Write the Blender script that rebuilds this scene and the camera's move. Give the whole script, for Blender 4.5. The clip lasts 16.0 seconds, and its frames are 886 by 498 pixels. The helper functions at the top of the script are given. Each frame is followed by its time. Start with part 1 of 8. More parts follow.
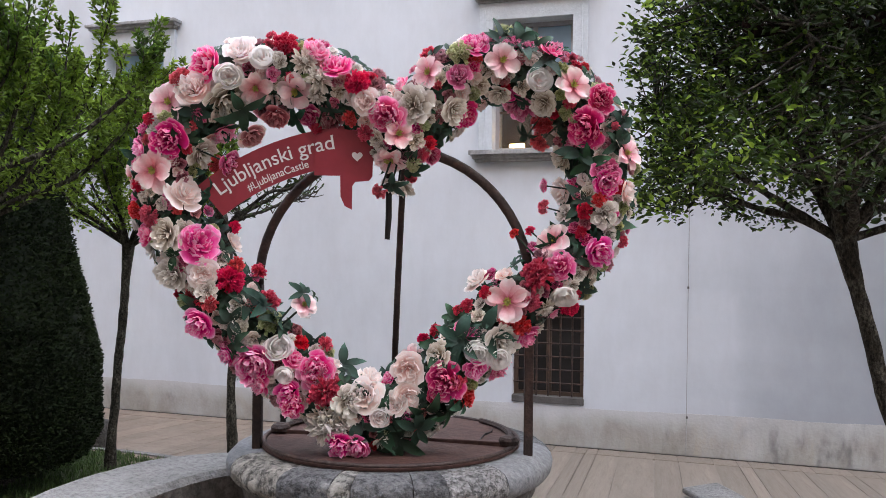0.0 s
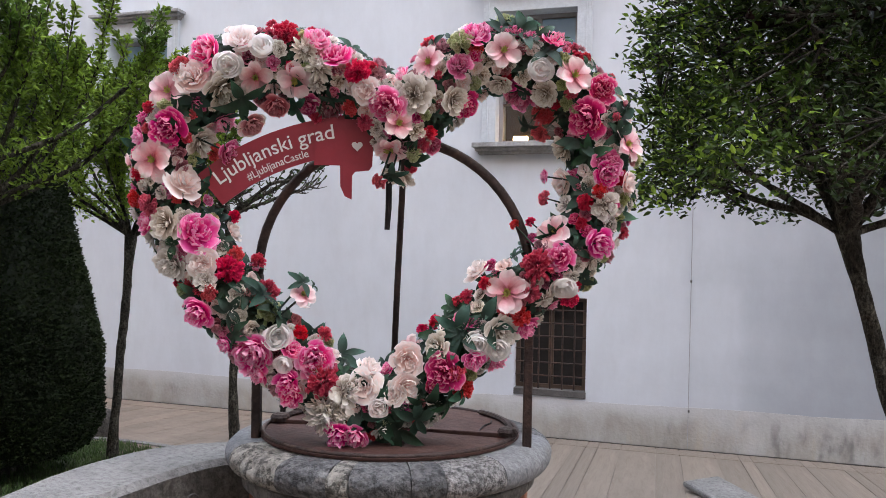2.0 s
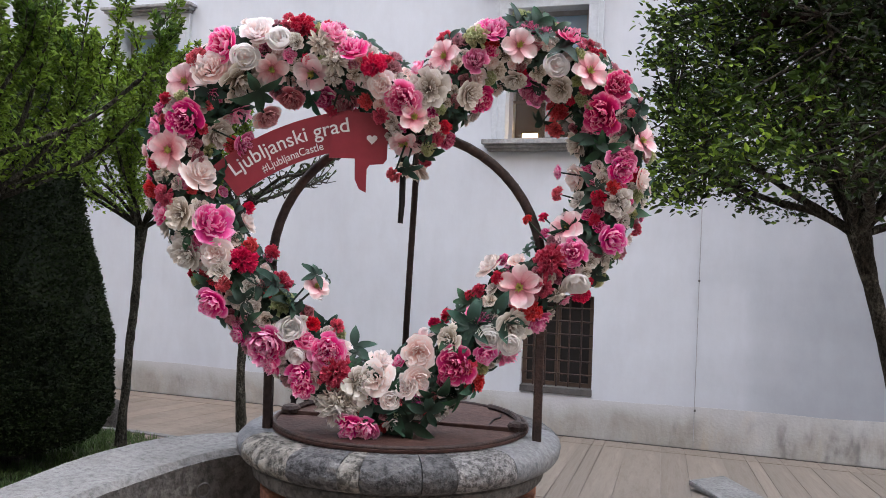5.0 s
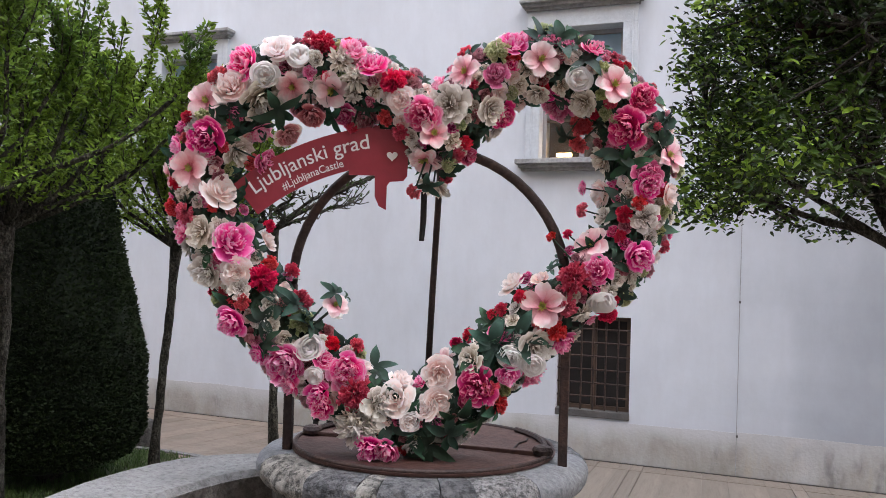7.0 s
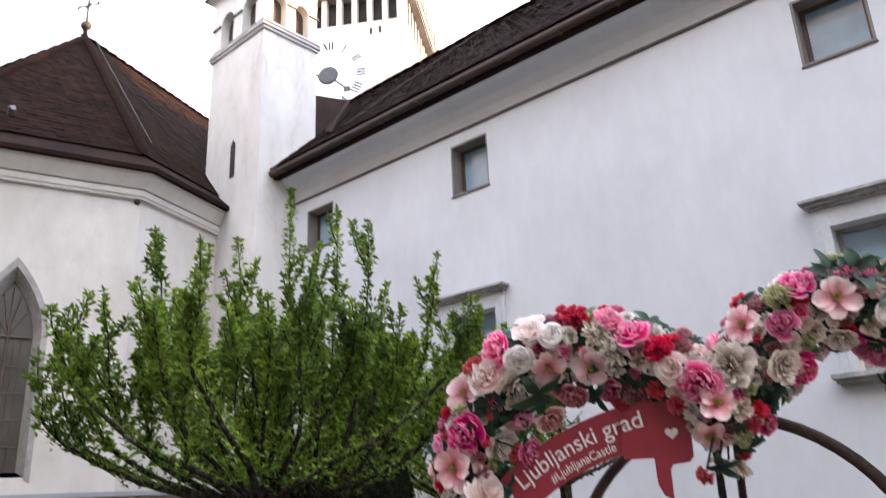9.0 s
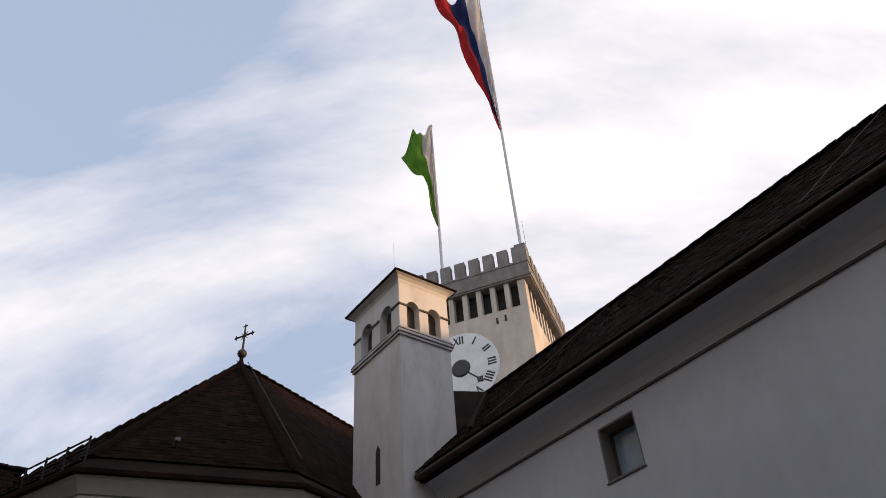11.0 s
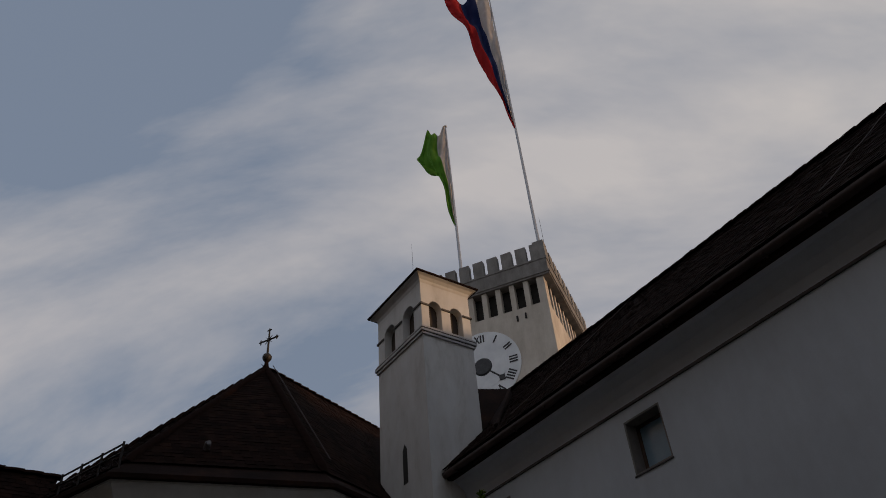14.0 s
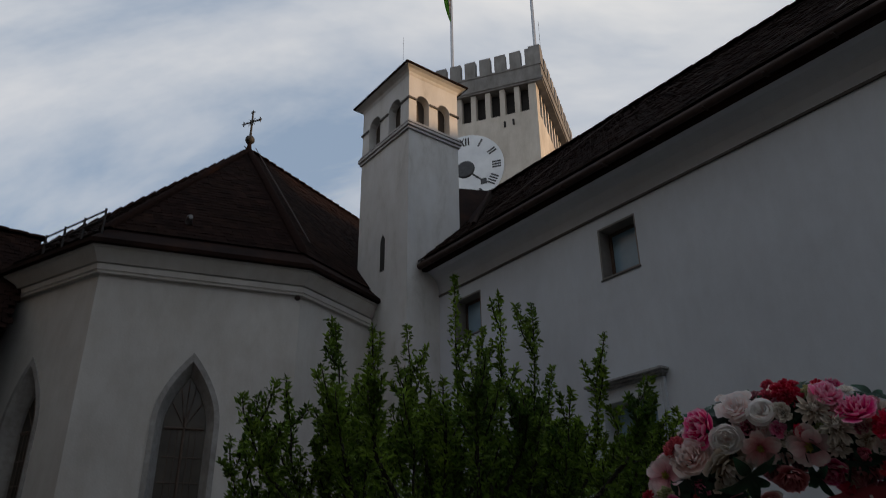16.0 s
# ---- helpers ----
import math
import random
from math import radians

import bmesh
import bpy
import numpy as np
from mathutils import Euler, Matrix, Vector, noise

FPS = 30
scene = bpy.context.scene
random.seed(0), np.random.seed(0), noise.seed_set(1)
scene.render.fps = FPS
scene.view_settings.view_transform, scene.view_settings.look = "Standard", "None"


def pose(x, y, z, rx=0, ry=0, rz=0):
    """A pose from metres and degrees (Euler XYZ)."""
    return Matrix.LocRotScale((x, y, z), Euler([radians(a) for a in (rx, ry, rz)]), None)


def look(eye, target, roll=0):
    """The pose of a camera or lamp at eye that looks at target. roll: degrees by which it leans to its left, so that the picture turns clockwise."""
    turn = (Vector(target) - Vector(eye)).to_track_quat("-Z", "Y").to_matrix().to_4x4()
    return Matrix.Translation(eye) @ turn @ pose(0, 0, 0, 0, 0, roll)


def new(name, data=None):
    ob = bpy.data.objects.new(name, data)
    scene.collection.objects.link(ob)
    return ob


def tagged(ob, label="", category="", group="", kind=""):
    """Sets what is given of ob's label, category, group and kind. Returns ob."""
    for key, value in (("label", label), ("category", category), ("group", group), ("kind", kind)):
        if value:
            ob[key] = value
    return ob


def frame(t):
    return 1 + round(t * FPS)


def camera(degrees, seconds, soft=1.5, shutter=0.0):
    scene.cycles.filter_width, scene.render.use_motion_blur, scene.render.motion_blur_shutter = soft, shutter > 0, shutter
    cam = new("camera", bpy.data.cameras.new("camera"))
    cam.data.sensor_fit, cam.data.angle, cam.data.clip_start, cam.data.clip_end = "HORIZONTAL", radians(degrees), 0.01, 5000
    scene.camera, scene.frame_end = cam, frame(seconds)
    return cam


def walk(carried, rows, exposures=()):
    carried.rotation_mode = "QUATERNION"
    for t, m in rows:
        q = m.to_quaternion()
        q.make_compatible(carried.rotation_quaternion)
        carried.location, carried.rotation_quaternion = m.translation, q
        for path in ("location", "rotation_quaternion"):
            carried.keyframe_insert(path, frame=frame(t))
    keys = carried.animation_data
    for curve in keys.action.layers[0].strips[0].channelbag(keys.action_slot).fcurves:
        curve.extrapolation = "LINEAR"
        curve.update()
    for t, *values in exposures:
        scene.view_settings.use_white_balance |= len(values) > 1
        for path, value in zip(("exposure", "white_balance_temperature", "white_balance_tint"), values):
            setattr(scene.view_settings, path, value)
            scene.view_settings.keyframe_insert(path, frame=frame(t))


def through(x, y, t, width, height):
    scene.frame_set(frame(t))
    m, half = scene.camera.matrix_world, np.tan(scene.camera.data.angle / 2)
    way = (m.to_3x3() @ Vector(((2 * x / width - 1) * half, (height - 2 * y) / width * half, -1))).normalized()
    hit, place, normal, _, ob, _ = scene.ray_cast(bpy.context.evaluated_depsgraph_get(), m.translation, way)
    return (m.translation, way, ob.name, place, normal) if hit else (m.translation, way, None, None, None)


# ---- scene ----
cam = camera(61.53, 16.0, 0.85, 0.25)
# seconds, eye x y z, yaw, pitch, roll
PATH = [
    (0.0, 0.002, 0.001, 1.648, 15.88, -0.04, 0.66),
    (0.5, 0.013, 0.012, 1.646, 15.74, -0.09, 0.44),
    (1.0, 0.020, 0.019, 1.639, 15.47, -0.41, 0.66),
    (1.5, 0.018, 0.015, 1.639, 15.83, -0.45, 0.71),
    (2.0, 0.015, 0.013, 1.638, 16.18, -0.56, 0.98),
    (2.5, 0.009, 0.008, 1.637, 16.40, -0.49, 1.33),
    (3.0, -0.003, 0.000, 1.633, 16.69, -0.42, 1.97),
    (3.5, -0.020, -0.001, 1.633, 16.64, -0.52, 2.03),
    (4.0, -0.020, -0.006, 1.630, 16.52, -0.86, 1.81),
    (6.5, 0.031, 0.015, 1.623, 17.63, 0.03, 1.39),
    (7.0, 0.038, 0.068, 1.613, 19.66, 0.80, 1.65),
    (7.5, 0.003, 0.180, 1.592, 19.15, 0.05, 1.97),
    (8.0, 0.012, 0.282, 1.615, 21.66, 2.45, -1.38),
    (8.5, 0.038, 0.330, 1.708, 35.23, 9.33, -1.13),
    (9.0, 0.018, 0.301, 1.836, 41.55, 18.12, -2.44),
    (9.5, -0.011, 0.250, 1.920, 45.51, 26.51, -2.96),
    (10.0, -0.013, 0.257, 1.960, 49.55, 33.63, -4.06),
    (12.5, 0.013, 0.118, 1.858, 51.17, 42.69, -5.84),
    (13.0, 0.021, 0.109, 1.850, 51.91, 42.58, -5.87),
    (13.5, 0.018, 0.101, 1.847, 52.61, 42.15, -5.32),
    (14.0, 0.007, 0.109, 1.851, 53.21, 40.42, -5.23),
    (14.5, -0.023, 0.131, 1.849, 53.53, 38.01, -5.02),
    (15.0, -0.043, 0.146, 1.832, 53.56, 34.58, -4.19),
    (15.5, -0.076, 0.155, 1.816, 54.26, 30.37, -2.85),
    (16.0, -0.093, 0.165, 1.798, 52.69, 25.24, -0.64),
]
# seconds, stops, kelvin, tint
EXPOSURES = [(0.0, 2.05, 6500, 9), (7.8, 2.05, 6500, 9), (8.4, 2.1, 6500, 9), (8.8, 2.0, 6500, 9), (9.5, 1.5, 6500, 9), (10.0, 0.65, 6500, 9), (10.6, 0.0, 6500, 9), (11.5, -1.3, 6500, 9), (12.3, -1.67, 6500, 9), (13.5, -1.74, 6450, 7.8), (14.5, -1.84, 6350, 5.5), (15.2, -1.8, 6280, 3.9), (16.0, -1.18, 6200, 2.0)]
walk(cam, [(t, pose(x, y, z, 90 + pitch, 0, yaw) @ pose(0, 0, 0, 0, 0, roll)) for t, x, y, z, yaw, pitch, roll in PATH], EXPOSURES)

# ---- sky and sun ----
world = bpy.data.worlds.new("evening_sky")
scene.world = world
world.use_nodes = True
wn, wl = world.node_tree.nodes, world.node_tree.links
wn.clear()
w_out = wn.new("ShaderNodeOutputWorld")
w_bg = wn.new("ShaderNodeBackground")
w_sky = wn.new("ShaderNodeTexSky")
w_sky.sky_type = "NISHITA"
w_sky.sun_disc = False
w_sky.sun_elevation, w_sky.sun_rotation = radians(5.1), radians(54)
w_sky.air_density, w_sky.dust_density, w_sky.ozone_density = 1.0, 1.5, 2.0
w_co = wn.new("ShaderNodeTexCoord")
w_sep = wn.new("ShaderNodeSeparateXYZ")
w_add = wn.new("ShaderNodeMath")
w_add.operation = "ADD"
w_add.inputs[1].default_value = 0.35
w_div = wn.new("ShaderNodeVectorMath")
w_div.operation = "DIVIDE"
w_cmb = wn.new("ShaderNodeCombineXYZ")
w_n1 = wn.new("ShaderNodeTexNoise")
w_n1.inputs["Scale"].default_value = 1.7
w_n1.inputs["Detail"].default_value = 7.0
w_n1.inputs["Roughness"].default_value = 0.58
w_n1.inputs["Distortion"].default_value = 0.35
w_ramp = wn.new("ShaderNodeValToRGB")
w_ramp.color_ramp.elements[0].position, w_ramp.color_ramp.elements[0].color = 0.40, (0, 0, 0, 1)
w_ramp.color_ramp.elements[1].position, w_ramp.color_ramp.elements[1].color = 0.64, (1, 1, 1, 1)
w_n2 = wn.new("ShaderNodeTexNoise")
w_n2.inputs["Scale"].default_value = 1.1
w_n2.inputs["Detail"].default_value = 4.0
w_cl = wn.new("ShaderNodeMix")
w_cl.data_type = "RGBA"
w_cl.inputs["A"].default_value = (3.56, 3.46, 3.92, 1)
w_cl.inputs["B"].default_value = (6.7, 5.92, 5.28, 1)
w_tint = wn.new("ShaderNodeMix")
w_tint.data_type = "RGBA"
w_tint.inputs["Factor"].default_value = 0.8
w_tint.inputs["B"].default_value = (2.15, 2.5, 3.3, 1)
w_mix = wn.new("ShaderNodeMix")
w_mix.data_type = "RGBA"
wl.new(w_co.outputs["Generated"], w_sep.inputs[0])
wl.new(w_sep.outputs["Z"], w_add.inputs[0])
wl.new(w_co.outputs["Generated"], w_div.inputs[0])
for k in range(3):
    wl.new(w_add.outputs[0], w_cmb.inputs[k])
wl.new(w_cmb.outputs[0], w_div.inputs[1])
w_flat = wn.new("ShaderNodeVectorMath")
w_flat.operation = "MULTIPLY"
w_flat.inputs[1].default_value = (1, 1, 0)
w_turn = wn.new("ShaderNodeMapping")
w_turn.inputs["Rotation"].default_value = (0, 0, radians(-40))
w_draw = wn.new("ShaderNodeMapping")
w_draw.inputs["Scale"].default_value = (0.6, 1.3, 1)
w_draw.inputs["Location"].default_value = (1.618, 4.417, 0.70)
wl.new(w_div.outputs[0], w_flat.inputs[0])
wl.new(w_flat.outputs[0], w_turn.inputs["Vector"])
wl.new(w_turn.outputs[0], w_draw.inputs["Vector"])
wl.new(w_draw.outputs[0], w_n1.inputs["Vector"])
# the veils lie thicker along one long bank and thinner on both sides of it
w_side = wn.new("ShaderNodeSeparateXYZ")
w_bank = wn.new("ShaderNodeValToRGB")
w_bank.color_ramp.interpolation = "B_SPLINE"
w_bank.color_ramp.elements[0].position, w_bank.color_ramp.elements[0].color = 0.10, (0.5, 0.5, 0.5, 1)
w_bank.color_ramp.elements[1].position, w_bank.color_ramp.elements[1].color = 1.0, (0.5, 0.5, 0.5, 1)
for w_p, w_g in ((0.34, 0.33), (0.46, 0.56), (0.60, 0.60), (0.68, 0.74), (0.80, 0.36)):
    w_bank.color_ramp.elements.new(w_p).color = (w_g, w_g, w_g, 1)
w_sum = wn.new("ShaderNodeMath")
w_sum.operation = "MULTIPLY_ADD"
w_sum.inputs[1].default_value = 0.55
w_low = wn.new("ShaderNodeMath")
w_low.operation = "SUBTRACT"
w_low.inputs[1].default_value = 0.275
wl.new(w_turn.outputs[0], w_side.inputs[0])
wl.new(w_side.outputs["Y"], w_bank.inputs[0])
wl.new(w_bank.outputs[0], w_sum.inputs[0])
wl.new(w_n1.outputs["Fac"], w_sum.inputs[2])
wl.new(w_sum.outputs[0], w_low.inputs[0])
wl.new(w_div.outputs[0], w_n2.inputs["Vector"])
wl.new(w_low.outputs[0], w_ramp.inputs[0])
wl.new(w_n2.outputs["Fac"], w_cl.inputs["Factor"])
wl.new(w_sky.outputs[0], w_tint.inputs["A"])
wl.new(w_tint.outputs["Result"], w_mix.inputs["A"])
wl.new(w_cl.outputs["Result"], w_mix.inputs["B"])
wl.new(w_ramp.outputs[0], w_mix.inputs["Factor"])
wl.new(w_mix.outputs["Result"], w_bg.inputs["Color"])
w_bg.inputs["Strength"].default_value = 0.36
wl.new(w_bg.outputs[0], w_out.inputs[0])

sun_data = bpy.data.lights.new("low_sun", "SUN")
sun_data.energy, sun_data.angle, sun_data.color = 6.0, radians(4), (1.0, 0.58, 0.29)
sun = new("low_sun", sun_data)
sun.matrix_world = look((35.5, 26.0, 3.95), (0, 0, 0))


# ---- mesh tools ----
WORLD = {}


def thing(name, x=0.0, y=0.0, z=0.0, turn=0.0, label="", category="", group="", kind=""):
    ob = new(name)
    ob.empty_display_size = 0.1
    m = pose(x, y, z, 0, 0, turn)
    ob.matrix_basis = m
    WORLD[ob] = m
    return tagged(ob, label, category, group, kind)


def part(name, bm, material, parent=None, label="", smooth=False):
    """Links a bmesh, whose points are in the world (or in the parent's own frame if it has none), as one mesh object."""
    me = bpy.data.meshes.new(name)
    if parent is not None and WORLD.get(parent) is not None:
        bm.transform(WORLD[parent].inverted())
    bm.to_mesh(me)
    bm.free()
    if smooth:
        me.polygons.foreach_set("use_smooth", [True] * len(me.polygons))
    for m in material if isinstance(material, (list, tuple)) else [material]:
        me.materials.append(m)
    ob = new(name, me)
    if parent is not None:
        ob.parent = parent
        WORLD[ob] = WORLD.get(parent)
    return tagged(ob, label)


def lone(name, bm, material, label, category, kind="", group="", smooth=False):
    ob = part(name, bm, material, None, "", smooth)
    return tagged(ob, label, category, group, kind)


def shared(name, me, material, parent, m, label=""):
    """One more object on a mesh that others use too; m in the parent's frame."""
    ob = new(name, me)
    ob.parent = parent
    ob.matrix_basis = m
    return tagged(ob, label)


def box(bm, x0, x1, y0, y1, z0, z1, m=None, bevel=0.0):
    r = bmesh.ops.create_cube(bm, size=1.0)
    vs = r["verts"]
    bmesh.ops.scale(bm, vec=(x1 - x0, y1 - y0, z1 - z0), verts=vs)
    bmesh.ops.translate(bm, vec=((x0 + x1) / 2, (y0 + y1) / 2, (z0 + z1) / 2), verts=vs)
    if bevel:
        es = list({e for v in vs for e in v.link_edges})
        out = bmesh.ops.bevel(bm, geom=es, offset=bevel, segments=2, affect="EDGES", profile=0.6)
        vs = list({v for f in out["faces"] for v in f.verts} | {v for v in vs if v.is_valid})
    if m is not None:
        bmesh.ops.transform(bm, matrix=m, verts=vs)
    return vs


def tube(bm, pts, radii, n=8, cap=True):
    """A tapered round bar through points."""
    pts = [Vector(p) for p in pts]
    if not isinstance(radii, (list, tuple)):
        radii = [radii] * len(pts)
    rings, up = [], None
    for i, p in enumerate(pts):
        d = (pts[min(i + 1, len(pts) - 1)] - pts[max(i - 1, 0)]).normalized()
        if up is None or abs(up.dot(d)) > 0.98:
            up = Vector((0, 0, 1)) if abs(d.z) < 0.9 else Vector((1, 0, 0))
        a = d.cross(up).normalized()
        b = a.cross(d).normalized()
        up = b
        rings.append([bm.verts.new(p + radii[i] * (math.cos(2 * math.pi * k / n) * a + math.sin(2 * math.pi * k / n) * b)) for k in range(n)])
    for r0, r1 in zip(rings, rings[1:]):
        for k in range(n):
            bm.faces.new((r0[k], r0[(k + 1) % n], r1[(k + 1) % n], r1[k]))
    if cap:
        bm.faces.new(rings[0][::-1])
        bm.faces.new(rings[-1])
    return rings


def lathe(bm, profile, n=48, centre=(0, 0, 0), wobble=0.0, seed=0.0):
    """A turned body from (radius, height) pairs, bottom to top, closed at the ends when the radius is zero."""
    c = Vector(centre)
    rings = []
    for r, z in profile:
        ring = []
        for k in range(n):
            a = 2 * math.pi * k / n
            w = 1 + wobble * noise.noise(Vector((math.cos(a) * 2.5 + seed, math.sin(a) * 2.5, z * 6)))
            ring.append(bm.verts.new(c + Vector((r * w * math.cos(a), r * w * math.sin(a), z))))
        rings.append(ring)
    for r0, r1 in zip(rings, rings[1:]):
        for k in range(n):
            bm.faces.new((r0[k], r0[(k + 1) % n], r1[(k + 1) % n], r1[k]))
    bm.faces.new(rings[0][::-1])
    bm.faces.new(rings[-1])


def prism(bm, outline, z0, z1):
    """A solid between two heights over an outline in plan."""
    low = [bm.verts.new((x, y, z0)) for x, y in outline]
    top = [bm.verts.new((x, y, z1)) for x, y in outline]
    n = len(outline)
    for k in range(n):
        bm.faces.new((low[k], low[(k + 1) % n], top[(k + 1) % n], top[k]))
    bm.faces.new(low[::-1])
    bm.faces.new(top)


def many(name, template, mats, materials, parent=None, label="", slots=None):
    """One mesh of many placed copies of a template (verts, faces)."""
    tv, tf = np.array(template[0], float), template[1]
    n = len(tv)
    mm = np.array([[list(r) for r in m] for m in mats])
    vs = np.einsum("kij,nj->kni", mm[:, :3, :3], tv) + mm[:, None, :3, 3]
    inv = WORLD.get(parent)
    vs = vs.reshape(-1, 3)
    if inv is not None:
        a = np.array([list(r) for r in inv.inverted()])
        vs = vs @ a[:3, :3].T + a[:3, 3]
    fs = [tuple(i + k * n for i in f) for k in range(len(mats)) for f in tf]
    me = bpy.data.meshes.new(name)
    me.from_pydata(vs.tolist(), [], fs)
    for m in materials if isinstance(materials, (list, tuple)) else [materials]:
        me.materials.append(m)
    if slots is not None:
        me.polygons.foreach_set("material_index", [s for s in slots for _ in tf])
    me.update()
    ob = new(name, me)
    if parent is not None:
        ob.parent = parent
        WORLD[ob] = inv
    return tagged(ob, label)


def wall_sheet(bm, x0, x1, z0, z1, front, back, holes):
    """A thick wall across x, its face at y = front, with openings (x0, x1, z0, z1) right through it."""
    xs = sorted({x0, x1, *[h[0] for h in holes], *[h[1] for h in holes]})
    zs = sorted({z0, z1, *[h[2] for h in holes], *[h[3] for h in holes]})
    seen = {}

    def v(x, y, z):
        k = (round(x, 4), round(y, 4), round(z, 4))
        if k not in seen:
            seen[k] = bm.verts.new(k)
        return seen[k]

    for a, b in zip(xs, xs[1:]):
        for c, d in zip(zs, zs[1:]):
            if any(h[0] <= a and b <= h[1] and h[2] <= c and d <= h[3] for h in holes):
                continue
            bm.faces.new((v(a, front, c), v(b, front, c), v(b, front, d), v(a, front, d)))
            bm.faces.new((v(a, back, d), v(b, back, d), v(b, back, c), v(a, back, c)))
    for a, b, c, d in list(holes) + [(x0, x1, z0, z1)]:
        outer = (a, b, c, d) == (x0, x1, z0, z1)
        ring = []
        for p, q, fixed in ((a, b, c), (a, b, d)):
            cut = [x for x in xs if p <= x <= q]
            ring += [((s, fixed), (t, fixed)) for s, t in zip(cut, cut[1:])]
        for p, q, fixed in ((c, d, a), (c, d, b)):
            cut = [z for z in zs if p <= z <= q]
            ring += [((fixed, s), (fixed, t)) for s, t in zip(cut, cut[1:])]
        for (ax, az), (bx, bz) in ring:
            try:
                bm.faces.new((v(ax, front, az), v(ax, back, az), v(bx, back, bz), v(bx, front, bz)))
            except ValueError:
                pass
    bmesh.ops.recalc_face_normals(bm, faces=bm.faces)


# ---- materials ----
def surface(name, build, rough=0.7, metal=0.0, bump=0.0, bump_scale=40.0, bump_detail=6.0, spec=0.5):
    """A principled material. build(nodes, links, coordinate socket) returns a colour socket or a colour."""
    m = bpy.data.materials.new(name)
    m.use_nodes = True
    nt = m.node_tree
    bsdf = nt.nodes["Principled BSDF"]
    co = nt.nodes.new("ShaderNodeTexCoord")
    col = build(nt.nodes, nt.links, co.outputs["Object"])
    if isinstance(col, tuple):
        bsdf.inputs["Base Color"].default_value = (*col[:3], 1)
    else:
        nt.links.new(col, bsdf.inputs["Base Color"])
    bsdf.inputs["Roughness"].default_value = rough
    bsdf.inputs["Metallic"].default_value = metal
    bsdf.inputs["Specular IOR Level"].default_value = spec
    if bump:
        nz = nt.nodes.new("ShaderNodeTexNoise")
        nz.inputs["Scale"].default_value = bump_scale
        nz.inputs["Detail"].default_value = bump_detail
        nt.links.new(co.outputs["Object"], nz.inputs["Vector"])
        bp = nt.nodes.new("ShaderNodeBump")
        bp.inputs["Strength"].default_value = bump
        bp.inputs["Distance"].default_value = 0.02
        nt.links.new(nz.outputs["Fac"], bp.inputs["Height"])
        nt.links.new(bp.outputs[0], bsdf.inputs["Normal"])
    return m


def mottle(stops, scale=3.0, detail=6.0, rough=0.6, stretch=(1, 1, 1), distort=0.0):
    """Noise through a colour ramp; stops are (position, (r, g, b))."""
    def build(nodes, links, co):
        mp = nodes.new("ShaderNodeMapping")
        mp.inputs["Scale"].default_value = stretch
        links.new(co, mp.inputs[0])
        nz = nodes.new("ShaderNodeTexNoise")
        nz.inputs["Scale"].default_value = scale
        nz.inputs["Detail"].default_value = detail
        nz.inputs["Roughness"].default_value = rough
        nz.inputs["Distortion"].default_value = distort
        links.new(mp.outputs[0], nz.inputs["Vector"])
        rp = nodes.new("ShaderNodeValToRGB")
        cr = rp.color_ramp
        cr.elements[0].position, cr.elements[0].color = stops[0][0], (*stops[0][1], 1)
        cr.elements[1].position, cr.elements[1].color = stops[-1][0], (*stops[-1][1], 1)
        for p, c in stops[1:-1]:
            cr.elements.new(p).color = (*c, 1)
        links.new(nz.outputs["Fac"], rp.inputs[0])
        return rp.outputs[0]
    return build


def mixed(first, second, kind="MIX", factor=0.5, by=None):
    """Two colour builders laid over one another; by: a builder for the factor."""
    def build(nodes, links, co):
        mx = nodes.new("ShaderNodeMix")
        mx.data_type, mx.blend_type = "RGBA", kind
        mx.inputs["Factor"].default_value = factor
        for socket, made in (("A", first(nodes, links, co)), ("B", second(nodes, links, co))):
            if isinstance(made, tuple):
                mx.inputs[socket].default_value = (*made[:3], 1)
            else:
                links.new(made, mx.inputs[socket])
        if by:
            links.new(by(nodes, links, co), mx.inputs["Factor"])
        return mx.outputs["Result"]
    return build


def vary(first, amount=0.25, islands=False):
    """Lightness that differs from piece to piece."""
    def build(nodes, links, co):
        made = first(nodes, links, co)
        if islands:
            src = nodes.new("ShaderNodeNewGeometry").outputs["Random Per Island"]
        else:
            src = nodes.new("ShaderNodeObjectInfo").outputs["Random"]
        mr = nodes.new("ShaderNodeMapRange")
        mr.inputs["To Min"].default_value, mr.inputs["To Max"].default_value = 1 - amount, 1 + amount
        links.new(src, mr.inputs[0])
        hs = nodes.new("ShaderNodeHueSaturation")
        links.new(mr.outputs[0], hs.inputs["Value"])
        if isinstance(made, tuple):
            hs.inputs["Color"].default_value = (*made[:3], 1)
        else:
            links.new(made, hs.inputs["Color"])
        return hs.outputs[0]
    return build




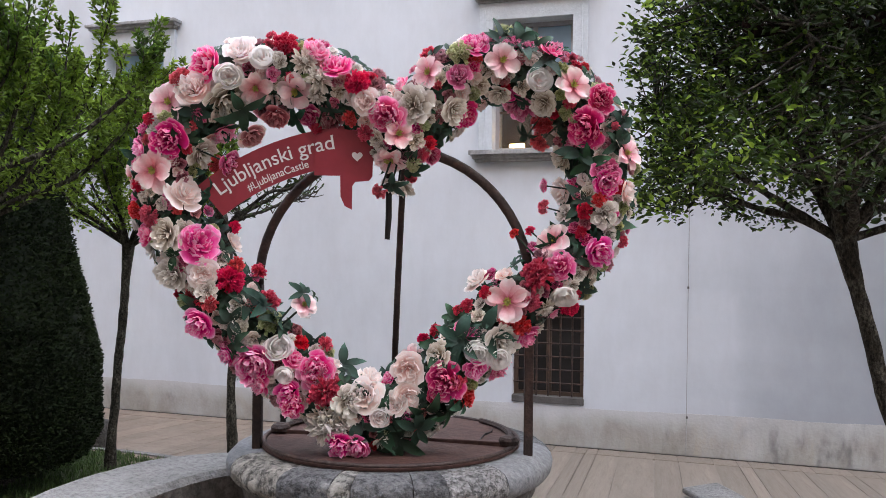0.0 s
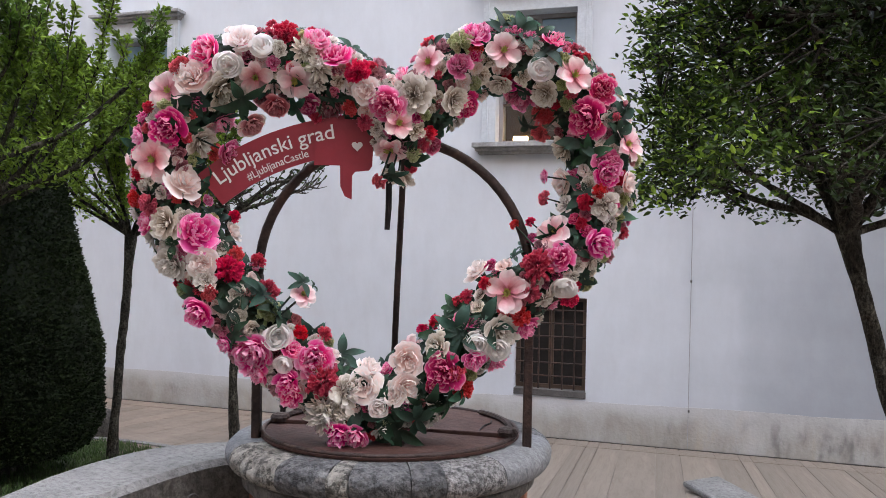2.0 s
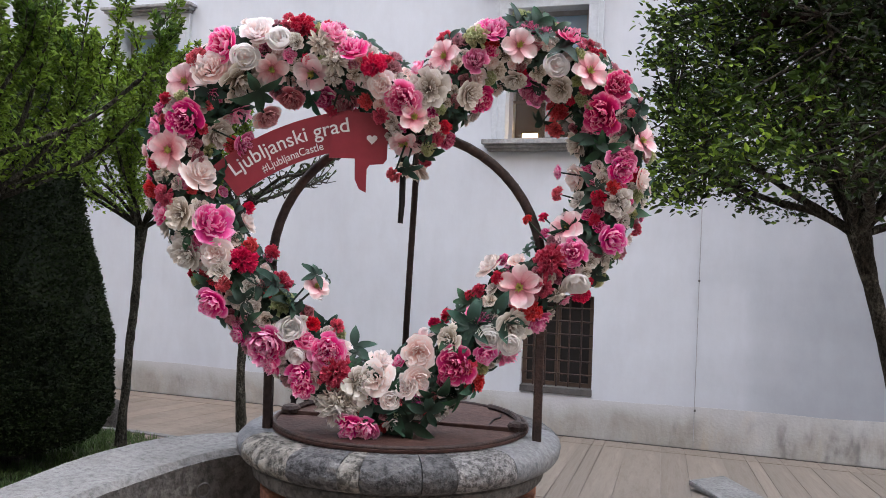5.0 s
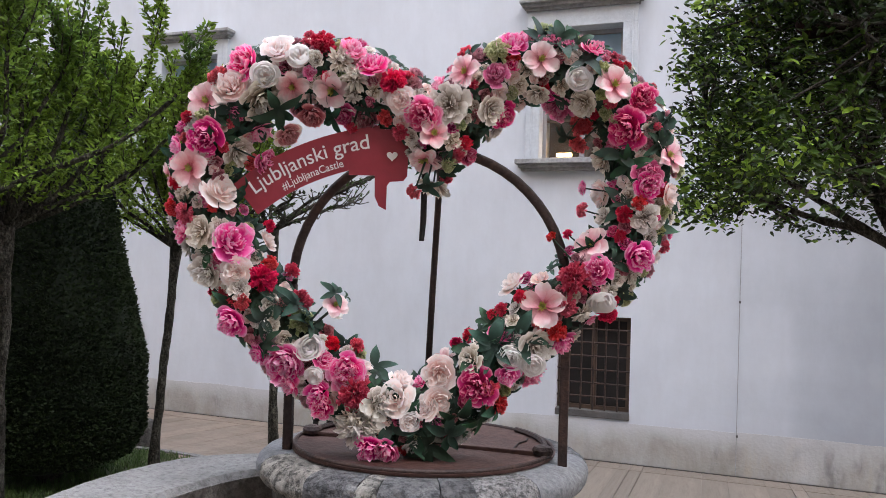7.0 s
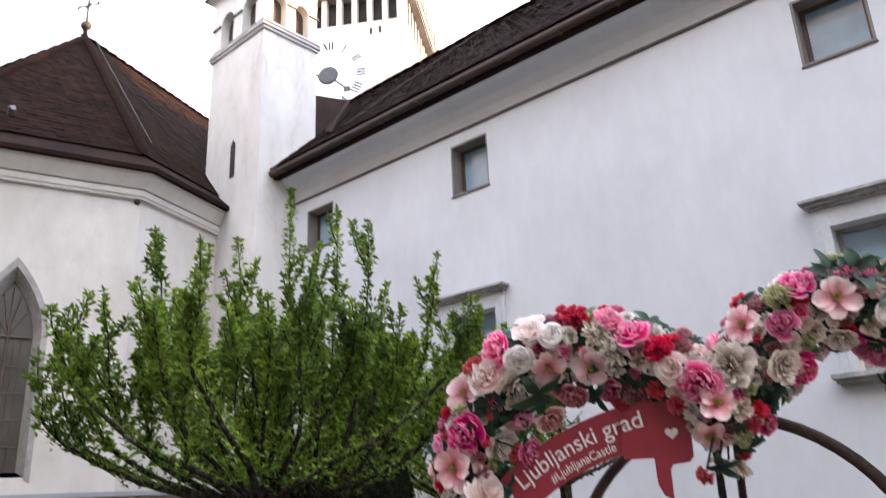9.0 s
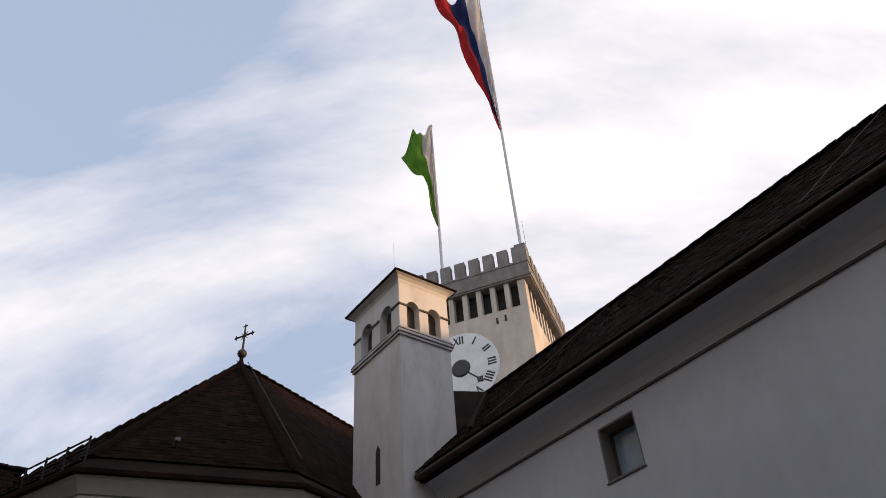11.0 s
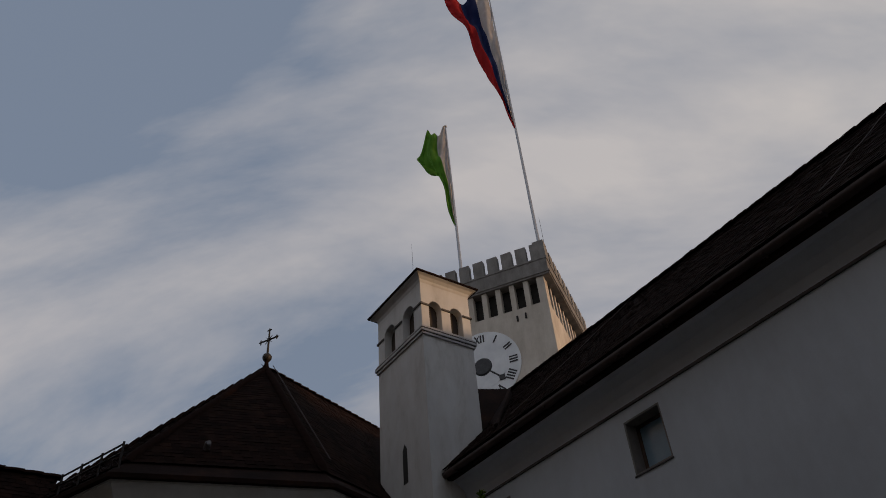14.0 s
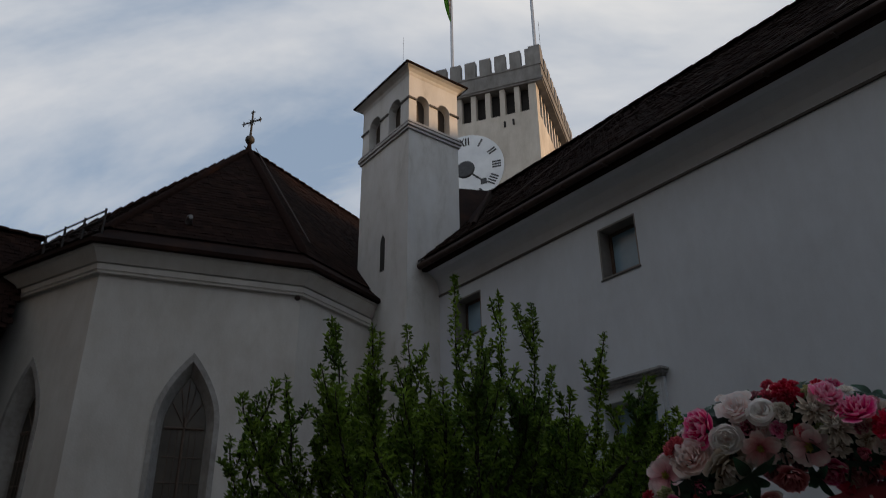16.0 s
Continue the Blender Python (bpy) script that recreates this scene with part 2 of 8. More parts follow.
def wash_with_shade(first):
    """Greyer limewash past a repainted stretch, plus shade painted in as darkening rightwards."""
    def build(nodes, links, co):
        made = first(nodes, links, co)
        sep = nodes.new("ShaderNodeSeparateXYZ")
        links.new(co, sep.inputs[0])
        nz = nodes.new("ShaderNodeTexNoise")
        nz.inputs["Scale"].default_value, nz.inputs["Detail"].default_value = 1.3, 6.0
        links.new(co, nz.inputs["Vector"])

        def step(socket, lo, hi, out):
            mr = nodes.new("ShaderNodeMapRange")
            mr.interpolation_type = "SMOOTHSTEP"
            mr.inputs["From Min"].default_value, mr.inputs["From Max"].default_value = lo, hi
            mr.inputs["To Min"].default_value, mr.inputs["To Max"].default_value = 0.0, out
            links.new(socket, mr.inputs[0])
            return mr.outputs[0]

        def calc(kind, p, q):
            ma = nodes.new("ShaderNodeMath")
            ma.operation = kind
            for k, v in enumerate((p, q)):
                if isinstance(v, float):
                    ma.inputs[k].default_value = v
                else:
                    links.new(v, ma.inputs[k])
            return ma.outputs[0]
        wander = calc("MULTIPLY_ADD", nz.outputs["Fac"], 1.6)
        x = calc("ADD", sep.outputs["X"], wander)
        # wide fall to grey on the right: shade put into the plaster colour
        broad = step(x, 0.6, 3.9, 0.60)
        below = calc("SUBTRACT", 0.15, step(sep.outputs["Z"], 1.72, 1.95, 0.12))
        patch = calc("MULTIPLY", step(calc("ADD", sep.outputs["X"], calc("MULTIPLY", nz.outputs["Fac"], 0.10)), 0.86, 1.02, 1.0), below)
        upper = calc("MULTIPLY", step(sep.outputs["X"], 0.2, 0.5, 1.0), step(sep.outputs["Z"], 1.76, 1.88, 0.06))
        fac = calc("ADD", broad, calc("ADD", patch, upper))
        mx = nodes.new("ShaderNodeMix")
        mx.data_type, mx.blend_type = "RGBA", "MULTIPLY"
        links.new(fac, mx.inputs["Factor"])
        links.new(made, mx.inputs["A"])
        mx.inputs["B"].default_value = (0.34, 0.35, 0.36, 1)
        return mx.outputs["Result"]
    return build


def worn_coat(first):
    """Grey plinth render that frays into the white wash at its top and carries dark damp streaks."""
    def build(nodes, links, co):
        made = first(nodes, links, co)
        sep = nodes.new("ShaderNodeSeparateXYZ")
        links.new(co, sep.inputs[0])

        def noise_at(scale, stretch, detail=7.0):
            mp = nodes.new("ShaderNodeMapping")
            mp.inputs["Scale"].default_value = stretch
            links.new(co, mp.inputs[0])
            nz = nodes.new("ShaderNodeTexNoise")
            nz.inputs["Scale"].default_value, nz.inputs["Detail"].default_value = scale, detail
            links.new(mp.outputs[0], nz.inputs["Vector"])
            return nz.outputs["Fac"]

        def calc(kind, *values):
            ma = nodes.new("ShaderNodeMath")
            ma.operation = kind
            for k, v in enumerate(values):
                if isinstance(v, float):
                    ma.inputs[k].default_value = v
                else:
                    links.new(v, ma.inputs[k])
            return ma.outputs[0]

        def ramp(socket, lo, hi, top):
            mr = nodes.new("ShaderNodeMapRange")
            mr.interpolation_type = "SMOOTHSTEP"
            mr.inputs["From Min"].default_value, mr.inputs["From Max"].default_value = lo, hi
            mr.inputs["To Max"].default_value = top
            links.new(socket, mr.inputs[0])
            return mr.outputs[0]

        def laid(under, colour, factor):
            mx = nodes.new("ShaderNodeMix")
            mx.data_type = "RGBA"
            links.new(factor, mx.inputs["Factor"])
            links.new(under, mx.inputs["A"])
            mx.inputs["B"].default_value = (*colour, 1)
            return mx.outputs["Result"]
        frayed = calc("MULTIPLY_ADD", noise_at(2.4, (1, 1, 1)), 0.34, sep.outputs["Z"])
        washed = laid(made, (0.50, 0.515, 0.535), calc("MULTIPLY", ramp(frayed, 0.36, 0.64, 0.85), calc("SUBTRACT", 1.0, ramp(sep.outputs["X"], -0.2, 1.2, 0.55))))
        streak = ramp(noise_at(4.5, (1.5, 1, 0.7), 10.0), 0.48, 0.72, 0.62)
        reach = calc("MULTIPLY", ramp(sep.outputs["X"], 0.75, 1.1, 1.0), calc("SUBTRACT", 1.0, ramp(sep.outputs["Z"], 0.22, 0.46, 1.0)))
        return laid(washed, (0.075, 0.075, 0.075), calc("MULTIPLY", streak, reach))
    return build


PLASTER = surface("white_plaster", wash_with_shade(mixed(
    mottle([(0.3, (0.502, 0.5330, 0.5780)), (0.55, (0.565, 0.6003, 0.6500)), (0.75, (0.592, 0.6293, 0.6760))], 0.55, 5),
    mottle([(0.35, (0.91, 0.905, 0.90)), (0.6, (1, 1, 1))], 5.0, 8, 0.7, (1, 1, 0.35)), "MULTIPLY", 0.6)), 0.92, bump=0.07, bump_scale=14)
CREAM = surface("cream_plaster", mixed(
    mottle([(0.3, (0.500, 0.480, 0.448)), (0.7, (0.600, 0.582, 0.548))], 0.8, 5),
    mottle([(0.36, (0.74, 0.71, 0.66)), (0.58, (1, 1, 1))], 2.6, 9, 0.7, (1, 1, 0.4)), "MULTIPLY", 0.4), 0.9, bump=0.15, bump_scale=30)
GOTHIC_STONE = surface("grey_window_dressing", mixed(
    mottle([(0.3, (0.27, 0.26, 0.25)), (0.7, (0.38, 0.37, 0.355))], 1.8, 7),
    mottle([(0.38, (0.72, 0.70, 0.68)), (0.6, (1, 1, 1))], 9, 8), "MULTIPLY", 0.7), 0.9, bump=0.2, bump_scale=30)
TURRET = surface("stained_turret_plaster", mixed(
    mottle([(0.3, (0.54, 0.54, 0.54)), (0.7, (0.66, 0.66, 0.655))], 0.8, 5),
    mottle([(0.34, (0.56, 0.53, 0.48)), (0.46, (0.88, 0.86, 0.83)), (0.6, (1, 1, 1))], 2.2, 9, 0.68, (1, 1, 0.3), 0.4), "MULTIPLY", 0.5), 0.9, bump=0.15, bump_scale=30)
TOWER = surface("tower_plaster", mixed(
    mottle([(0.3, (0.47, 0.43, 0.38)), (0.7, (0.62, 0.58, 0.52))], 0.35, 6),
    mottle([(0.35, (0.7, 0.68, 0.64)), (0.6, (1, 1, 1))], 1.4, 8, 0.7, (1, 1, 0.3)), "MULTIPLY", 0.7), 0.92, bump=0.1, bump_scale=12)
PLINTH = surface("stained_plinth", worn_coat(mixed(
    mottle([(0.3, (0.2511, 0.2375, 0.2182)), (0.45, (0.3348, 0.3182, 0.2910)), (0.58, (0.3720, 0.3657, 0.3540)), (0.75, (0.4278, 0.4275, 0.4219))], 1.6, 8, 0.7, (1, 1, 0.8), 0.4),
    mottle([(0.30, (0.28, 0.28, 0.275)), (0.42, (0.80, 0.78, 0.74)), (0.55, (1, 1, 1)), (0.72, (1.1, 1.0, 0.86))], 1.9, 10, 0.68, (1.8, 1, 0.6), 0.6), "MULTIPLY", 0.6)), 0.95, bump=0.25, bump_scale=30)
LIMESTONE = surface("grey_window_stone", mixed(
    mottle([(0.3, (0.45, 0.49, 0.53)), (0.7, (0.57, 0.61, 0.65))], 2.5, 8),
    mottle([(0.4, (0.84, 0.84, 0.85)), (0.6, (1, 1, 1))], 22, 6), "MULTIPLY", 0.5), 0.75, bump=0.25, bump_scale=50)
SILL = surface("weathered_sill_stone", mixed(
    mottle([(0.3, (0.24, 0.245, 0.25)), (0.7, (0.42, 0.425, 0.43))], 3.5, 8),
    mottle([(0.4, (0.65, 0.65, 0.64)), (0.6, (1, 1, 1))], 18, 8), "MULTIPLY", 0.8), 0.85, bump=0.4, bump_scale=40)
WELL_STONE = surface("dark_well_stone", vary(mixed(
    mottle([(0.28, (0.0510, 0.0515, 0.0537)), (0.5, (0.1020, 0.1029, 0.1043)), (0.68, (0.1564, 0.1560, 0.1548)), (0.82, (0.2448, 0.2324, 0.2086))], 5.0, 10, 0.7, (1, 1, 1.6), 0.6),
    mottle([(0.42, (0.22, 0.22, 0.23)), (0.52, (1, 1, 1)), (0.66, (1.7, 1.68, 1.62))], 34, 9, 0.8), "MULTIPLY", 0.9), 0.22), 0.9, bump=1.0, bump_scale=40, bump_detail=10)
WELL_SMOOTH = surface("blue_grey_well_stone", vary(mixed(
    mottle([(0.28, (0.1142, 0.1181, 0.1248)), (0.5, (0.1814, 0.1870, 0.1934)), (0.75, (0.2419, 0.2427, 0.2402))], 3.6, 9, 0.66, (1, 1, 1.3), 0.5),
    mottle([(0.42, (0.35, 0.35, 0.36)), (0.52, (1, 1, 1)), (0.66, (1.4, 1.4, 1.38))], 44, 9, 0.8), "MULTIPLY", 0.45), 0.12), 0.85, bump=0.4, bump_scale=60, bump_detail=9)
WELL_PALE = surface("granular_well_stone", mixed(
    mottle([(0.3, (0.1160, 0.1145, 0.1147)), (0.5, (0.2040, 0.2015, 0.1963)), (0.75, (0.2856, 0.2749, 0.2618))], 9, 10, 0.72, (1, 1, 1), 0.5),
    mottle([(0.43, (0.2, 0.2, 0.2)), (0.53, (1, 1, 1)), (0.66, (1.5, 1.5, 1.5))], 50, 8, 0.8), "MULTIPLY", 0.9), 0.95, bump=1.0, bump_scale=55, bump_detail=10)
LICHEN_STONE = surface("pitted_pale_stone", mixed(
    mottle([(0.34, (0.0433, 0.0433, 0.0407)), (0.44, (0.1590, 0.1513, 0.1378)), (0.56, (0.2746, 0.2635, 0.2365)), (0.72, (0.3612, 0.3468, 0.3104))], 11, 10, 0.72, (1, 1, 1), 0.9),
    mottle([(0.43, (0.15, 0.15, 0.145)), (0.5, (0.9, 0.9, 0.88)), (0.64, (1.3, 1.28, 1.25))], 26, 9, 0.75), "MULTIPLY", 0.9), 0.95, bump=1.0, bump_scale=24, bump_detail=10)
LOW_WALL = surface("low_wall_stone", mixed(
    mottle([(0.3, (0.150, 0.148, 0.142)), (0.5, (0.205, 0.202, 0.195)), (0.72, (0.265, 0.262, 0.253))], 3.0, 10, 0.72, (1, 1, 1), 0.4),
    mottle([(0.40, (0.5, 0.49, 0.48)), (0.5, (0.95, 0.95, 0.95)), (0.62, (1.15, 1.15, 1.13))], 38, 10, 0.8), "MULTIPLY", 0.8), 0.93, bump=0.7, bump_scale=60, bump_detail=9)
WALL_FACE = surface("streaked_dark_stone", mixed(
    mottle([(0.3, (0.045, 0.042, 0.038)), (0.5, (0.11, 0.104, 0.095)), (0.72, (0.22, 0.21, 0.195))], 4.0, 9, 0.7, (1, 1, 0.35), 0.7),
    mottle([(0.42, (0.4, 0.4, 0.4)), (0.55, (1, 1, 1))], 30, 9, 0.75), "MULTIPLY", 0.8), 0.95, bump=0.8, bump_scale=40)
RUST = surface("rusted_iron", mixed(
    mottle([(0.3, (0.0228, 0.0143, 0.0130)), (0.5, (0.0488, 0.0292, 0.0247)), (0.72, (0.1040, 0.0572, 0.0403))], 9, 8, 0.65),
    mottle([(0.4, (0.6, 0.58, 0.56)), (0.6, (1, 1, 1))], 60, 6), "MULTIPLY", 0.8), 0.62, 0.25, 0.35, 70)
LID = surface("brown_painted_lid", mixed(
    mottle([(0.3, (0.0446, 0.0198, 0.0162)), (0.5, (0.0756, 0.0378, 0.0307)), (0.72, (0.1116, 0.0632, 0.0522))], 3.0, 8, 0.62),
    mottle([(0.38, (0.55, 0.5, 0.48)), (0.58, (1, 1, 1))], 24, 8), "MULTIPLY", 0.6), 0.62, 0.0, 0.2, 50, spec=0.3)
DARK_IRON = surface("dark_iron", mottle([(0.3, (0.0108, 0.0096, 0.0102)), (0.7, (0.0300, 0.0252, 0.0240))], 20, 6), 0.55, 0.5, 0.2, 60)
ROOF_TILE = surface("brown_roof_tile", mixed(vary(
    mottle([(0.3, (0.0105, 0.0055, 0.0044)), (0.55, (0.0165, 0.0083, 0.0066)), (0.78, (0.0260, 0.0125, 0.0090))], 2.2, 6), 0.32, True),
    mottle([(0.46, (1, 1, 1)), (0.62, (0.9, 0.95, 0.7)), (0.75, (0.55, 0.62, 0.42))], 1.1, 6), "MULTIPLY", 0.5), 0.97, spec=0.05, bump=0.3, bump_scale=30)
SHEET = surface("brown_roof_sheet", mixed(
    mottle([(0.3, (0.010, 0.006, 0.005)), (0.55, (0.019, 0.010, 0.008)), (0.75, (0.034, 0.016, 0.009))], 1.4, 7),
    mottle([(0.4, (0.7, 0.7, 0.7)), (0.6, (1, 1, 1))], 14, 6), "MULTIPLY", 0.6), 0.92, 0.0, 0.15, 20, spec=0.08)
COPPER = surface("brown_copper_gutter", mottle([(0.3, (0.028, 0.016, 0.014)), (0.7, (0.052, 0.031, 0.026))], 5, 6), 0.65, 0.2, 0.1, 40)
# dark moulding colour that paints in shadow lines
DARK_BAND = surface("shadow_line_moulding", mottle([(0.3, (0.060, 0.055, 0.052)), (0.55, (0.095, 0.088, 0.083)), (0.75, (0.15, 0.14, 0.13))], 2.5, 8, 0.65), 0.95, bump=0.2, bump_scale=30)
PARAPET = surface("grey_battlement_stone", mixed(
    mottle([(0.3, (0.17, 0.165, 0.16)), (0.7, (0.27, 0.262, 0.25))], 0.6, 7),
    mottle([(0.36, (0.6, 0.58, 0.56)), (0.6, (1, 1, 1))], 2.2, 8, 0.7, (1, 1, 0.4)), "MULTIPLY", 0.7), 0.93, bump=0.2, bump_scale=16)
# reveal coloured darker than the wall, the recess's shade painted in
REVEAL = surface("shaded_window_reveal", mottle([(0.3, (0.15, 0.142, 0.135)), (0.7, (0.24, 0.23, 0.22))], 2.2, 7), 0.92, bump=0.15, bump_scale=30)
STRING = surface("grey_moulding", mottle([(0.3, (0.36, 0.355, 0.36)), (0.7, (0.5, 0.495, 0.5))], 3, 7), 0.9, bump=0.2, bump_scale=30)
PAVER = surface("sandstone_paving", mixed(vary(
    mottle([(0.3, (0.1661, 0.1375, 0.1094)), (0.55, (0.2004, 0.1687, 0.1361)), (0.75, (0.2348, 0.2012, 0.1628))], 1.7, 7), 0.11),
    mottle([(0.36, (0.72, 0.68, 0.64)), (0.55, (1, 1, 1))], 11, 9, 0.7), "MULTIPLY", 0.6), 0.85, bump=0.25, bump_scale=60)
MORTAR = surface("dusty_ground", mottle([(0.3, (0.17, 0.142, 0.12)), (0.7, (0.25, 0.215, 0.185))], 3, 8), 0.95, bump=0.3, bump_scale=50)


def by_piece(colours):
    """A colour picked for each piece."""
    def build(nodes, links, co):
        rp = nodes.new("ShaderNodeValToRGB")
        rp.color_ramp.interpolation = "CONSTANT"
        cr = rp.color_ramp
        cr.elements[0].color = (*colours[0], 1)
        cr.elements[1].position, cr.elements[1].color = 1.0 / len(colours), (*colours[1], 1)
        for k, c in enumerate(colours[2:], 2):
            cr.elements.new(k / len(colours)).color = (*c, 1)
        links.new(nodes.new("ShaderNodeObjectInfo").outputs["Random"], rp.inputs[0])
        return rp.outputs[0]
    return build


RUBBLE = surface("rubble_masonry", mixed(
    by_piece([(0.22, 0.145, 0.10), (0.30, 0.225, 0.16), (0.27, 0.235, 0.19), (0.19, 0.145, 0.115), (0.34, 0.29, 0.235), (0.27, 0.175, 0.115), (0.25, 0.215, 0.18)]),
    mottle([(0.3, (0.45, 0.43, 0.40)), (0.5, (0.85, 0.84, 0.82)), (0.65, (1.15, 1.12, 1.08))], 2.2, 9, 0.7), "MULTIPLY", 0.9), 0.95, bump=0.9, bump_scale=6, bump_detail=9)
RUBBLE_MORTAR = surface("rubble_mortar", mottle([(0.3, (0.20, 0.165, 0.13)), (0.7, (0.34, 0.295, 0.25))], 3, 9, 0.7), 0.95, bump=0.5, bump_scale=40)
BARK = surface("rough_bark", mixed(
    mottle([(0.3, (0.014, 0.012, 0.010)), (0.48, (0.038, 0.034, 0.027)), (0.60, (0.10, 0.095, 0.078)), (0.76, (0.21, 0.20, 0.165))], 16, 10, 0.75, (1, 1, 0.45)),
    mottle([(0.42, (0.25, 0.25, 0.25)), (0.53, (1, 1, 1)), (0.68, (1.6, 1.55, 1.45))], 70, 8, 0.75, (1, 1, 0.6)), "MULTIPLY", 0.9), 0.97, bump=1.0, bump_scale=60, bump_detail=9, spec=0.15)
OLD_BARK = surface("dark_red_bark", mottle([(0.3, (0.008, 0.005, 0.005)), (0.7, (0.024, 0.012, 0.011))], 14, 9, 0.7), 0.95, bump=0.9, bump_scale=50, spec=0.1)
SOIL = surface("lawn_soil", mottle([(0.3, (0.035, 0.045, 0.018)), (0.7, (0.06, 0.075, 0.028))], 8, 7), 0.95, bump=0.6, bump_scale=50)
DARK_SILL = surface("dark_window_sill", mottle([(0.3, (0.0540, 0.0510, 0.0510)), (0.7, (0.1020, 0.0960, 0.0930))], 5, 8), 0.9, bump=0.4, bump_scale=40)
GRASS = surface("lawn_grass", vary(mottle([(0.3, (0.035, 0.075, 0.018)), (0.7, (0.085, 0.14, 0.035))], 2.5, 5), 0.35, True), 0.6)


def leaf_surface(name, dark, light, spread=0.35, rough=0.45, through=0.35):
    m = surface(name, vary(mottle([(0.3, dark), (0.72, light)], 1.6, 4), spread, True), rough, spec=0.25)
    nt = m.node_tree
    bsdf = nt.nodes["Principled BSDF"]
    out = nt.nodes["Material Output"]
    tr = nt.nodes.new("ShaderNodeBsdfTranslucent")
    src = bsdf.inputs["Base Color"].links[0].from_socket
    nt.links.new(src, tr.inputs["Color"])
    mx = nt.nodes.new("ShaderNodeMixShader")
    mx.inputs[0].default_value = through
    nt.links.new(bsdf.outputs[0], mx.inputs[1])
    nt.links.new(tr.outputs[0], mx.inputs[2])
    nt.links.new(mx.outputs[0], out.inputs["Surface"])
    return m


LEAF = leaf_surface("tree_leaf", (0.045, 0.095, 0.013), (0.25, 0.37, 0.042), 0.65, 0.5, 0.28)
# near-black leaf colour with the crown's shade in it
LEAF_DARK = leaf_surface("shade_dark_leaf", (0.004, 0.010, 0.002), (0.046, 0.090, 0.010), 0.75, 0.5, 0.08)
YEW = leaf_surface("yew_foliage", (0.007, 0.013, 0.004), (0.021, 0.035, 0.009), 0.35, 0.8, 0.1)
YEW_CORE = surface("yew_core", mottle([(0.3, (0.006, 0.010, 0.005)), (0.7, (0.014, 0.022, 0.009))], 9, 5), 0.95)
# blue base colour stands in for sky mirrored in the panes
PALE_GLASS = surface("painted_sky_glass", mottle([(0.3, (0.20, 0.31, 0.41)), (0.7, (0.28, 0.41, 0.52))], 1.5, 4), 0.06, spec=1.0)
CLEAR = bpy.data.materials.new("clear_glass")
CLEAR.use_nodes = True
_c = CLEAR.node_tree.nodes["Principled BSDF"]
_c.inputs["Transmission Weight"].default_value = 1.0
_c.inputs["Roughness"].default_value = 0.02
_c.inputs["Base Color"].default_value = (0.9, 0.93, 0.95, 1)
LEADED = surface("leaded_glass", mottle([(0.3, (0.040, 0.036, 0.031)), (0.7, (0.085, 0.074, 0.062))], 2, 5), 0.22, spec=0.6)
DARK_ROOM = surface("dark_interior", mottle([(0.3, (0.012, 0.011, 0.011)), (0.7, (0.03, 0.027, 0.025))], 2, 4), 0.9)
# dark brown that stands in for shade inside the bell stage
BELL_ROOM = surface("shaded_bell_room", mottle([(0.3, (0.035, 0.027, 0.022)), (0.7, (0.08, 0.062, 0.048))], 1.5, 5), 0.9)
BROWN_FRAME = surface("brown_window_frame", mottle([(0.3, (0.055, 0.035, 0.025)), (0.7, (0.10, 0.065, 0.045))], 6, 6, 0.6, (1, 1, 0.2)), 0.55, bump=0.15, bump_scale=60)
GREY_FRAME = surface("grey_brown_frame", mottle([(0.3, (0.24, 0.23, 0.235)), (0.7, (0.36, 0.35, 0.36))], 6, 6, 0.6, (1, 1, 0.2)), 0.6, bump=0.1, bump_scale=60)
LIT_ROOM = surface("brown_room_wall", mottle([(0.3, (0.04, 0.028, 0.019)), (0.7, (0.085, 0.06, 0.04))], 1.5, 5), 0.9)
GILT = surface("weathered_iron_cross", mottle([(0.3, (0.018, 0.016, 0.014)), (0.7, (0.05, 0.045, 0.038))], 14, 5), 0.6, 0.4)
CLOCK_WHITE = surface("clock_face_enamel", mottle([(0.3, (0.58, 0.61, 0.65)), (0.7, (0.72, 0.75, 0.78))], 1.2, 5), 0.5)
CLOCK_DARK = surface("clock_numeral_black", mottle([(0.3, (0.018, 0.02, 0.024)), (0.7, (0.04, 0.042, 0.048))], 6, 4), 0.5, 0.2)
STEEL = surface("galvanised_steel", mottle([(0.3, (0.30, 0.31, 0.33)), (0.7, (0.45, 0.46, 0.48))], 12, 5), 0.4, 0.8)

# ---- ground ----
WALL_Y = 8.59
FALL = (3.0, -0.05, 8.59, -0.60)


def ground_z(y):
    y0, z0, y1, z1 = FALL
    return z0 + (z1 - z0) * min(1.0, max(0.0, (y - y0) / (y1 - y0)))


bm = bmesh.new()
g_ys = (-900, -60, -20, 0, 3.0, 5.0, 7.0, 8.59, 12, 60, 900)
g_xs = (-900, -60, -20, -10, -5, 0, 5, 20, 60, 900)
g_v = [[bm.verts.new((x, y, ground_z(y) - 0.009)) for x in g_xs] for y in g_ys]
for a, b in zip(g_v, g_v[1:]):
    for k in range(len(g_xs) - 1):
        bm.faces.new((a[k], a[k + 1], b[k + 1], b[k]))
ground = lone("ground", bm, MORTAR, "dusty sand-coloured courtyard ground sloping down to the wall", "ground", "structure")

# ---- castle wing: wall, windows, eaves, roof ----
BEL_X = -11.28
END_X = 26.0
wing = thing("castle_wing", 0, WALL_Y, -0.6, label="long white plastered castle wing with a brown tiled roof", category="building")

UPPER = [(-1.86, -0.91, 2.80, 4.34), (-7.28, -6.33, 2.80, 4.34), (2.10, 3.05, 2.80, 4.34)]
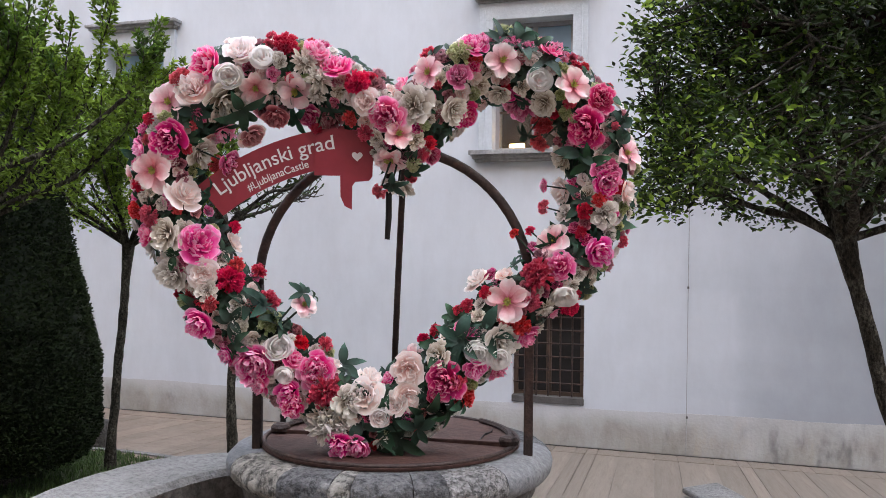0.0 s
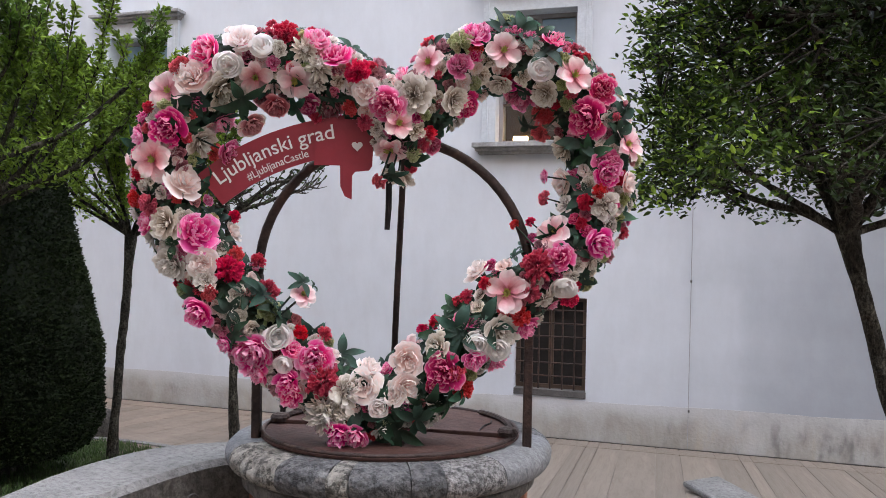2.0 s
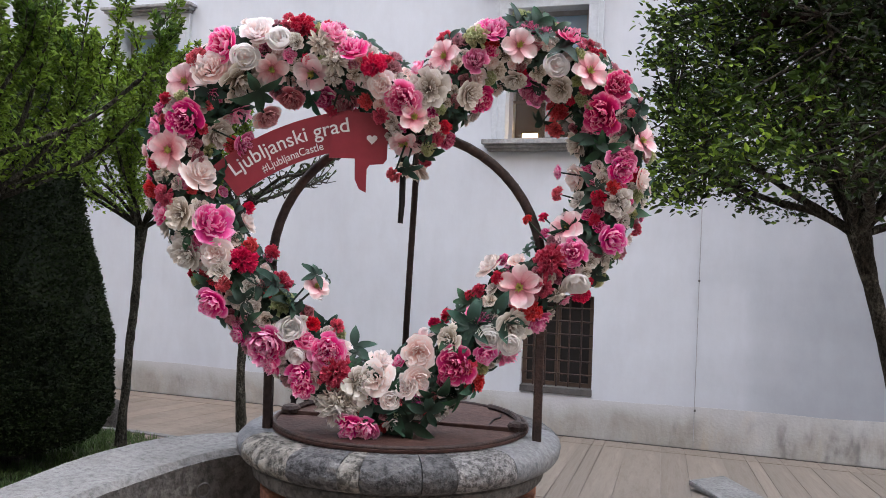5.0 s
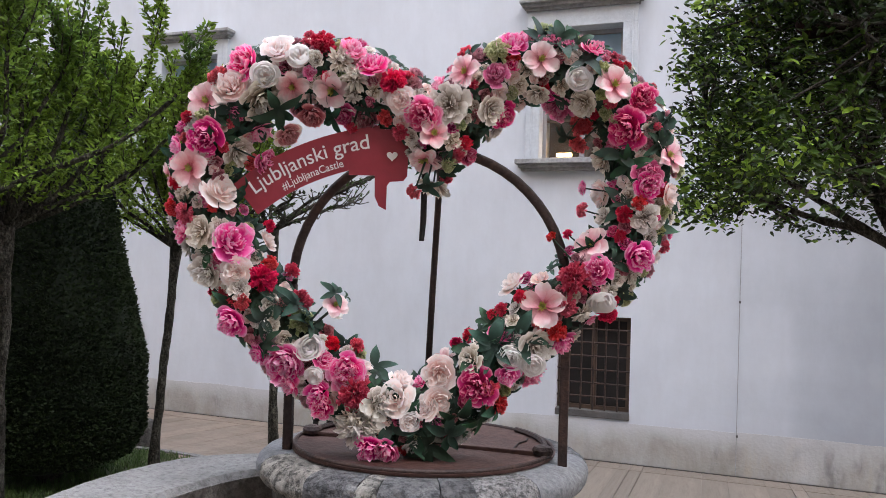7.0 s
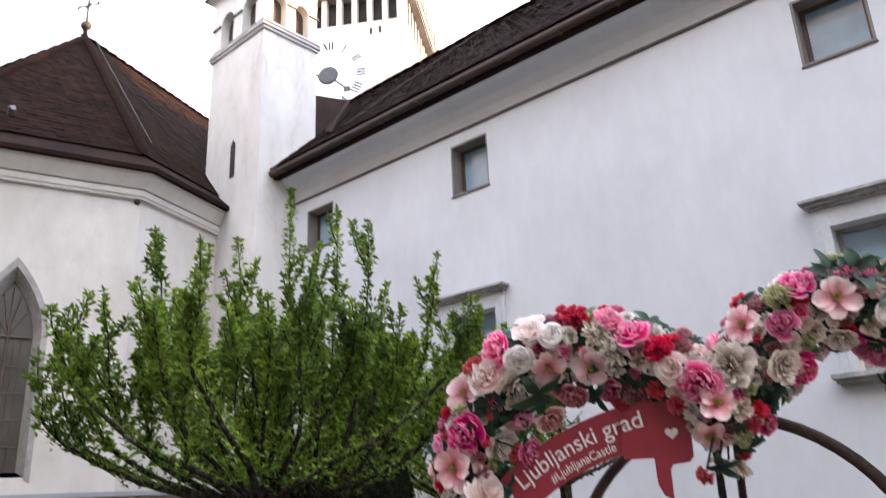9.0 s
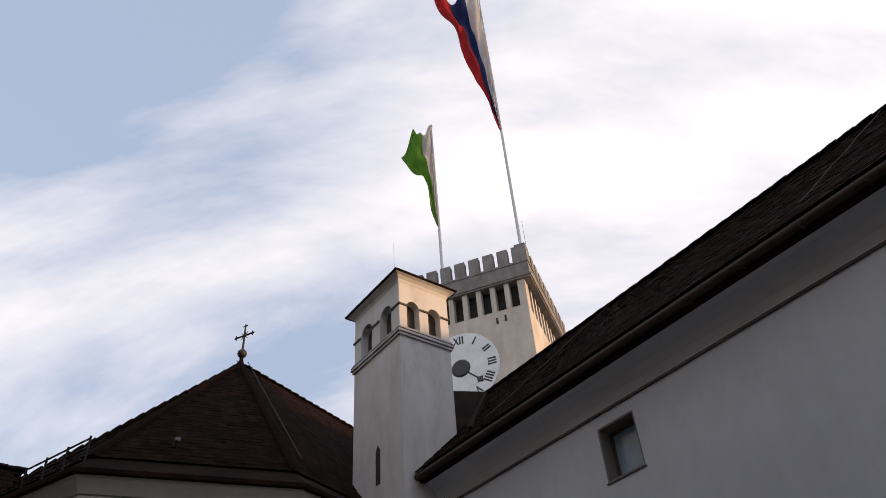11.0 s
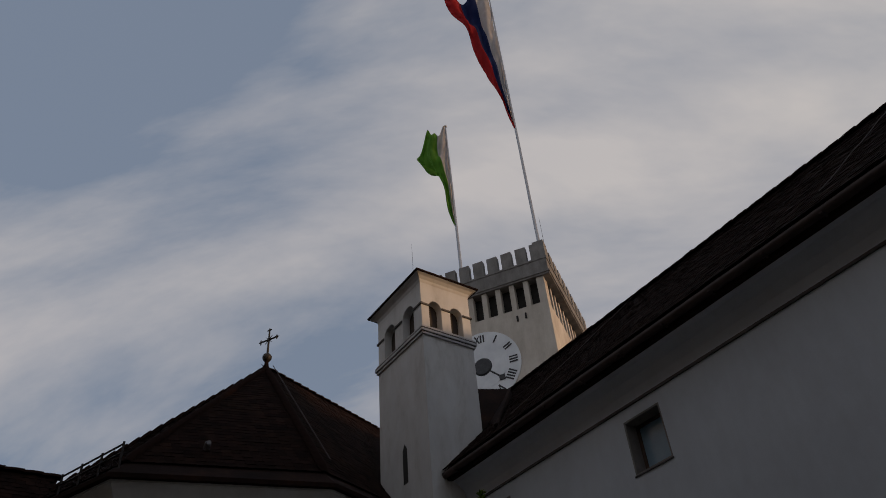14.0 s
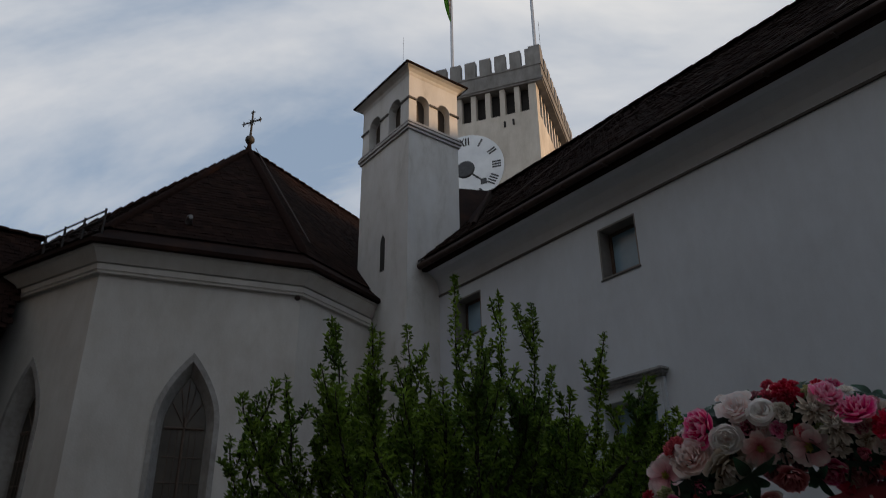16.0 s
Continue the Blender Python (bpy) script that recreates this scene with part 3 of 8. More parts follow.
SMALL = [(-7.08, -6.33, 6.25, 7.12), (-10.77, -10.0, 6.26, 7.08), (-1.79, -1.03, 6.23, 7.09), (2.35, 3.1, 6.23, 7.09)]
LOWER = [(-1.58, -0.76, -0.05, 1.02)]

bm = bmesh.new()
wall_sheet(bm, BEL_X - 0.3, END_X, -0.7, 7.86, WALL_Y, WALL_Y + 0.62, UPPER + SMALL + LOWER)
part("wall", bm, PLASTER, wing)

# plinth: a thin coat of grey render with an uneven top edge
bm = bmesh.new()
rnd = random.Random(4)
px = BEL_X + 0.01
row = []
while px < 12.0:
    row.append((px, -0.14 + 0.012 * max(-3.0, min(2.5, px)) + 0.03 * noise.noise(Vector((px * 0.9, 3.1, 0))) + 0.012 * noise.noise(Vector((px * 6, 1.1, 0)))))
    px += 0.11
low = [bm.verts.new((x, WALL_Y - 0.008, -0.68)) for x, z in row]
top = [bm.verts.new((x, WALL_Y - 0.0015, z)) for x, z in row]
topb = [bm.verts.new((x, WALL_Y + 0.004, z + 0.001)) for x, z in row]
for k in range(len(row) - 1):
    bm.faces.new((low[k], low[k + 1], top[k + 1], top[k]))
    bm.faces.new((top[k], top[k + 1], topb[k + 1], topb[k]))
part("plinth", bm, PLINTH, wing, "damp-stained grey plinth render")

bm = bmesh.new()
box(bm, BEL_X + 0.02, 12.0, WALL_Y - 0.046, WALL_Y - 0.013, -0.66, -0.589)
part("foot_joint", bm, DARK_IRON, wing, "dark open joint along the wall foot")

# string course under the eaves, soffit cove, gutter
# the band's dark colour stands in for a shadow line
bm = bmesh.new()
box(bm, BEL_X + 0.003, END_X, WALL_Y - 0.03, WALL_Y + 0.02, 7.312, 7.355, bevel=0.006)
part("string_course", bm, DARK_BAND, wing, "thin dark grey moulded band")
bm = bmesh.new()
cove = [(WALL_Y + 0.004, 7.37), (WALL_Y - 0.03, 7.52), (WALL_Y - 0.10, 7.66), (WALL_Y - 0.22, 7.76), (WALL_Y - 0.38, 7.80), (WALL_Y - 0.38, 7.82), (WALL_Y + 0.1, 7.83)]
ends = [[bm.verts.new((x, y, z)) for y, z in cove] for x in (BEL_X + 0.004, END_X)]
for k in range(len(cove)):
    j = (k + 1) % len(cove)
    bm.faces.new((ends[0][k], ends[0][j], ends[1][j], ends[1][k]))
bm.faces.new(ends[0][::-1])
bm.faces.new(ends[1])
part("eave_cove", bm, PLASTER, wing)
bm = bmesh.new()
gut = [(-0.065, 0.0), (-0.060, -0.035), (-0.03, -0.062), (0.012, -0.065), (0.045, -0.04), (0.055, 0.0), (0.047, 0.0), (0.035, -0.035), (0.0, -0.052), (-0.045, -0.03), (-0.053, 0.0)]
ends = [[bm.verts.new((x, 8.10 + a * 1.15, 7.90 + b * 1.5)) for a, b in gut] for x in (BEL_X - 0.02, END_X)]
for k in range(len(gut)):
    j = (k + 1) % len(gut)
    bm.faces.new((ends[0][k], ends[0][j], ends[1][j], ends[1][k]))
part("gutter", bm, COPPER, wing, "brown copper gutter", True)
gx = BEL_X + 0.4
while gx < 6:
    bm = bmesh.new()
    box(bm, gx, gx + 0.03, 8.00, 8.18, 7.795, 7.81)
    part("gutter_bracket", bm, COPPER, wing)
    gx += 0.9

# roof: deck, boarded edge, tiles, ridge
EAVE, RIDGE = Vector((0, 8.10, 7.97)), Vector((0, 12.0, 11.80))
bm = bmesh.new()
pr = [(EAVE.y + 0.06, EAVE.z - 0.20), (EAVE.y, EAVE.z - 0.10), (EAVE.y, EAVE.z), (RIDGE.y, RIDGE.z), (RIDGE.y + 4.2, EAVE.z - 0.3), (RIDGE.y + 4.0, EAVE.z - 0.5), (WALL_Y + 0.1, 7.84)]
ends = [[bm.verts.new((x, y, z)) for y, z in pr] for x in (BEL_X + 0.004, END_X)]
for k in range(len(pr)):
    j = (k + 1) % len(pr)
    bm.faces.new((ends[0][k], ends[0][j], ends[1][j], ends[1][k]))
bm.faces.new(ends[0][::-1])
bm.faces.new(ends[1])
bmesh.ops.recalc_face_normals(bm, faces=bm.faces)
part("roof_deck", bm, SHEET, wing)

TILE = ([(-0.085, 0, 0), (0.085, 0, 0), (0.085, 0.19, 0), (-0.085, 0.19, 0), (-0.085, 0, 0.022), (-0.05, -0.02, 0.024), (0, -0.03, 0.025), (0.05, -0.02, 0.024), (0.085, 0, 0.022), (0.085, 0.19, 0.008), (-0.085, 0.19, 0.008)],
        [(4, 5, 6, 7, 8, 9, 10), (0, 4, 10, 3), (1, 2, 9, 8), (0, 1, 8, 7, 6, 5, 4)])


def tile_field(a, b, c, d, step_up, step_side, rnd, keep=None):
    """Poses of tiles over the quadrilateral a b (low edge) c d (top edge)."""
    a, b, c, d = map(Vector, (a, b, c, d))
    up = ((c + d) / 2 - (a + b) / 2)
    n_up = int(up.length / step_up)
    side = (b - a).normalized()
    nrm = side.cross((d - a if (d - a).length > 0.1 else c - a)).normalized()
    upn = nrm.cross(side)
    rot = Matrix((side, upn, nrm)).transposed().to_4x4()
    out = []
    for i in range(n_up + 1):
        f = i / max(n_up, 1)
        p, q = a.lerp(d, f), b.lerp(c, f)
        w = (q - p).length
        n = int(w / step_side)
        off = 0.5 * step_side if i % 2 else 0.0
        for k in range(n + 1):
            s = off + k * step_side
            if s > w:
                break
            o = p + (q - p).normalized() * s
            jig = Matrix.Rotation(rnd.uniform(-0.02, 0.02), 4, "Z") @ Matrix.Rotation(rnd.uniform(0.0, 0.05), 4, "X")
            out.append(Matrix.Translation(o + nrm * (0.012 + rnd.uniform(0, 0.008))) @ rot @ jig)
    return out


rnd = random.Random(11)
tiles = tile_field((BEL_X + 0.1, 8.06, 7.945), (6.0, 8.06, 7.945), (6.0, RIDGE.y, RIDGE.z), (BEL_X + 0.1, RIDGE.y, RIDGE.z), 0.155, 0.18, rnd)
# the roof runs on behind the turret
bm = bmesh.new()
back_z = EAVE.z + (RIDGE.z - EAVE.z) * (9.3 - EAVE.y) / (RIDGE.y - EAVE.y)
pr = [(9.3, back_z), (RIDGE.y, RIDGE.z), (RIDGE.y + 4.2, EAVE.z - 0.3), (9.3, EAVE.z - 0.3)]
ends = [[bm.verts.new((x, y, z)) for y, z in pr] for x in (-15.2, BEL_X + 0.002)]
for k in range(4):
    bm.faces.new((ends[0][k], ends[0][(k + 1) % 4], ends[1][(k + 1) % 4], ends[1][k]))
bm.faces.new(ends[0][::-1])
bm.faces.new(ends[1])
bmesh.ops.recalc_face_normals(bm, faces=bm.faces)
part("roof_deck", bm, SHEET, wing)
tiles += tile_field((-15.1, 9.3, back_z), (BEL_X, 9.3, back_z), (BEL_X, RIDGE.y, RIDGE.z), (-15.1, RIDGE.y, RIDGE.z), 0.155, 0.18, rnd)
tagged(many("roof_tiles", TILE, tiles, ROOF_TILE, wing, "brown plain roof tiles"), kind="stuff")
RIDGE_TILE = ([(0.2 * i, 0.11 * math.cos(a), 0.085 * math.sin(a) + (0.02 if i else 0.0)) for i in (0, 1, 1.9) for a in [math.pi * k / 6 for k in range(7)]],
              [(r * 7 + k, r * 7 + k + 1, r * 7 + k + 8, r * 7 + k + 7) for r in range(2) for k in range(6)] + [tuple(range(14, 21))])
me_ridge = bpy.data.meshes.new("ridge_tile")
me_ridge.from_pydata(RIDGE_TILE[0], [], RIDGE_TILE[1])
me_ridge.materials.append(ROOF_TILE)
rx = BEL_X + 0.1
while rx < 5.0:
    shared("ridge_tile", me_ridge, None, wing, Matrix.Translation((rx, RIDGE.y - WALL_Y, RIDGE.z + 0.6 + 0.02)) @ Matrix.Rotation(rnd.uniform(-0.03, 0.03), 4, "Z"))
    rx += 0.36
rx = -15.1
while rx < BEL_X:
    shared("ridge_tile", me_ridge, None, wing, Matrix.Translation((rx, RIDGE.y - WALL_Y, RIDGE.z + 0.6 + 0.02)))
    rx += 0.36
# lightning conductor lying on the roof and snow rail
for cx in (-9.6, -2.9):
    bm = bmesh.new()
    up = (RIDGE - EAVE)
    pts = [EAVE + up * f + Vector((cx + 0.9 * f, -0.05, 0.06 + 0.01 * math.sin(20 * f))) for f in [k / 10 for k in range(1, 11)]]
    tube(bm, pts, 0.008, 6)
    part("lightning_cable", bm, COPPER, wing, "thin bare metal cable")


def stone_window(x0, x1, z0, z1):
    """A window in a moulded stone surround; a glazed casement set back in the opening."""
    f = 0.155
    surround = bmesh.new()
    y0, y1 = WALL_Y - 0.05, WALL_Y + 0.16
    box(surround, x0 - f, x1 + f, y0 - 0.002, y1 + 0.002, z1 - 0.012, z1 + 0.19, bevel=0.006)
    win = part("window", surround, LIMESTONE, wing, "blue-grey stone window surround")
    for a, b, c, d, e, g in ((x0 - f, x0 + 0.012, y0, y1, z1, 0.006), (x1 - 0.012, x1 + f, y0, y1, z1, 0.006), (x0 - f + 0.055, x0 - f + 0.075, y0 - 0.012, y0 + 0.02, z1 + 0.11, 0.004), (x1 + f - 0.075, x1 + f - 0.055, y0 - 0.012, y0 + 0.02, z1 + 0.11, 0.004)):
        bm = bmesh.new()
        box(bm, a, b, c, d, z0, e, bevel=g)
        part("jamb" if g == 0.006 else "fillet", bm, LIMESTONE, win)
    bm = bmesh.new()
    for a, b, c in ((0.10, 0.19, 0.04), (0.13, 0.225, 0.085), (0.16, 0.262, 0.125)):
        box(bm, x0 - f - a + 0.08, x1 + f + a - 0.08, WALL_Y - 0.05 - c, WALL_Y + 0.02, z1 + b, z1 + b + 0.04, bevel=0.01)
    part("lintel_cornice", bm, SILL, win, "weathered stone cornice")
    bm = bmesh.new()
    for a, b, c in ((0.09, -0.055, 0.13), (0.06, -0.095, 0.09), (0.03, -0.13, 0.055)):
        box(bm, x0 - f - a, x1 + f + a, WALL_Y - 0.03 - c, WALL_Y + 0.10, z0 + b, z0 + b + 0.042 + (0.013 if b > -0.06 else 0.0), bevel=0.008)
    part("sill", bm, SILL, win, "weathered stone sill")
    yb = WALL_Y + 0.17
    bm = bmesh.new()
    t = 0.055
    box(bm, x0, x0 + t, yb, yb + 0.06, z0, z1, bevel=0.006)
    box(bm, x1 - t, x1, yb, yb + 0.06, z0, z1, bevel=0.006)
    box(bm, x0 + t, x1 - t, yb, yb + 0.06, z0, z0 + t, bevel=0.006)
    box(bm, x0 + t, x1 - t, yb, yb + 0.06, z1 - t, z1, bevel=0.006)
    xm = (x0 + x1) / 2
    box(bm, xm - 0.03, xm + 0.03, yb - 0.004, yb + 0.05, z0 + t, z1 - t, bevel=0.006)
    part("casement", bm, GREY_FRAME, win, "grey-brown wooden casement")
    for a, b in ((x0 + t, xm - 0.03), (xm + 0.03, x1 - t)):
        cuts = [z0 + t, z0 + t + (z1 - z0 - 2 * t) * 0.30, z0 + t + (z1 - z0 - 2 * t) * 0.66, z1 - t]
        for c, d in zip(cuts, cuts[1:]):
            bm = bmesh.new()
            box(bm, a - 0.002, b + 0.002, yb + 0.026, yb + 0.032, c + 0.006, d - 0.006)
            part("pane", bm, PALE_GLASS if c > z0 + 0.5 else CLEAR, win).visible_shadow = False
            if d < z1 - t - 0.01:
                bm = bmesh.new()
                box(bm, a, b, yb + 0.008, yb + 0.048, d - 0.012, d + 0.012)
                part("glazing_bar", bm, BROWN_FRAME, win)
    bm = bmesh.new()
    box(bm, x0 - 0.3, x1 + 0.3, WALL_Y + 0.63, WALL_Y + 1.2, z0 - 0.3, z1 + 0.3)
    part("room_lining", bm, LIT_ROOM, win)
    return win


for h in UPPER:
    stone_window(*h)
# the lamp that glows behind the window over the well
lamp_mat = bpy.data.materials.new("warm_lamp_glow")
lamp_mat.use_nodes = True
_l = lamp_mat.node_tree.nodes["Principled BSDF"]
_l.inputs["Emission Color"].default_value = (1.0, 0.60, 0.24, 1)
_l.inputs["Emission Strength"].default_value = 5.0
lamp = thing("window_lamp", -1.62, WALL_Y + 0.30, 2.86, label="small lit lamp standing on the window ledge", category="lamp")
bm = bmesh.new()
box(bm, -1.70, -1.52, WALL_Y + 0.27, WALL_Y + 0.32, 2.868, 2.92, bevel=0.008)
part("shade", bm, lamp_mat, lamp)
bm = bmesh.new()
box(bm, -1.72, -1.52, WALL_Y + 0.24, WALL_Y + 0.34, 2.80, 2.867, bevel=0.006)
part("base", bm, BROWN_FRAME, lamp)


def small_window(x0, x1, z0, z1):
    """A plain deep-set attic window with a reveal coloured dark as if in shade."""
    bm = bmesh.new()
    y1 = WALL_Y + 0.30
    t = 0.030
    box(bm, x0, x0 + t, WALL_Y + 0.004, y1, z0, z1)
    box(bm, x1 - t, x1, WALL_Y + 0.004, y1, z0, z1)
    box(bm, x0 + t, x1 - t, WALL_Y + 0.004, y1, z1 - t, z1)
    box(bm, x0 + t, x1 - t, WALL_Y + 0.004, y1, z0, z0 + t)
    win = part("window", bm, REVEAL, wing, "deep plastered window reveal with recess shade in its grey")
    bm = bmesh.new()
    f = 0.05
    a, b, c, d = x0 + t, x1 - t, z0 + t, z1 - t
    box(bm, a, a + f, y1 - 0.07, y1 - 0.01, c, d)
    box(bm, b - f, b, y1 - 0.07, y1 - 0.01, c, d)
    box(bm, a + f, b - f, y1 - 0.07, y1 - 0.01, c, c + f)
    box(bm, a + f, b - f, y1 - 0.07, y1 - 0.01, d - f, d)
    part("frame", bm, BROWN_FRAME, win)
    bm = bmesh.new()
    box(bm, a + f - 0.002, b - f + 0.002, y1 - 0.045, y1 - 0.035, c + f - 0.002, d - f + 0.002)
    part("pane", bm, PALE_GLASS, win)
    bm = bmesh.new()
    box(bm, x0 - 0.01, x1 + 0.01, WALL_Y - 0.02, WALL_Y + 0.05, z0 - 0.022, z0 - 0.002, bevel=0.004)
    part("sill", bm, DARK_SILL, win, "thin dark sill")


for h in SMALL:
    small_window(*h)


def grated_window(x0, x1, z0, z1):
    """The ground-floor window with a woven iron grate in front of a dark pane."""
    bm = bmesh.new()
    box(bm, x0 - 0.006, x1 + 0.006, WALL_Y - 0.018, WALL_Y + 0.12, z0 - 0.072, z0 + 0.004, bevel=0.008)
    win = part("window", bm, DARK_SILL, wing, "dark stone sill of the barred window")
    bm = bmesh.new()
    y = WALL_Y + 0.10
    f = 0.05
    box(bm, x0, x0 + f, y, y + 0.05, z0, z1)
    box(bm, x1 - f, x1, y, y + 0.05, z0, z1)
    box(bm, x0 + f, x1 - f, y, y + 0.05, z1 - f, z1)
    box(bm, x0 + f, x1 - f, y, y + 0.05, z0, z0 + f)
    box(bm, (x0 + x1) / 2 - 0.03, (x0 + x1) / 2 + 0.03, y - 0.003, y + 0.047, z0 + f, z1 - f)
    part("frame", bm, BROWN_FRAME, win)
    bm = bmesh.new()
    box(bm, x0 + f, x1 - f, y + 0.02, y + 0.028, z0 + f, z1 - f)
    part("pane", bm, DARK_ROOM, win)
    n = 5
    for k in range(1, n + 1):
        bm = bmesh.new()
        x = x0 + (x1 - x0) * k / (n + 1)
        tube(bm, [(x, WALL_Y + 0.05, z0 - 0.003), (x, WALL_Y + 0.05, z1)], 0.011, 8)
        part("bar", bm, RUST, win, "rusty iron bar")
    for k in range(1, 7):
        bm = bmesh.new()
        z = z0 + (z1 - z0) * k / 7
        tube(bm, [(x0, WALL_Y + 0.062, z), (x1, WALL_Y + 0.062, z)], 0.010, 8)
        part("bar", bm, RUST, win, "rusty iron bar")


for h in LOWER:
    grated_window(*h)

# lightning down conductor with its clips
down = thing("down_conductor", 0.36, WALL_Y - 0.02, -0.6, label="thin grey conductor wire clipped to the white wall", category="cable")
bm = bmesh.new()
tube(bm, [(0.355, WALL_Y - 0.022, -0.62), (0.36, WALL_Y - 0.022, 1.2), (0.368, WALL_Y - 0.022, 3.0), (0.372, WALL_Y - 0.022, 7.3)], 0.004, 6)
part("wire", bm, SILL, down)
for z in (-0.17, 1.25, 2.7, 4.2, 5.7):
    bm = bmesh.new()
    box(bm, 0.351, 0.371, WALL_Y - 0.030, WALL_Y - 0.001, z - 0.013, z + 0.013, bevel=0.004)
    part("clip", bm, DARK_SILL, down)

# ---- belfry ----
BX0, BX1, BY0, BY1 = -13.23, BEL_X, 7.79, 9.15
belfry = thing("belfry", (BX0 + BX1) / 2, (BY0 + BY1) / 2, -0.6, label="slim white plastered bell turret with paired arched openings", category="bell tower")


def arch_wall(bm, a, b, z0, z1, thick, arches):
    """A wall from a to b in plan (outer face on the right hand side of a to b), pierced by round-headed arches (s0, s1, sill, spring) along it."""
    a, b = Vector((*a, 0)), Vector((*b, 0))
    d = (b - a).normalized()
    out = Vector((d.y, -d.x, 0))
    length = (b - a).length
    seg = 8
    for layer in (0, 1):
        def v(s, z):
            return bm.verts.new(a + d * s - out * (thick * layer) + Vector((0, 0, z)))
        edges = [0.0] + [x for h in arches for x in (h[0], h[1])] + [length]
        for i in range(0, len(edges), 2):
            bm.faces.new((v(edges[i], z0), v(edges[i + 1], z0), v(edges[i + 1], z1), v(edges[i], z1)))
        for s0, s1, sill, spring in arches:
            r, m = (s1 - s0) / 2, (s0 + s1) / 2
            if sill > z0:
                bm.faces.new((v(s0, z0), v(s1, z0), v(s1, sill), v(s0, sill)))
            arc = [(m - r * math.cos(math.pi * k / seg), spring + r * math.sin(math.pi * k / seg)) for k in range(seg + 1)]
            for (p, q), (p2, q2) in zip(arc, arc[1:]):
                bm.faces.new((v(p, q), v(p2, q2), v(p2, z1), v(p, z1)))
    for s0, s1, sill, spring in arches:
        r, m = (s1 - s0) / 2, (s0 + s1) / 2
        ring = [(s0, sill)] + [(m - r * math.cos(math.pi * k / seg), spring + r * math.sin(math.pi * k / seg)) for k in range(seg + 1)] + [(s1, sill)]
        ring.append(ring[0])
        for (p, q), (p2, q2) in zip(ring, ring[1:]):
            f = [a + d * p + Vector((0, 0, q)), a + d * p2 + Vector((0, 0, q2))]
            g = [x - out * thick for x in f]
            bm.faces.new([bm.verts.new(x) for x in (f[0], f[1], g[1], g[0])])
    bmesh.ops.remove_doubles(bm, verts=bm.verts, dist=0.0005)
    bmesh.ops.recalc_face_normals(bm, faces=bm.faces)


corners = [(BX0, BY0), (BX1, BY0), (BX1, BY1), (BX0, BY1)]
SHAFT_TOP = 11.19
# foot: an open arched passage under the turret
bm = bmesh.new()
arch_wall(bm, corners[0], corners[1], -0.7, 2.6, 0.32, [(0.12, 0.98, -0.7, 1.15)])
part("foot_arch", bm, PLASTER, belfry)
bm = bmesh.new()
arch_wall(bm, (BX1, BY0), (BX1, WALL_Y - 0.002), -0.7, 2.6, 0.32, [(0.26, 0.86, -0.7, 1.28)])
part("foot_arch", bm, PLASTER, belfry)
bm = bmesh.new()
for z, o in ((0.98, 0.03), (1.03, 0.045), (0.86, 0.02)):
    box(bm, BX1 - 0.66, BX1 + o, BY0 - o, BY0 + 0.24, z, z + 0.04, bevel=0.006)
part("impost", bm, STRING, belfry, "grey moulded impost")
bm = bmesh.new()
box(bm, BX0 + 0.1, BX1 - 0.33, BY0 + 1.3, BY1, -0.7, 2.6)
part("passage_back", bm, RUBBLE_MORTAR, belfry)
bm = bmesh.new()
prism(bm, corners, 2.6, SHAFT_TOP)
part("shaft", bm, TURRET, belfry)
# slit window on the front face
bm = bmesh.new()
sx = BX0 + 1.02
ring = [(sx - 0.085, 8.02), (sx + 0.085, 8.02), (sx + 0.085, 8.74), (sx, 8.87), (sx - 0.085, 8.74)]
front = [bm.verts.new((x, BY0 - 0.006, z)) for x, z in ring]
back = [bm.verts.new((x, BY0 + 0.02, z)) for x, z in ring]
bm.faces.new(front)
for k in range(5):
    bm.faces.new((front[k], front[(k + 1) % 5], back[(k + 1) % 5], back[k]))
part("slit_window", bm, DARK_ROOM, belfry, "narrow dark slit window")
bm = bmesh.new()
for z, o in ((11.08, 0.04), (11.15, 0.07), (11.245, 0.04)):
    prism(bm, [(BX0 - o, BY0 - o), (BX1 + o, BY0 - o), (BX1 + o, BY1 + o), (BX0 - o, BY1 + o)], z, z + 0.055)
part("cornice", bm, STRING, belfry, "dark-lined moulded cornice")
# dark fillets between the mouldings, groove shade put into their colour
bm = bmesh.new()
for z, o in ((11.136, 0.048), (11.206, 0.062)):
    prism(bm, [(BX0 - o, BY0 - o), (BX1 + o, BY0 - o), (BX1 + o, BY1 + o), (BX0 - o, BY1 + o)], z, z + 0.038)
part("cornice_groove", bm, DARK_BAND, belfry, "dark groove of the cornice with painted shade")
T0, T1 = 11.30, 12.70
for a, b in ((0, 1), (1, 2), (2, 3), (3, 0)):
    bm = bmesh.new()
    ln = math.dist(corners[a], corners[b])
    arch_wall(bm, corners[a], corners[b], T0, T1, 0.20, [(ln * 0.15, ln * 0.40, T0 + 0.04, T0 + 0.62), (ln * 0.58, ln * 0.83, T0 + 0.04, T0 + 0.62)])
    part("bell_stage_wall", bm, TURRET, belfry)
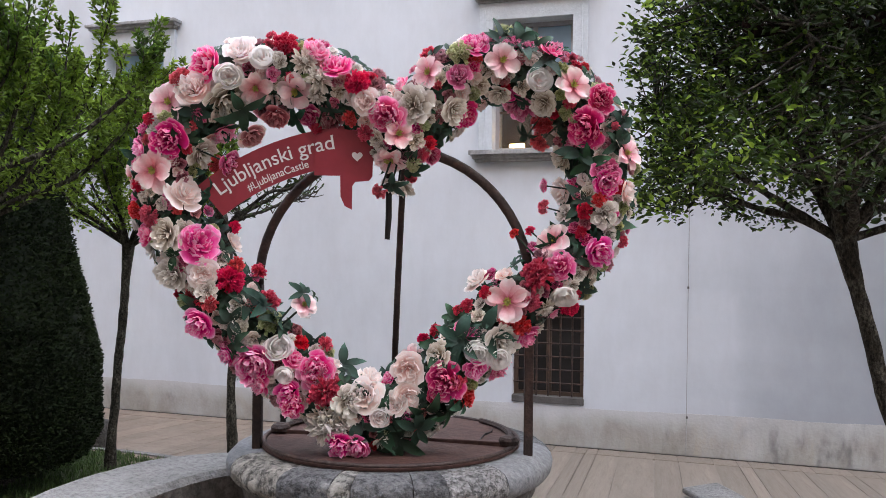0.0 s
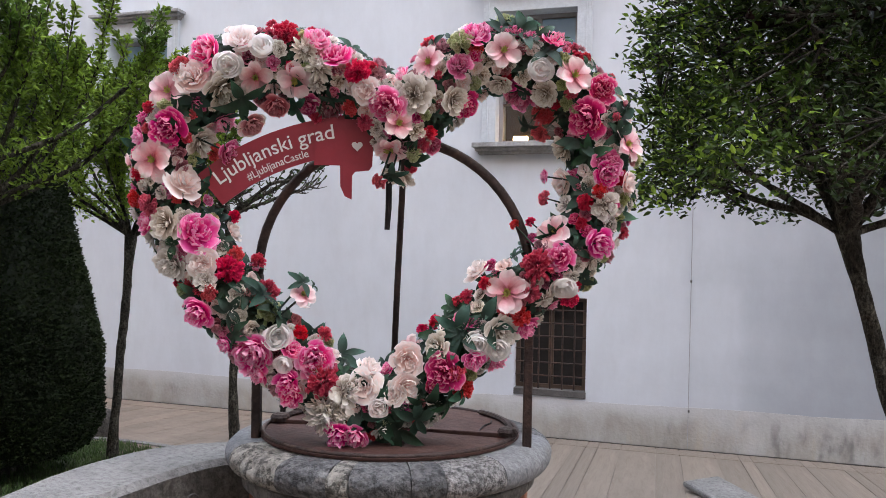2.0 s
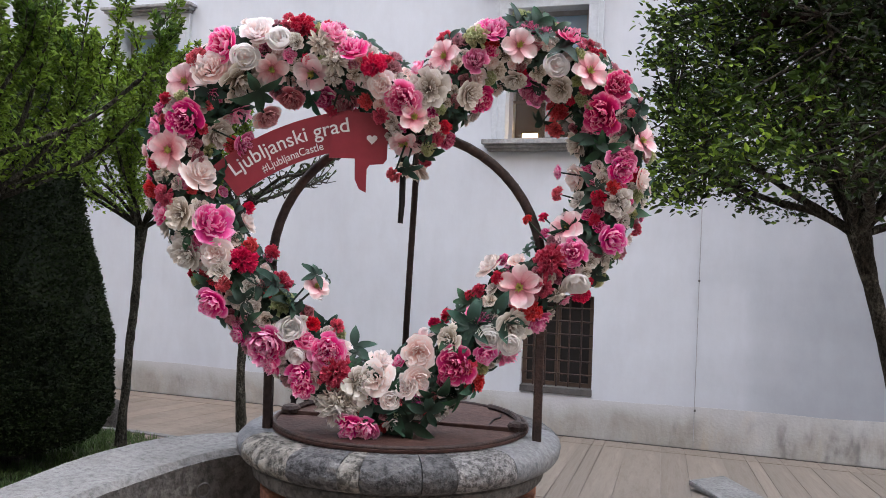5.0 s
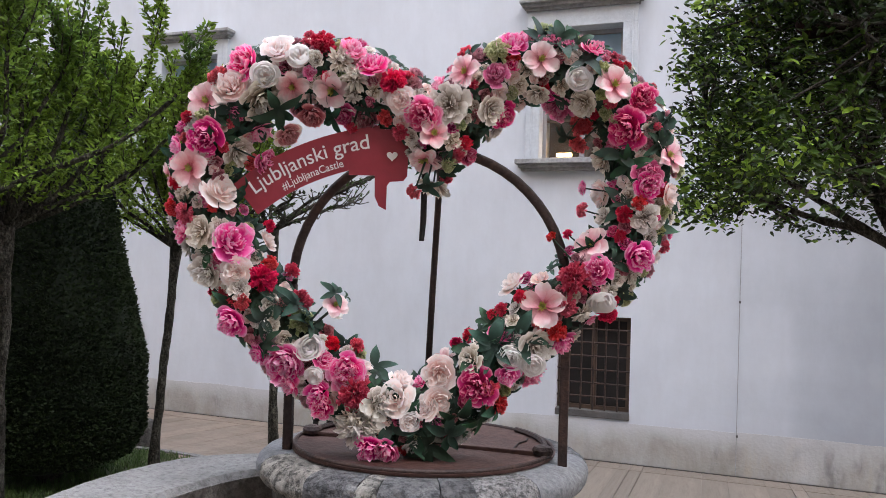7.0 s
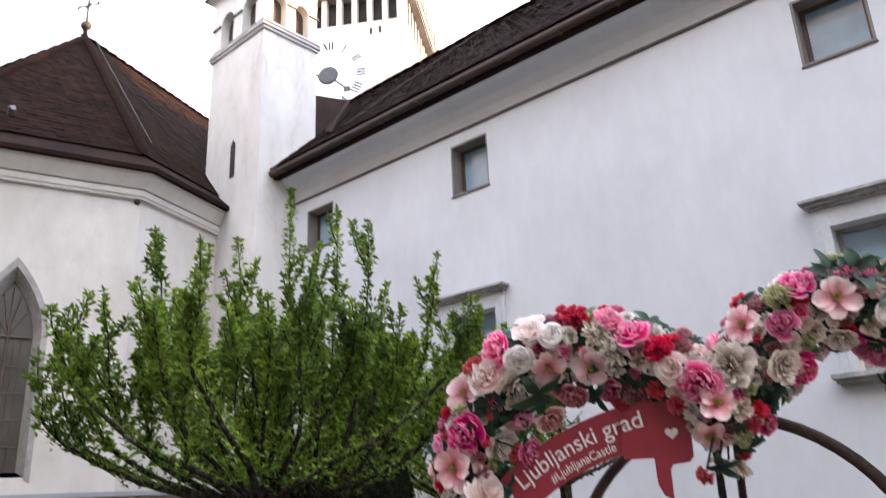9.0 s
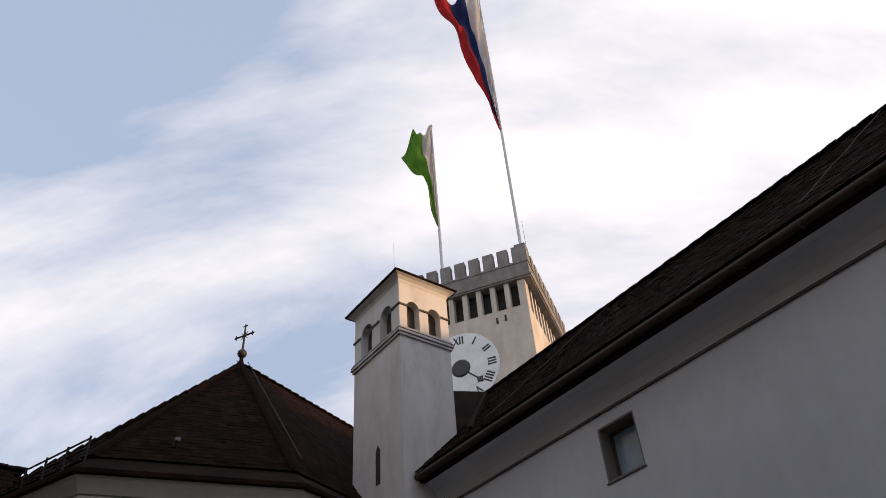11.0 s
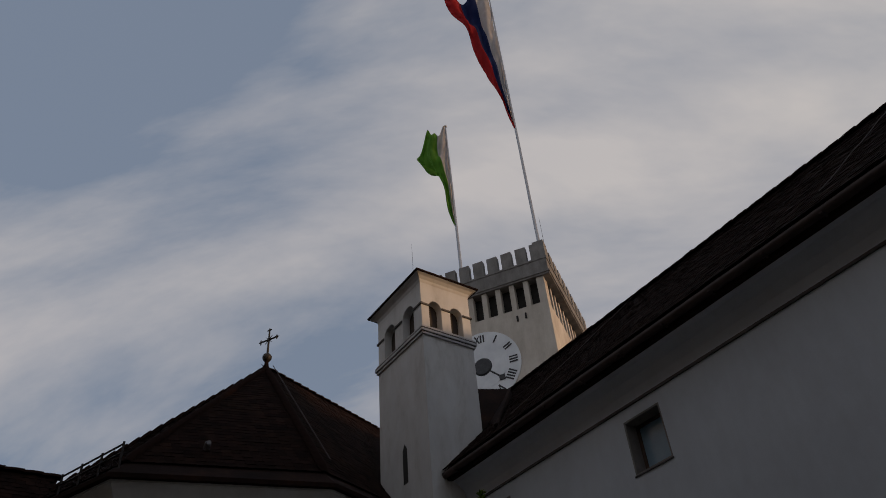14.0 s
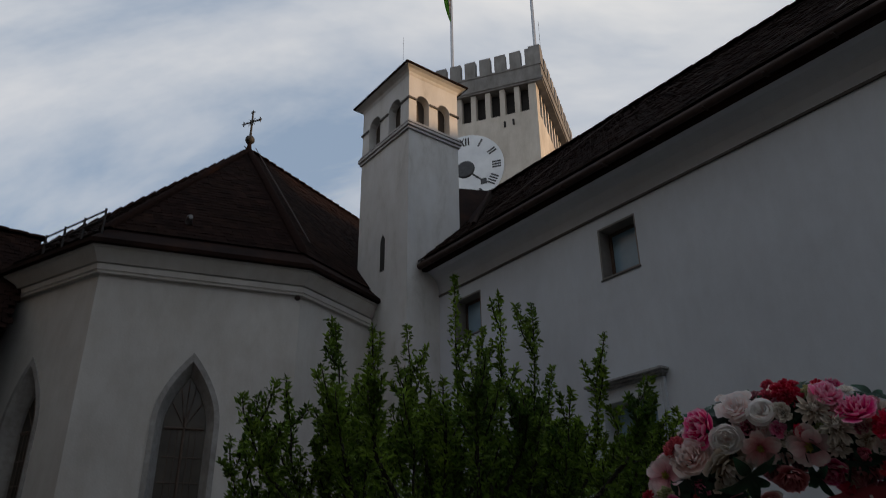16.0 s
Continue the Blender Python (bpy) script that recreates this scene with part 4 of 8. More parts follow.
for a, b in ((0, 1), (1, 2), (2, 3), (3, 0)):
    p, q = Vector((*corners[a], 0)), Vector((*corners[b], 0))
    d = (q - p).normalized()
    out = Vector((d.y, -d.x, 0))
    ln = (q - p).length
    for s0, s1 in ((-0.02, 0.145), (0.405, 0.575), (0.835, 1.02)):
        m = Matrix.Translation(p + Vector((0, 0, T0 + 0.62))) @ Matrix((d, out, Vector((0, 0, 1)))).transposed().to_4x4()
        bm = bmesh.new()
        box(bm, s0 * ln, s1 * ln, -0.02, 0.03, -0.02, 0.025, m)
        part("impost_band", bm, DARK_BAND, belfry)
# added dark block fills the stage so its arches read as shaded
bm = bmesh.new()
box(bm, BX0 + 0.203, BX1 - 0.203, BY0 + 0.203, BY1 - 0.203, T0, T1 - 0.05)
part("bell_core", bm, BELL_ROOM, belfry)
bm = bmesh.new()
cx, cy = (BX0 + BX1) / 2, (BY0 + BY1) / 2


def square(o, z):
    return [bm.verts.new((x, y, z)) for x, y in ((BX0 - o, BY0 - o), (BX1 + o, BY0 - o), (BX1 + o, BY1 + o), (BX0 - o, BY1 + o))]


# plastered cove that swells out under the roof edge
rings = [square(o, z) for o, z in ((0.004, T1 - 0.16), (0.03, T1 - 0.08), (0.09, T1 - 0.02), (0.16, T1 + 0.01))]
for r0, r1 in zip(rings, rings[1:]):
    for k in range(4):
        bm.faces.new((r0[k], r0[(k + 1) % 4], r1[(k + 1) % 4], r1[k]))
bm.faces.new(rings[-1])
part("eave_cove", bm, TURRET, belfry)
bm = bmesh.new()
l0, l1 = square(0.19, T1 + 0.012), square(0.20, T1 + 0.05)
ap = bm.verts.new((cx, cy, T1 + 0.34))
bm.faces.new(l0[::-1])
for k in range(4):
    bm.faces.new((l0[k], l0[(k + 1) % 4], l1[(k + 1) % 4], l1[k]))
    bm.faces.new((l1[k], l1[(k + 1) % 4], ap))
part("roof", bm, SHEET, belfry, "low dark pyramid roof")

# ---- chapel ----
NAVE = Vector((-0.366, 0.930, 0)).normalized()
APEX = Vector((-16.3, 6.15, 12.47))
RIDGE_END = APEX + NAVE * 8.5
_n = Vector((NAVE.y, -NAVE.x, 0))


def across(p):
    """The point mirrored over the chapel's long axis."""
    p = Vector((*p, 0))
    q = p - _n * 2 * (p - Vector((APEX.x, APEX.y, 0))).dot(_n)
    return (q.x, q.y)


C1, C2 = (-11.89, 5.83), (-12.91, 2.55)
FAR = (C1[0] + NAVE.x * 8.5, C1[1] + NAVE.y * 8.5)
CH = [FAR, C1, C2, across(C2), across(C1), across(FAR)]
chapel = thing("chapel", -16.3, 6.1, -0.6, label="white plastered polygonal chapel with pointed windows and a brown tiled roof", category="chapel")


def grown(outline, o):
    """The outline pushed outwards by o."""
    res = []
    n = len(outline)
    for k in range(n):
        p, c, q = (Vector(outline[(k + d) % n]) for d in (-1, 0, 1))
        e, f = (c - p).normalized(), (q - c).normalized()
        n1, n2 = Vector((-e.y, e.x)), Vector((-f.y, f.x))
        w = (n1 + n2).normalized()
        s = o / max(0.3, w.dot(n1))
        res.append((c.x + w.x * s, c.y + w.y * s))
    return res


if (Vector(grown(CH, 1.0)[1]) - Vector((-16.3, 8.0))).length < (Vector(CH[1]) - Vector((-16.3, 8.0))).length:
    CH = CH[::-1]


def ch_index(p):
    return min(range(len(CH)), key=lambda k: math.dist(CH[k], p))


def gothic(cx_, half, sill, spring, tall, n=8):
    """The outline of a pointed arch, from the left foot over the point to the right foot."""
    pts = [(cx_ - half, sill)]
    for k in range(n + 1):
        f = k / n
        pts.append((cx_ - half * (1 - f ** 1.9), spring + tall * f))
    for k in range(n - 1, -1, -1):
        f = k / n
        pts.append((cx_ + half * (1 - f ** 1.9), spring + tall * f))
    pts.append((cx_ + half, sill))
    return pts


def chapel_side(p, q, window_at, inward):
    """One wall of the chapel from p to q with a pointed window at a distance along it."""
    p, q = Vector((*p, 0)), Vector((*q, 0))
    d = (q - p).normalized()
    inn = Vector((-d.y, d.x, 0)) * inward
    ln = (q - p).length
    bm = bmesh.new()
    zb, zt = 2.05, 7.0
    at = lambda s, z, dep=0.0: bm.verts.new(p + d * s + inn * dep + Vector((0, 0, z)))
    if window_at is None:
        bm.faces.new((at(0, zb), at(ln, zb), at(ln, zt), at(0, zt)))
        return part("wall", bm, CREAM, chapel)
    g = gothic(window_at, 0.46, 2.3, 4.45, 1.06)
    bm.faces.new((at(0, zb), at(window_at - 0.46, zb), at(window_at - 0.46, zt), at(0, zt)))
    bm.faces.new((at(window_at + 0.46, zb), at(ln, zb), at(ln, zt), at(window_at + 0.46, zt)))
    bm.faces.new((at(window_at - 0.46, zb), at(window_at + 0.46, zb), at(window_at + 0.46, 2.3), at(window_at - 0.46, 2.3)))
    for (s0, z0), (s1, z1) in zip(g[1:-1], g[2:-1]):
        bm.faces.new((at(s0, z0), at(s1, z1), at(s1, zt), at(s0, zt)))
    bmesh.ops.remove_doubles(bm, verts=bm.verts, dist=0.0005)
    bmesh.ops.recalc_face_normals(bm, faces=bm.faces)
    part("wall", bm, CREAM, chapel)
    # splayed stone surround
    bm = bmesh.new()
    g0, g1, g2 = gothic(window_at, 0.54, 2.22, 4.45, 1.20), gothic(window_at, 0.455, 2.3, 4.45, 1.05), gothic(window_at, 0.345, 2.38, 4.42, 0.88)
    rows = [[at(s, z, dep) for s, z in gg] for gg, dep in ((g0, 0.0), (g0, -0.02), (g1, -0.022), (g2, 0.22), (g2, 0.30))]
    for r0, r1 in zip(rows, rows[1:]):
        for k in range(len(r0) - 1):
            bm.faces.new((r0[k], r0[k + 1], r1[k + 1], r1[k]))
    bmesh.ops.recalc_face_normals(bm, faces=bm.faces)
    win = part("window", bm, GOTHIC_STONE, chapel, "pale grey stone pointed window surround")
    bm = bmesh.new()
    vs = [at(s, z, 0.27) for s, z in g2]
    bm.faces.new(vs)
    part("pane", bm, LEADED, win, "dark leaded glass")
    bm = bmesh.new()
    def bar(s0, z0, s1, z1, w=0.016):
        a, b = p + d * s0 + inn * 0.25 + Vector((0, 0, z0)), p + d * s1 + inn * 0.25 + Vector((0, 0, z1))
        tube(bm, [a, b], w, 6)
    bar(window_at, 2.4, window_at, 4.6, 0.024)
    bar(window_at - 0.31, 4.42, window_at + 0.31, 4.42, 0.024)
    for z in (2.75, 3.15, 3.55, 3.95):
        bar(window_at - 0.31, z, window_at + 0.31, z, 0.009)
    for s in (-0.2, -0.1, 0.1, 0.2):
        bar(window_at + s, 2.4, window_at + s, 4.42, 0.006)
    for s, z in ((-0.24, 4.85), (-0.12, 5.1), (0.0, 5.2), (0.12, 5.1), (0.24, 4.85)):
        bar(window_at, 4.44, window_at + s, z, 0.010)
    part("tracery", bm, BROWN_FRAME, win, "brown window bars")


n_ch = len(CH)
cen = Vector((APEX.x, APEX.y, 0))
for k in range(n_ch):
    p, q = CH[k], CH[(k + 1) % n_ch]
    d = (Vector(q) - Vector(p)).normalized()
    inward = 1 if Vector((-d.y, d.x)).dot(Vector((cen.x, cen.y)) - Vector(p)) > 0 else -1
    mid = (Vector(p) + Vector(q)) / 2
    ln = (Vector(q) - Vector(p)).length
    at_s = ln * 0.5 if ln < 4.5 else None
    if at_s and math.dist(p, C2) < 0.01 and math.dist(q, C1) > 0.01:
        at_s = 1.40
    elif at_s and math.dist(q, C2) < 0.01 and math.dist(p, C1) > 0.01:
        at_s = ln - 1.40
    chapel_side(p, q, at_s, inward)
# rubble foot of the chapel, each stone its own piece further down
bm = bmesh.new()
prism(bm, grown(CH, -0.02), -0.7, 2.0)
part("foot_wall", bm, RUBBLE_MORTAR, chapel, "bare rubble masonry foot")
bm = bmesh.new()
prism(bm, grown(CH, 0.035), 1.99, 2.06)
part("ledge", bm, PLASTER, chapel)
# moulded eaves cornice, swelling outwards in steps
for z0, z1, o0, name in ((6.895, 6.945, 0.075, "cornice_bead"), (6.945, 7.05, 0.10, "cornice_roll"), (7.05, 7.075, 0.06, "cornice_fillet"), (7.075, 7.28, 0.27, "cornice_cove"), (7.28, 7.32, 0.30, "cornice_crown")):
    bm = bmesh.new()
    prism(bm, grown(CH, o0), z0, z1)
    if name == "cornice_cove":
        bm.verts.ensure_lookup_table()
        for v, (x, y) in zip(bm.verts[:n_ch], grown(CH, 0.12)):
            v.co.x, v.co.y = x, y
    part(name, bm, STRING if name == "cornice_fillet" else CREAM, chapel)
EO = grown(CH, 0.40)
KO = grown(CH, -0.02)
bm = bmesh.new()
prism(bm, EO, 7.32, 7.40)
part("eaves_board", bm, SHEET, chapel, "dark eaves board")
bm = bmesh.new()
e0 = [bm.verts.new((x, y, 7.40)) for x, y in EO]
e1 = [bm.verts.new((x, y, 7.76)) for x, y in KO]
ap, re_ = bm.verts.new(APEX), bm.verts.new(RIDGE_END)
i_far, i_c1, i_c2, i_c3, i_c4, i_far2 = (ch_index(p) for p in (FAR, C1, C2, across(C2), across(C1), across(FAR)))
for k in range(n_ch):
    j = (k + 1) % n_ch
    bm.faces.new((e0[k], e0[j], e1[j], e1[k]))
for a, b in ((i_c1, i_c2), (i_c2, i_c3), (i_c3, i_c4)):
    bm.faces.new((e1[a], e1[b], ap))
bm.faces.new((e1[i_c1], e1[i_far], re_, ap))
bm.faces.new((e1[i_c4], e1[i_far2], re_, ap))
bm.faces.new((e1[i_far], e1[i_far2], re_))
bm.faces.new(e0[::-1])
bmesh.ops.recalc_face_normals(bm, faces=bm.faces)
part("roof_deck", bm, SHEET, chapel, "brown metal eaves skirt")
rnd = random.Random(3)
tiles = []
for a, b in ((C2, C1), (across(C2), C2)):
    p, q = Vector((*KO[ch_index(a)], 7.76)), Vector((*KO[ch_index(b)], 7.76))
    tiles += tile_field(p, q, APEX, APEX, 0.15, 0.175, rnd)
p, q = Vector((*KO[i_c1], 7.76)), Vector((*KO[i_far], 7.76))
tiles += tile_field(p, q, RIDGE_END, APEX, 0.15, 0.175, rnd)
tagged(many("roof_tiles", TILE, tiles, ROOF_TILE, chapel, "mossy brown plain roof tiles"), kind="stuff")
for p, top in [(Vector((*KO[k], 7.78)), APEX) for k in (i_c1, i_c2, i_c3)] + [(APEX + Vector((0, 0, 0.02)), RIDGE_END)]:
    d = top - p
    n = int(d.length / 0.30)
    dn = d.normalized()
    side = dn.cross(Vector((0, 0, 1))).normalized()
    rot = Matrix((dn, -side, dn.cross(-side))).transposed().to_4x4()
    if rot.to_3x3().col[2].z < 0:
        rot = Matrix((dn, side, dn.cross(side))).transposed().to_4x4()
    for i in range(n):
        o = p + dn * (0.30 * i) - Vector((0, 0, 0.035))
        shared("hip_tile", me_ridge, None, chapel, WORLD[chapel].inverted() @ Matrix.Translation(o) @ rot @ Matrix.Rotation(-0.10, 4, "Y") @ Matrix.Diagonal((0.9, 0.95, 0.9, 1)))
bm = bmesh.new()
hp = Vector((*KO[i_c1], 7.8))
tube(bm, [hp.lerp(APEX, f) + Vector((0.12, 0.10, 0.14)) for f in (0.02, 0.3, 0.6, 0.97)], 0.010, 6)
part("lightning_cable", bm, COPPER, chapel, "thin bare metal cable")
# snow guard rail along the far hip
bm = bmesh.new()
ka, kb = Vector((-14.3, 1.80, 7.50)), Vector((-12.70, 2.42, 7.56))
for dz in (0.26, 0.42):
    tube(bm, [ka + Vector((0, 0, dz)), kb + Vector((0, 0, dz))], 0.018, 6)
for f in (0, 0.33, 0.66, 1):
    a = ka.lerp(kb, f)
    tube(bm, [a - Vector((0, 0, 0.1)), a + Vector((0, 0, 0.46))], 0.020, 6)
part("snow_rail", bm, DARK_IRON, chapel, "dark metal snow rail")
bm = bmesh.new()
tube(bm, [(-13.1, 3.95, 8.2), (-12.85, 3.9, 8.36), (-12.72, 3.88, 8.32)], [0.06, 0.06, 0.04], 8)
part("roof_vent", bm, STEEL, chapel)
bm = bmesh.new()
bmesh.ops.create_uvsphere(bm, u_segments=12, v_segments=8, radius=0.055, matrix=Matrix.Translation(Vector(C1).to_3d() + Vector((0.0, -0.06, 6.86))))
part("corner_boss", bm, RUST, chapel)

cross = thing("roof_cross", APEX.x, APEX.y, APEX.z, label="dark wrought-iron cross on a ball at the chapel's roof tip", category="cross")
bm = bmesh.new()
lathe(bm, [(0.10, -0.15), (0.075, 0.05), (0.05, 0.20), (0.06, 0.24)], 12, APEX)
part("spike", bm, SHEET, cross)
bm = bmesh.new()
bmesh.ops.create_uvsphere(bm, u_segments=16, v_segments=10, radius=0.125, matrix=Matrix.Translation(APEX + Vector((0, 0, 0.36))))
part("ball", bm, GILT, cross, smooth=True)
cu = Vector((0.88, 0.47, 0)).normalized()
c0 = APEX + Vector((0, 0, 0.44))
bm = bmesh.new()
tube(bm, [c0, c0 + Vector((0, 0, 0.80))], [0.034, 0.024], 8)
part("upright", bm, GILT, cross)
bm = bmesh.new()
tube(bm, [c0 + Vector((0, 0, 0.49)) - cu * 0.27, c0 + Vector((0, 0, 0.49)) + cu * 0.27], 0.024, 8)
part("arm", bm, GILT, cross)
for tip, across in ((c0 + Vector((0, 0, 0.80)), cu), (c0 + Vector((0, 0, 0.49)) - cu * 0.27, Vector((0, 0, 1))), (c0 + Vector((0, 0, 0.49)) + cu * 0.27, Vector((0, 0, 1)))):
    bm = bmesh.new()
    tube(bm, [tip - across * 0.075, tip, tip + across * 0.075], [0.012, 0.03, 0.012], 6)
    outw = (tip - (c0 + Vector((0, 0, 0.49)))).normalized()
    tube(bm, [tip, tip + outw * 0.07], [0.028, 0.008], 6)
    part("finial", bm, GILT, cross)
bm = bmesh.new()
cc = c0 + Vector((0, 0, 0.49))
for a in (45, 135, 225, 315):
    dv = cu * math.cos(radians(a)) + Vector((0, 0, 1)) * math.sin(radians(a))
    tube(bm, [cc, cc + dv * 0.16], [0.018, 0.006], 6)
part("rays", bm, GILT, cross)

# ---- clock tower ----
TW = Vector((-23.35, 24.82, 30.19))
tower = thing("clock_tower", TW.x, TW.y, -0.6, 32.7, label="square plastered castle tower with battlements and a large clock", category="tower")
TM = WORLD[tower]
TH = TW.z + 0.6
SIDE_A, SIDE_B = 9.0, 9.4
# own frame: corner nearest the courtyard at the origin, front face along -x, right face along +y


def local(bm):
    bm.transform(TM)
    return bm


HEAD = TH - 1.98
bm = bmesh.new()
box(bm, -SIDE_A + 0.3, -0.28, 0, SIDE_B - 0.3, 0, HEAD - 2.14)
part("shaft", local(bm), TOWER, tower)
bm = bmesh.new()
box(bm, -SIDE_A + 0.7, -0.74, 0.5, SIDE_B - 0.5, HEAD - 2.2, HEAD + 0.5)
part("gallery_core", local(bm), DARK_ROOM, tower)
bm = bmesh.new()
box(bm, -SIDE_A - 0.1, 0.1, -0.1, SIDE_B + 0.1, HEAD - 0.25, HEAD + 0.75)
part("parapet", local(bm), PARAPET, tower, "weathered grey battlement stone")
bm = bmesh.new()
for z, o in ((HEAD - 0.40, 0.13), (HEAD - 0.28, 0.19), (HEAD + 0.72, 0.14)):
    box(bm, -SIDE_A - o, o, -o, SIDE_B + o, z, z + 0.12)
part("parapet_moulding", local(bm), PARAPET, tower)
PIER_Z = (HEAD - 2.15, HEAD - 0.26)
for face, side in ((0, SIDE_A), (1, SIDE_B)):
    ends_ = [(0.28, 0.72)]
    c = 0.72 + 0.52
    while c + 0.3 < side - 0.7:
        ends_.append((c, c + 0.29))
        c += 0.85
    ends_.append((c, side))
    for a, b in ends_:
        bm = bmesh.new()
        if face == 0:
            box(bm, -b, -a, -0.003, 0.42, *PIER_Z)
        else:
            box(bm, -0.66, -0.277, max(a, 0.42), b, *PIER_Z)
        part("gallery_pier", local(bm), TOWER, tower)
n_m = 10
for k in range(n_m):
    for s in (0, 1):
        bm = bmesh.new()
        c = (k + 0.5) / n_m
        if s == 0:
            cc_ = -SIDE_A * c
            box(bm, cc_ - 0.32, cc_ + 0.32, -0.1, 0.28, HEAD + 0.84, TH)
        else:
            cc_ = SIDE_B * c
            box(bm, -0.28, 0.1, cc_ - 0.32, cc_ + 0.32, HEAD + 0.84, TH)
        part("merlon", local(bm), PARAPET, tower)
bm = bmesh.new()
box(bm, -0.55, 0.12, -0.12, 0.55, HEAD + 0.84, TH + 0.12)
part("corner_block", local(bm), PARAPET, tower, "weathered grey battlement stone")
for rx_, ry_, tall in ((0.02, 0.75, 2.6), (-SIDE_A * 0.93, 0.1, 3.4)):
    bm = bmesh.new()
    tube(bm, [(rx_, ry_, TH - 0.6), (rx_, ry_, TH + tall)], [0.016, 0.007], 6)
    part("lightning_rod", local(bm), DARK_IRON, tower, "thin metal lightning rod")
# clock on the front face
CK = Vector((-4.50, 0, 23.63))
CR = 2.2
bm = bmesh.new()
seg = 64
for r, y0, y1 in ((CR, -0.05, 0.02),):
    a = [bm.verts.new((CK.x + r * math.cos(2 * math.pi * k / seg), y0, CK.z + r * math.sin(2 * math.pi * k / seg))) for k in range(seg)]
    b = [bm.verts.new((CK.x + r * math.cos(2 * math.pi * k / seg), y1, CK.z + r * math.sin(2 * math.pi * k / seg))) for k in range(seg)]
    bm.faces.new(a)
    for k in range(seg):
        bm.faces.new((a[k], b[k], b[(k + 1) % seg], a[(k + 1) % seg]))
dial = part("clock_dial", local(bm), CLOCK_WHITE, tower, "pale round clock face with black numerals")


def strip(pts, w):
    """A flat bar on the clock face through points (right, up from the middle)."""
    bm = bmesh.new()
    (x0, z0), (x1, z1) = pts
    dx, dz = x1 - x0, z1 - z0
    ln = math.hypot(dx, dz)
    m = Matrix.Translation((CK.x + x0, -0.075, CK.z + z0)) @ Matrix.Rotation(-math.atan2(dz, dx), 4, "Y")
    box(bm, 0, ln, -0.012, 0.02, -w / 2, w / 2, m)
    return bm


NUM = {1: "I", 2: "II", 3: "III", 4: "IIII", 5: "V", 6: "VI", 7: "VII", 8: "VIII", 9: "IX", 10: "X", 11: "XI", 12: "XII"}
for h, text in NUM.items():
    a = radians(90 - 30 * h)
    out, side = Vector((math.cos(a), math.sin(a))), Vector((math.sin(a), -math.cos(a)))
    r0, r1 = CR * 0.70, CR * 0.92
    adv = {"I": 0.16, "V": 0.30, "X": 0.30}
    s = -sum(adv[c] for c in text) / 2
    bm_all = bmesh.new()
    for c in text:
        w = adv[c]
        lines = {"I": [((s + w / 2, r0), (s + w / 2, r1), 0.085)],
                 "V": [((s + w / 2, r0), (s + 0.02, r1), 0.085), ((s + w / 2, r0), (s + w - 0.02, r1), 0.045)],
                 "X": [((s + 0.02, r1), (s + w - 0.02, r0), 0.085), ((s + 0.02, r0), (s + w - 0.02, r1), 0.045)]}[c]
        for (p, q, w_) in lines:
            A = side * p[0] + out * p[1]
            B = side * q[0] + out * q[1]
            x0, z0, x1, z1 = A.x, A.y, B.x, B.y
            ln = math.hypot(x1 - x0, z1 - z0)
            m = Matrix.Translation((CK.x + x0, -0.06, CK.z + z0)) @ Matrix.Rotation(-math.atan2(z1 - z0, x1 - x0), 4, "Y")
            box(bm_all, 0, ln, -0.012, 0.011, -w_ / 2, w_ / 2, m)
        s += w
    part("numeral", local(bm_all), CLOCK_DARK, dial)
bm = bmesh.new()
bmesh.ops.create_cone(bm, segments=32, radius1=CR * 0.62, radius2=CR * 0.62, depth=0.012, cap_ends=True, matrix=Matrix.Translation((CK.x, -0.058, CK.z)) @ Matrix.Rotation(radians(90), 4, "X"))
part("dial_ring", local(bm), CLOCK_WHITE, dial)
bm = bmesh.new()
bmesh.ops.create_cone(bm, segments=32, radius1=CR * 0.25, radius2=CR * 0.21, depth=0.08, cap_ends=True, matrix=Matrix.Translation((CK.x, -0.10, CK.z)) @ Matrix.Rotation(radians(90), 4, "X"))
part("hub", local(bm), CLOCK_DARK, dial)
for ang, ln, w in ((-42, 1.38, 0.09), (172, 1.0, 0.13)):
    a = radians(ang)
    bm = strip([(0, 0), (ln * math.cos(a), ln * math.sin(a))], w)
    tip = Vector((CK.x + ln * math.cos(a), -0.085, CK.z + ln * math.sin(a)))
    bmesh.ops.create_cone(bm, segments=4, radius1=0.24, radius2=0.2, depth=0.03, cap_ends=True, matrix=Matrix.Translation(tip) @ Matrix.Rotation(-a, 4, "Y") @ Matrix.Rotation(radians(90), 4, "X"))
    part("clock_hand", local(bm), CLOCK_DARK, dial)
bm = bmesh.new()
box(bm, -2.2, -2.1, -0.08, 0.0, HEAD - 2.95, HEAD - 2.6)
box(bm, -1.7, -1.6, -0.08, 0.0, HEAD - 2.9, HEAD - 2.55)
part("wall_bracket", local(bm), DARK_IRON, tower)

# flags on the tower


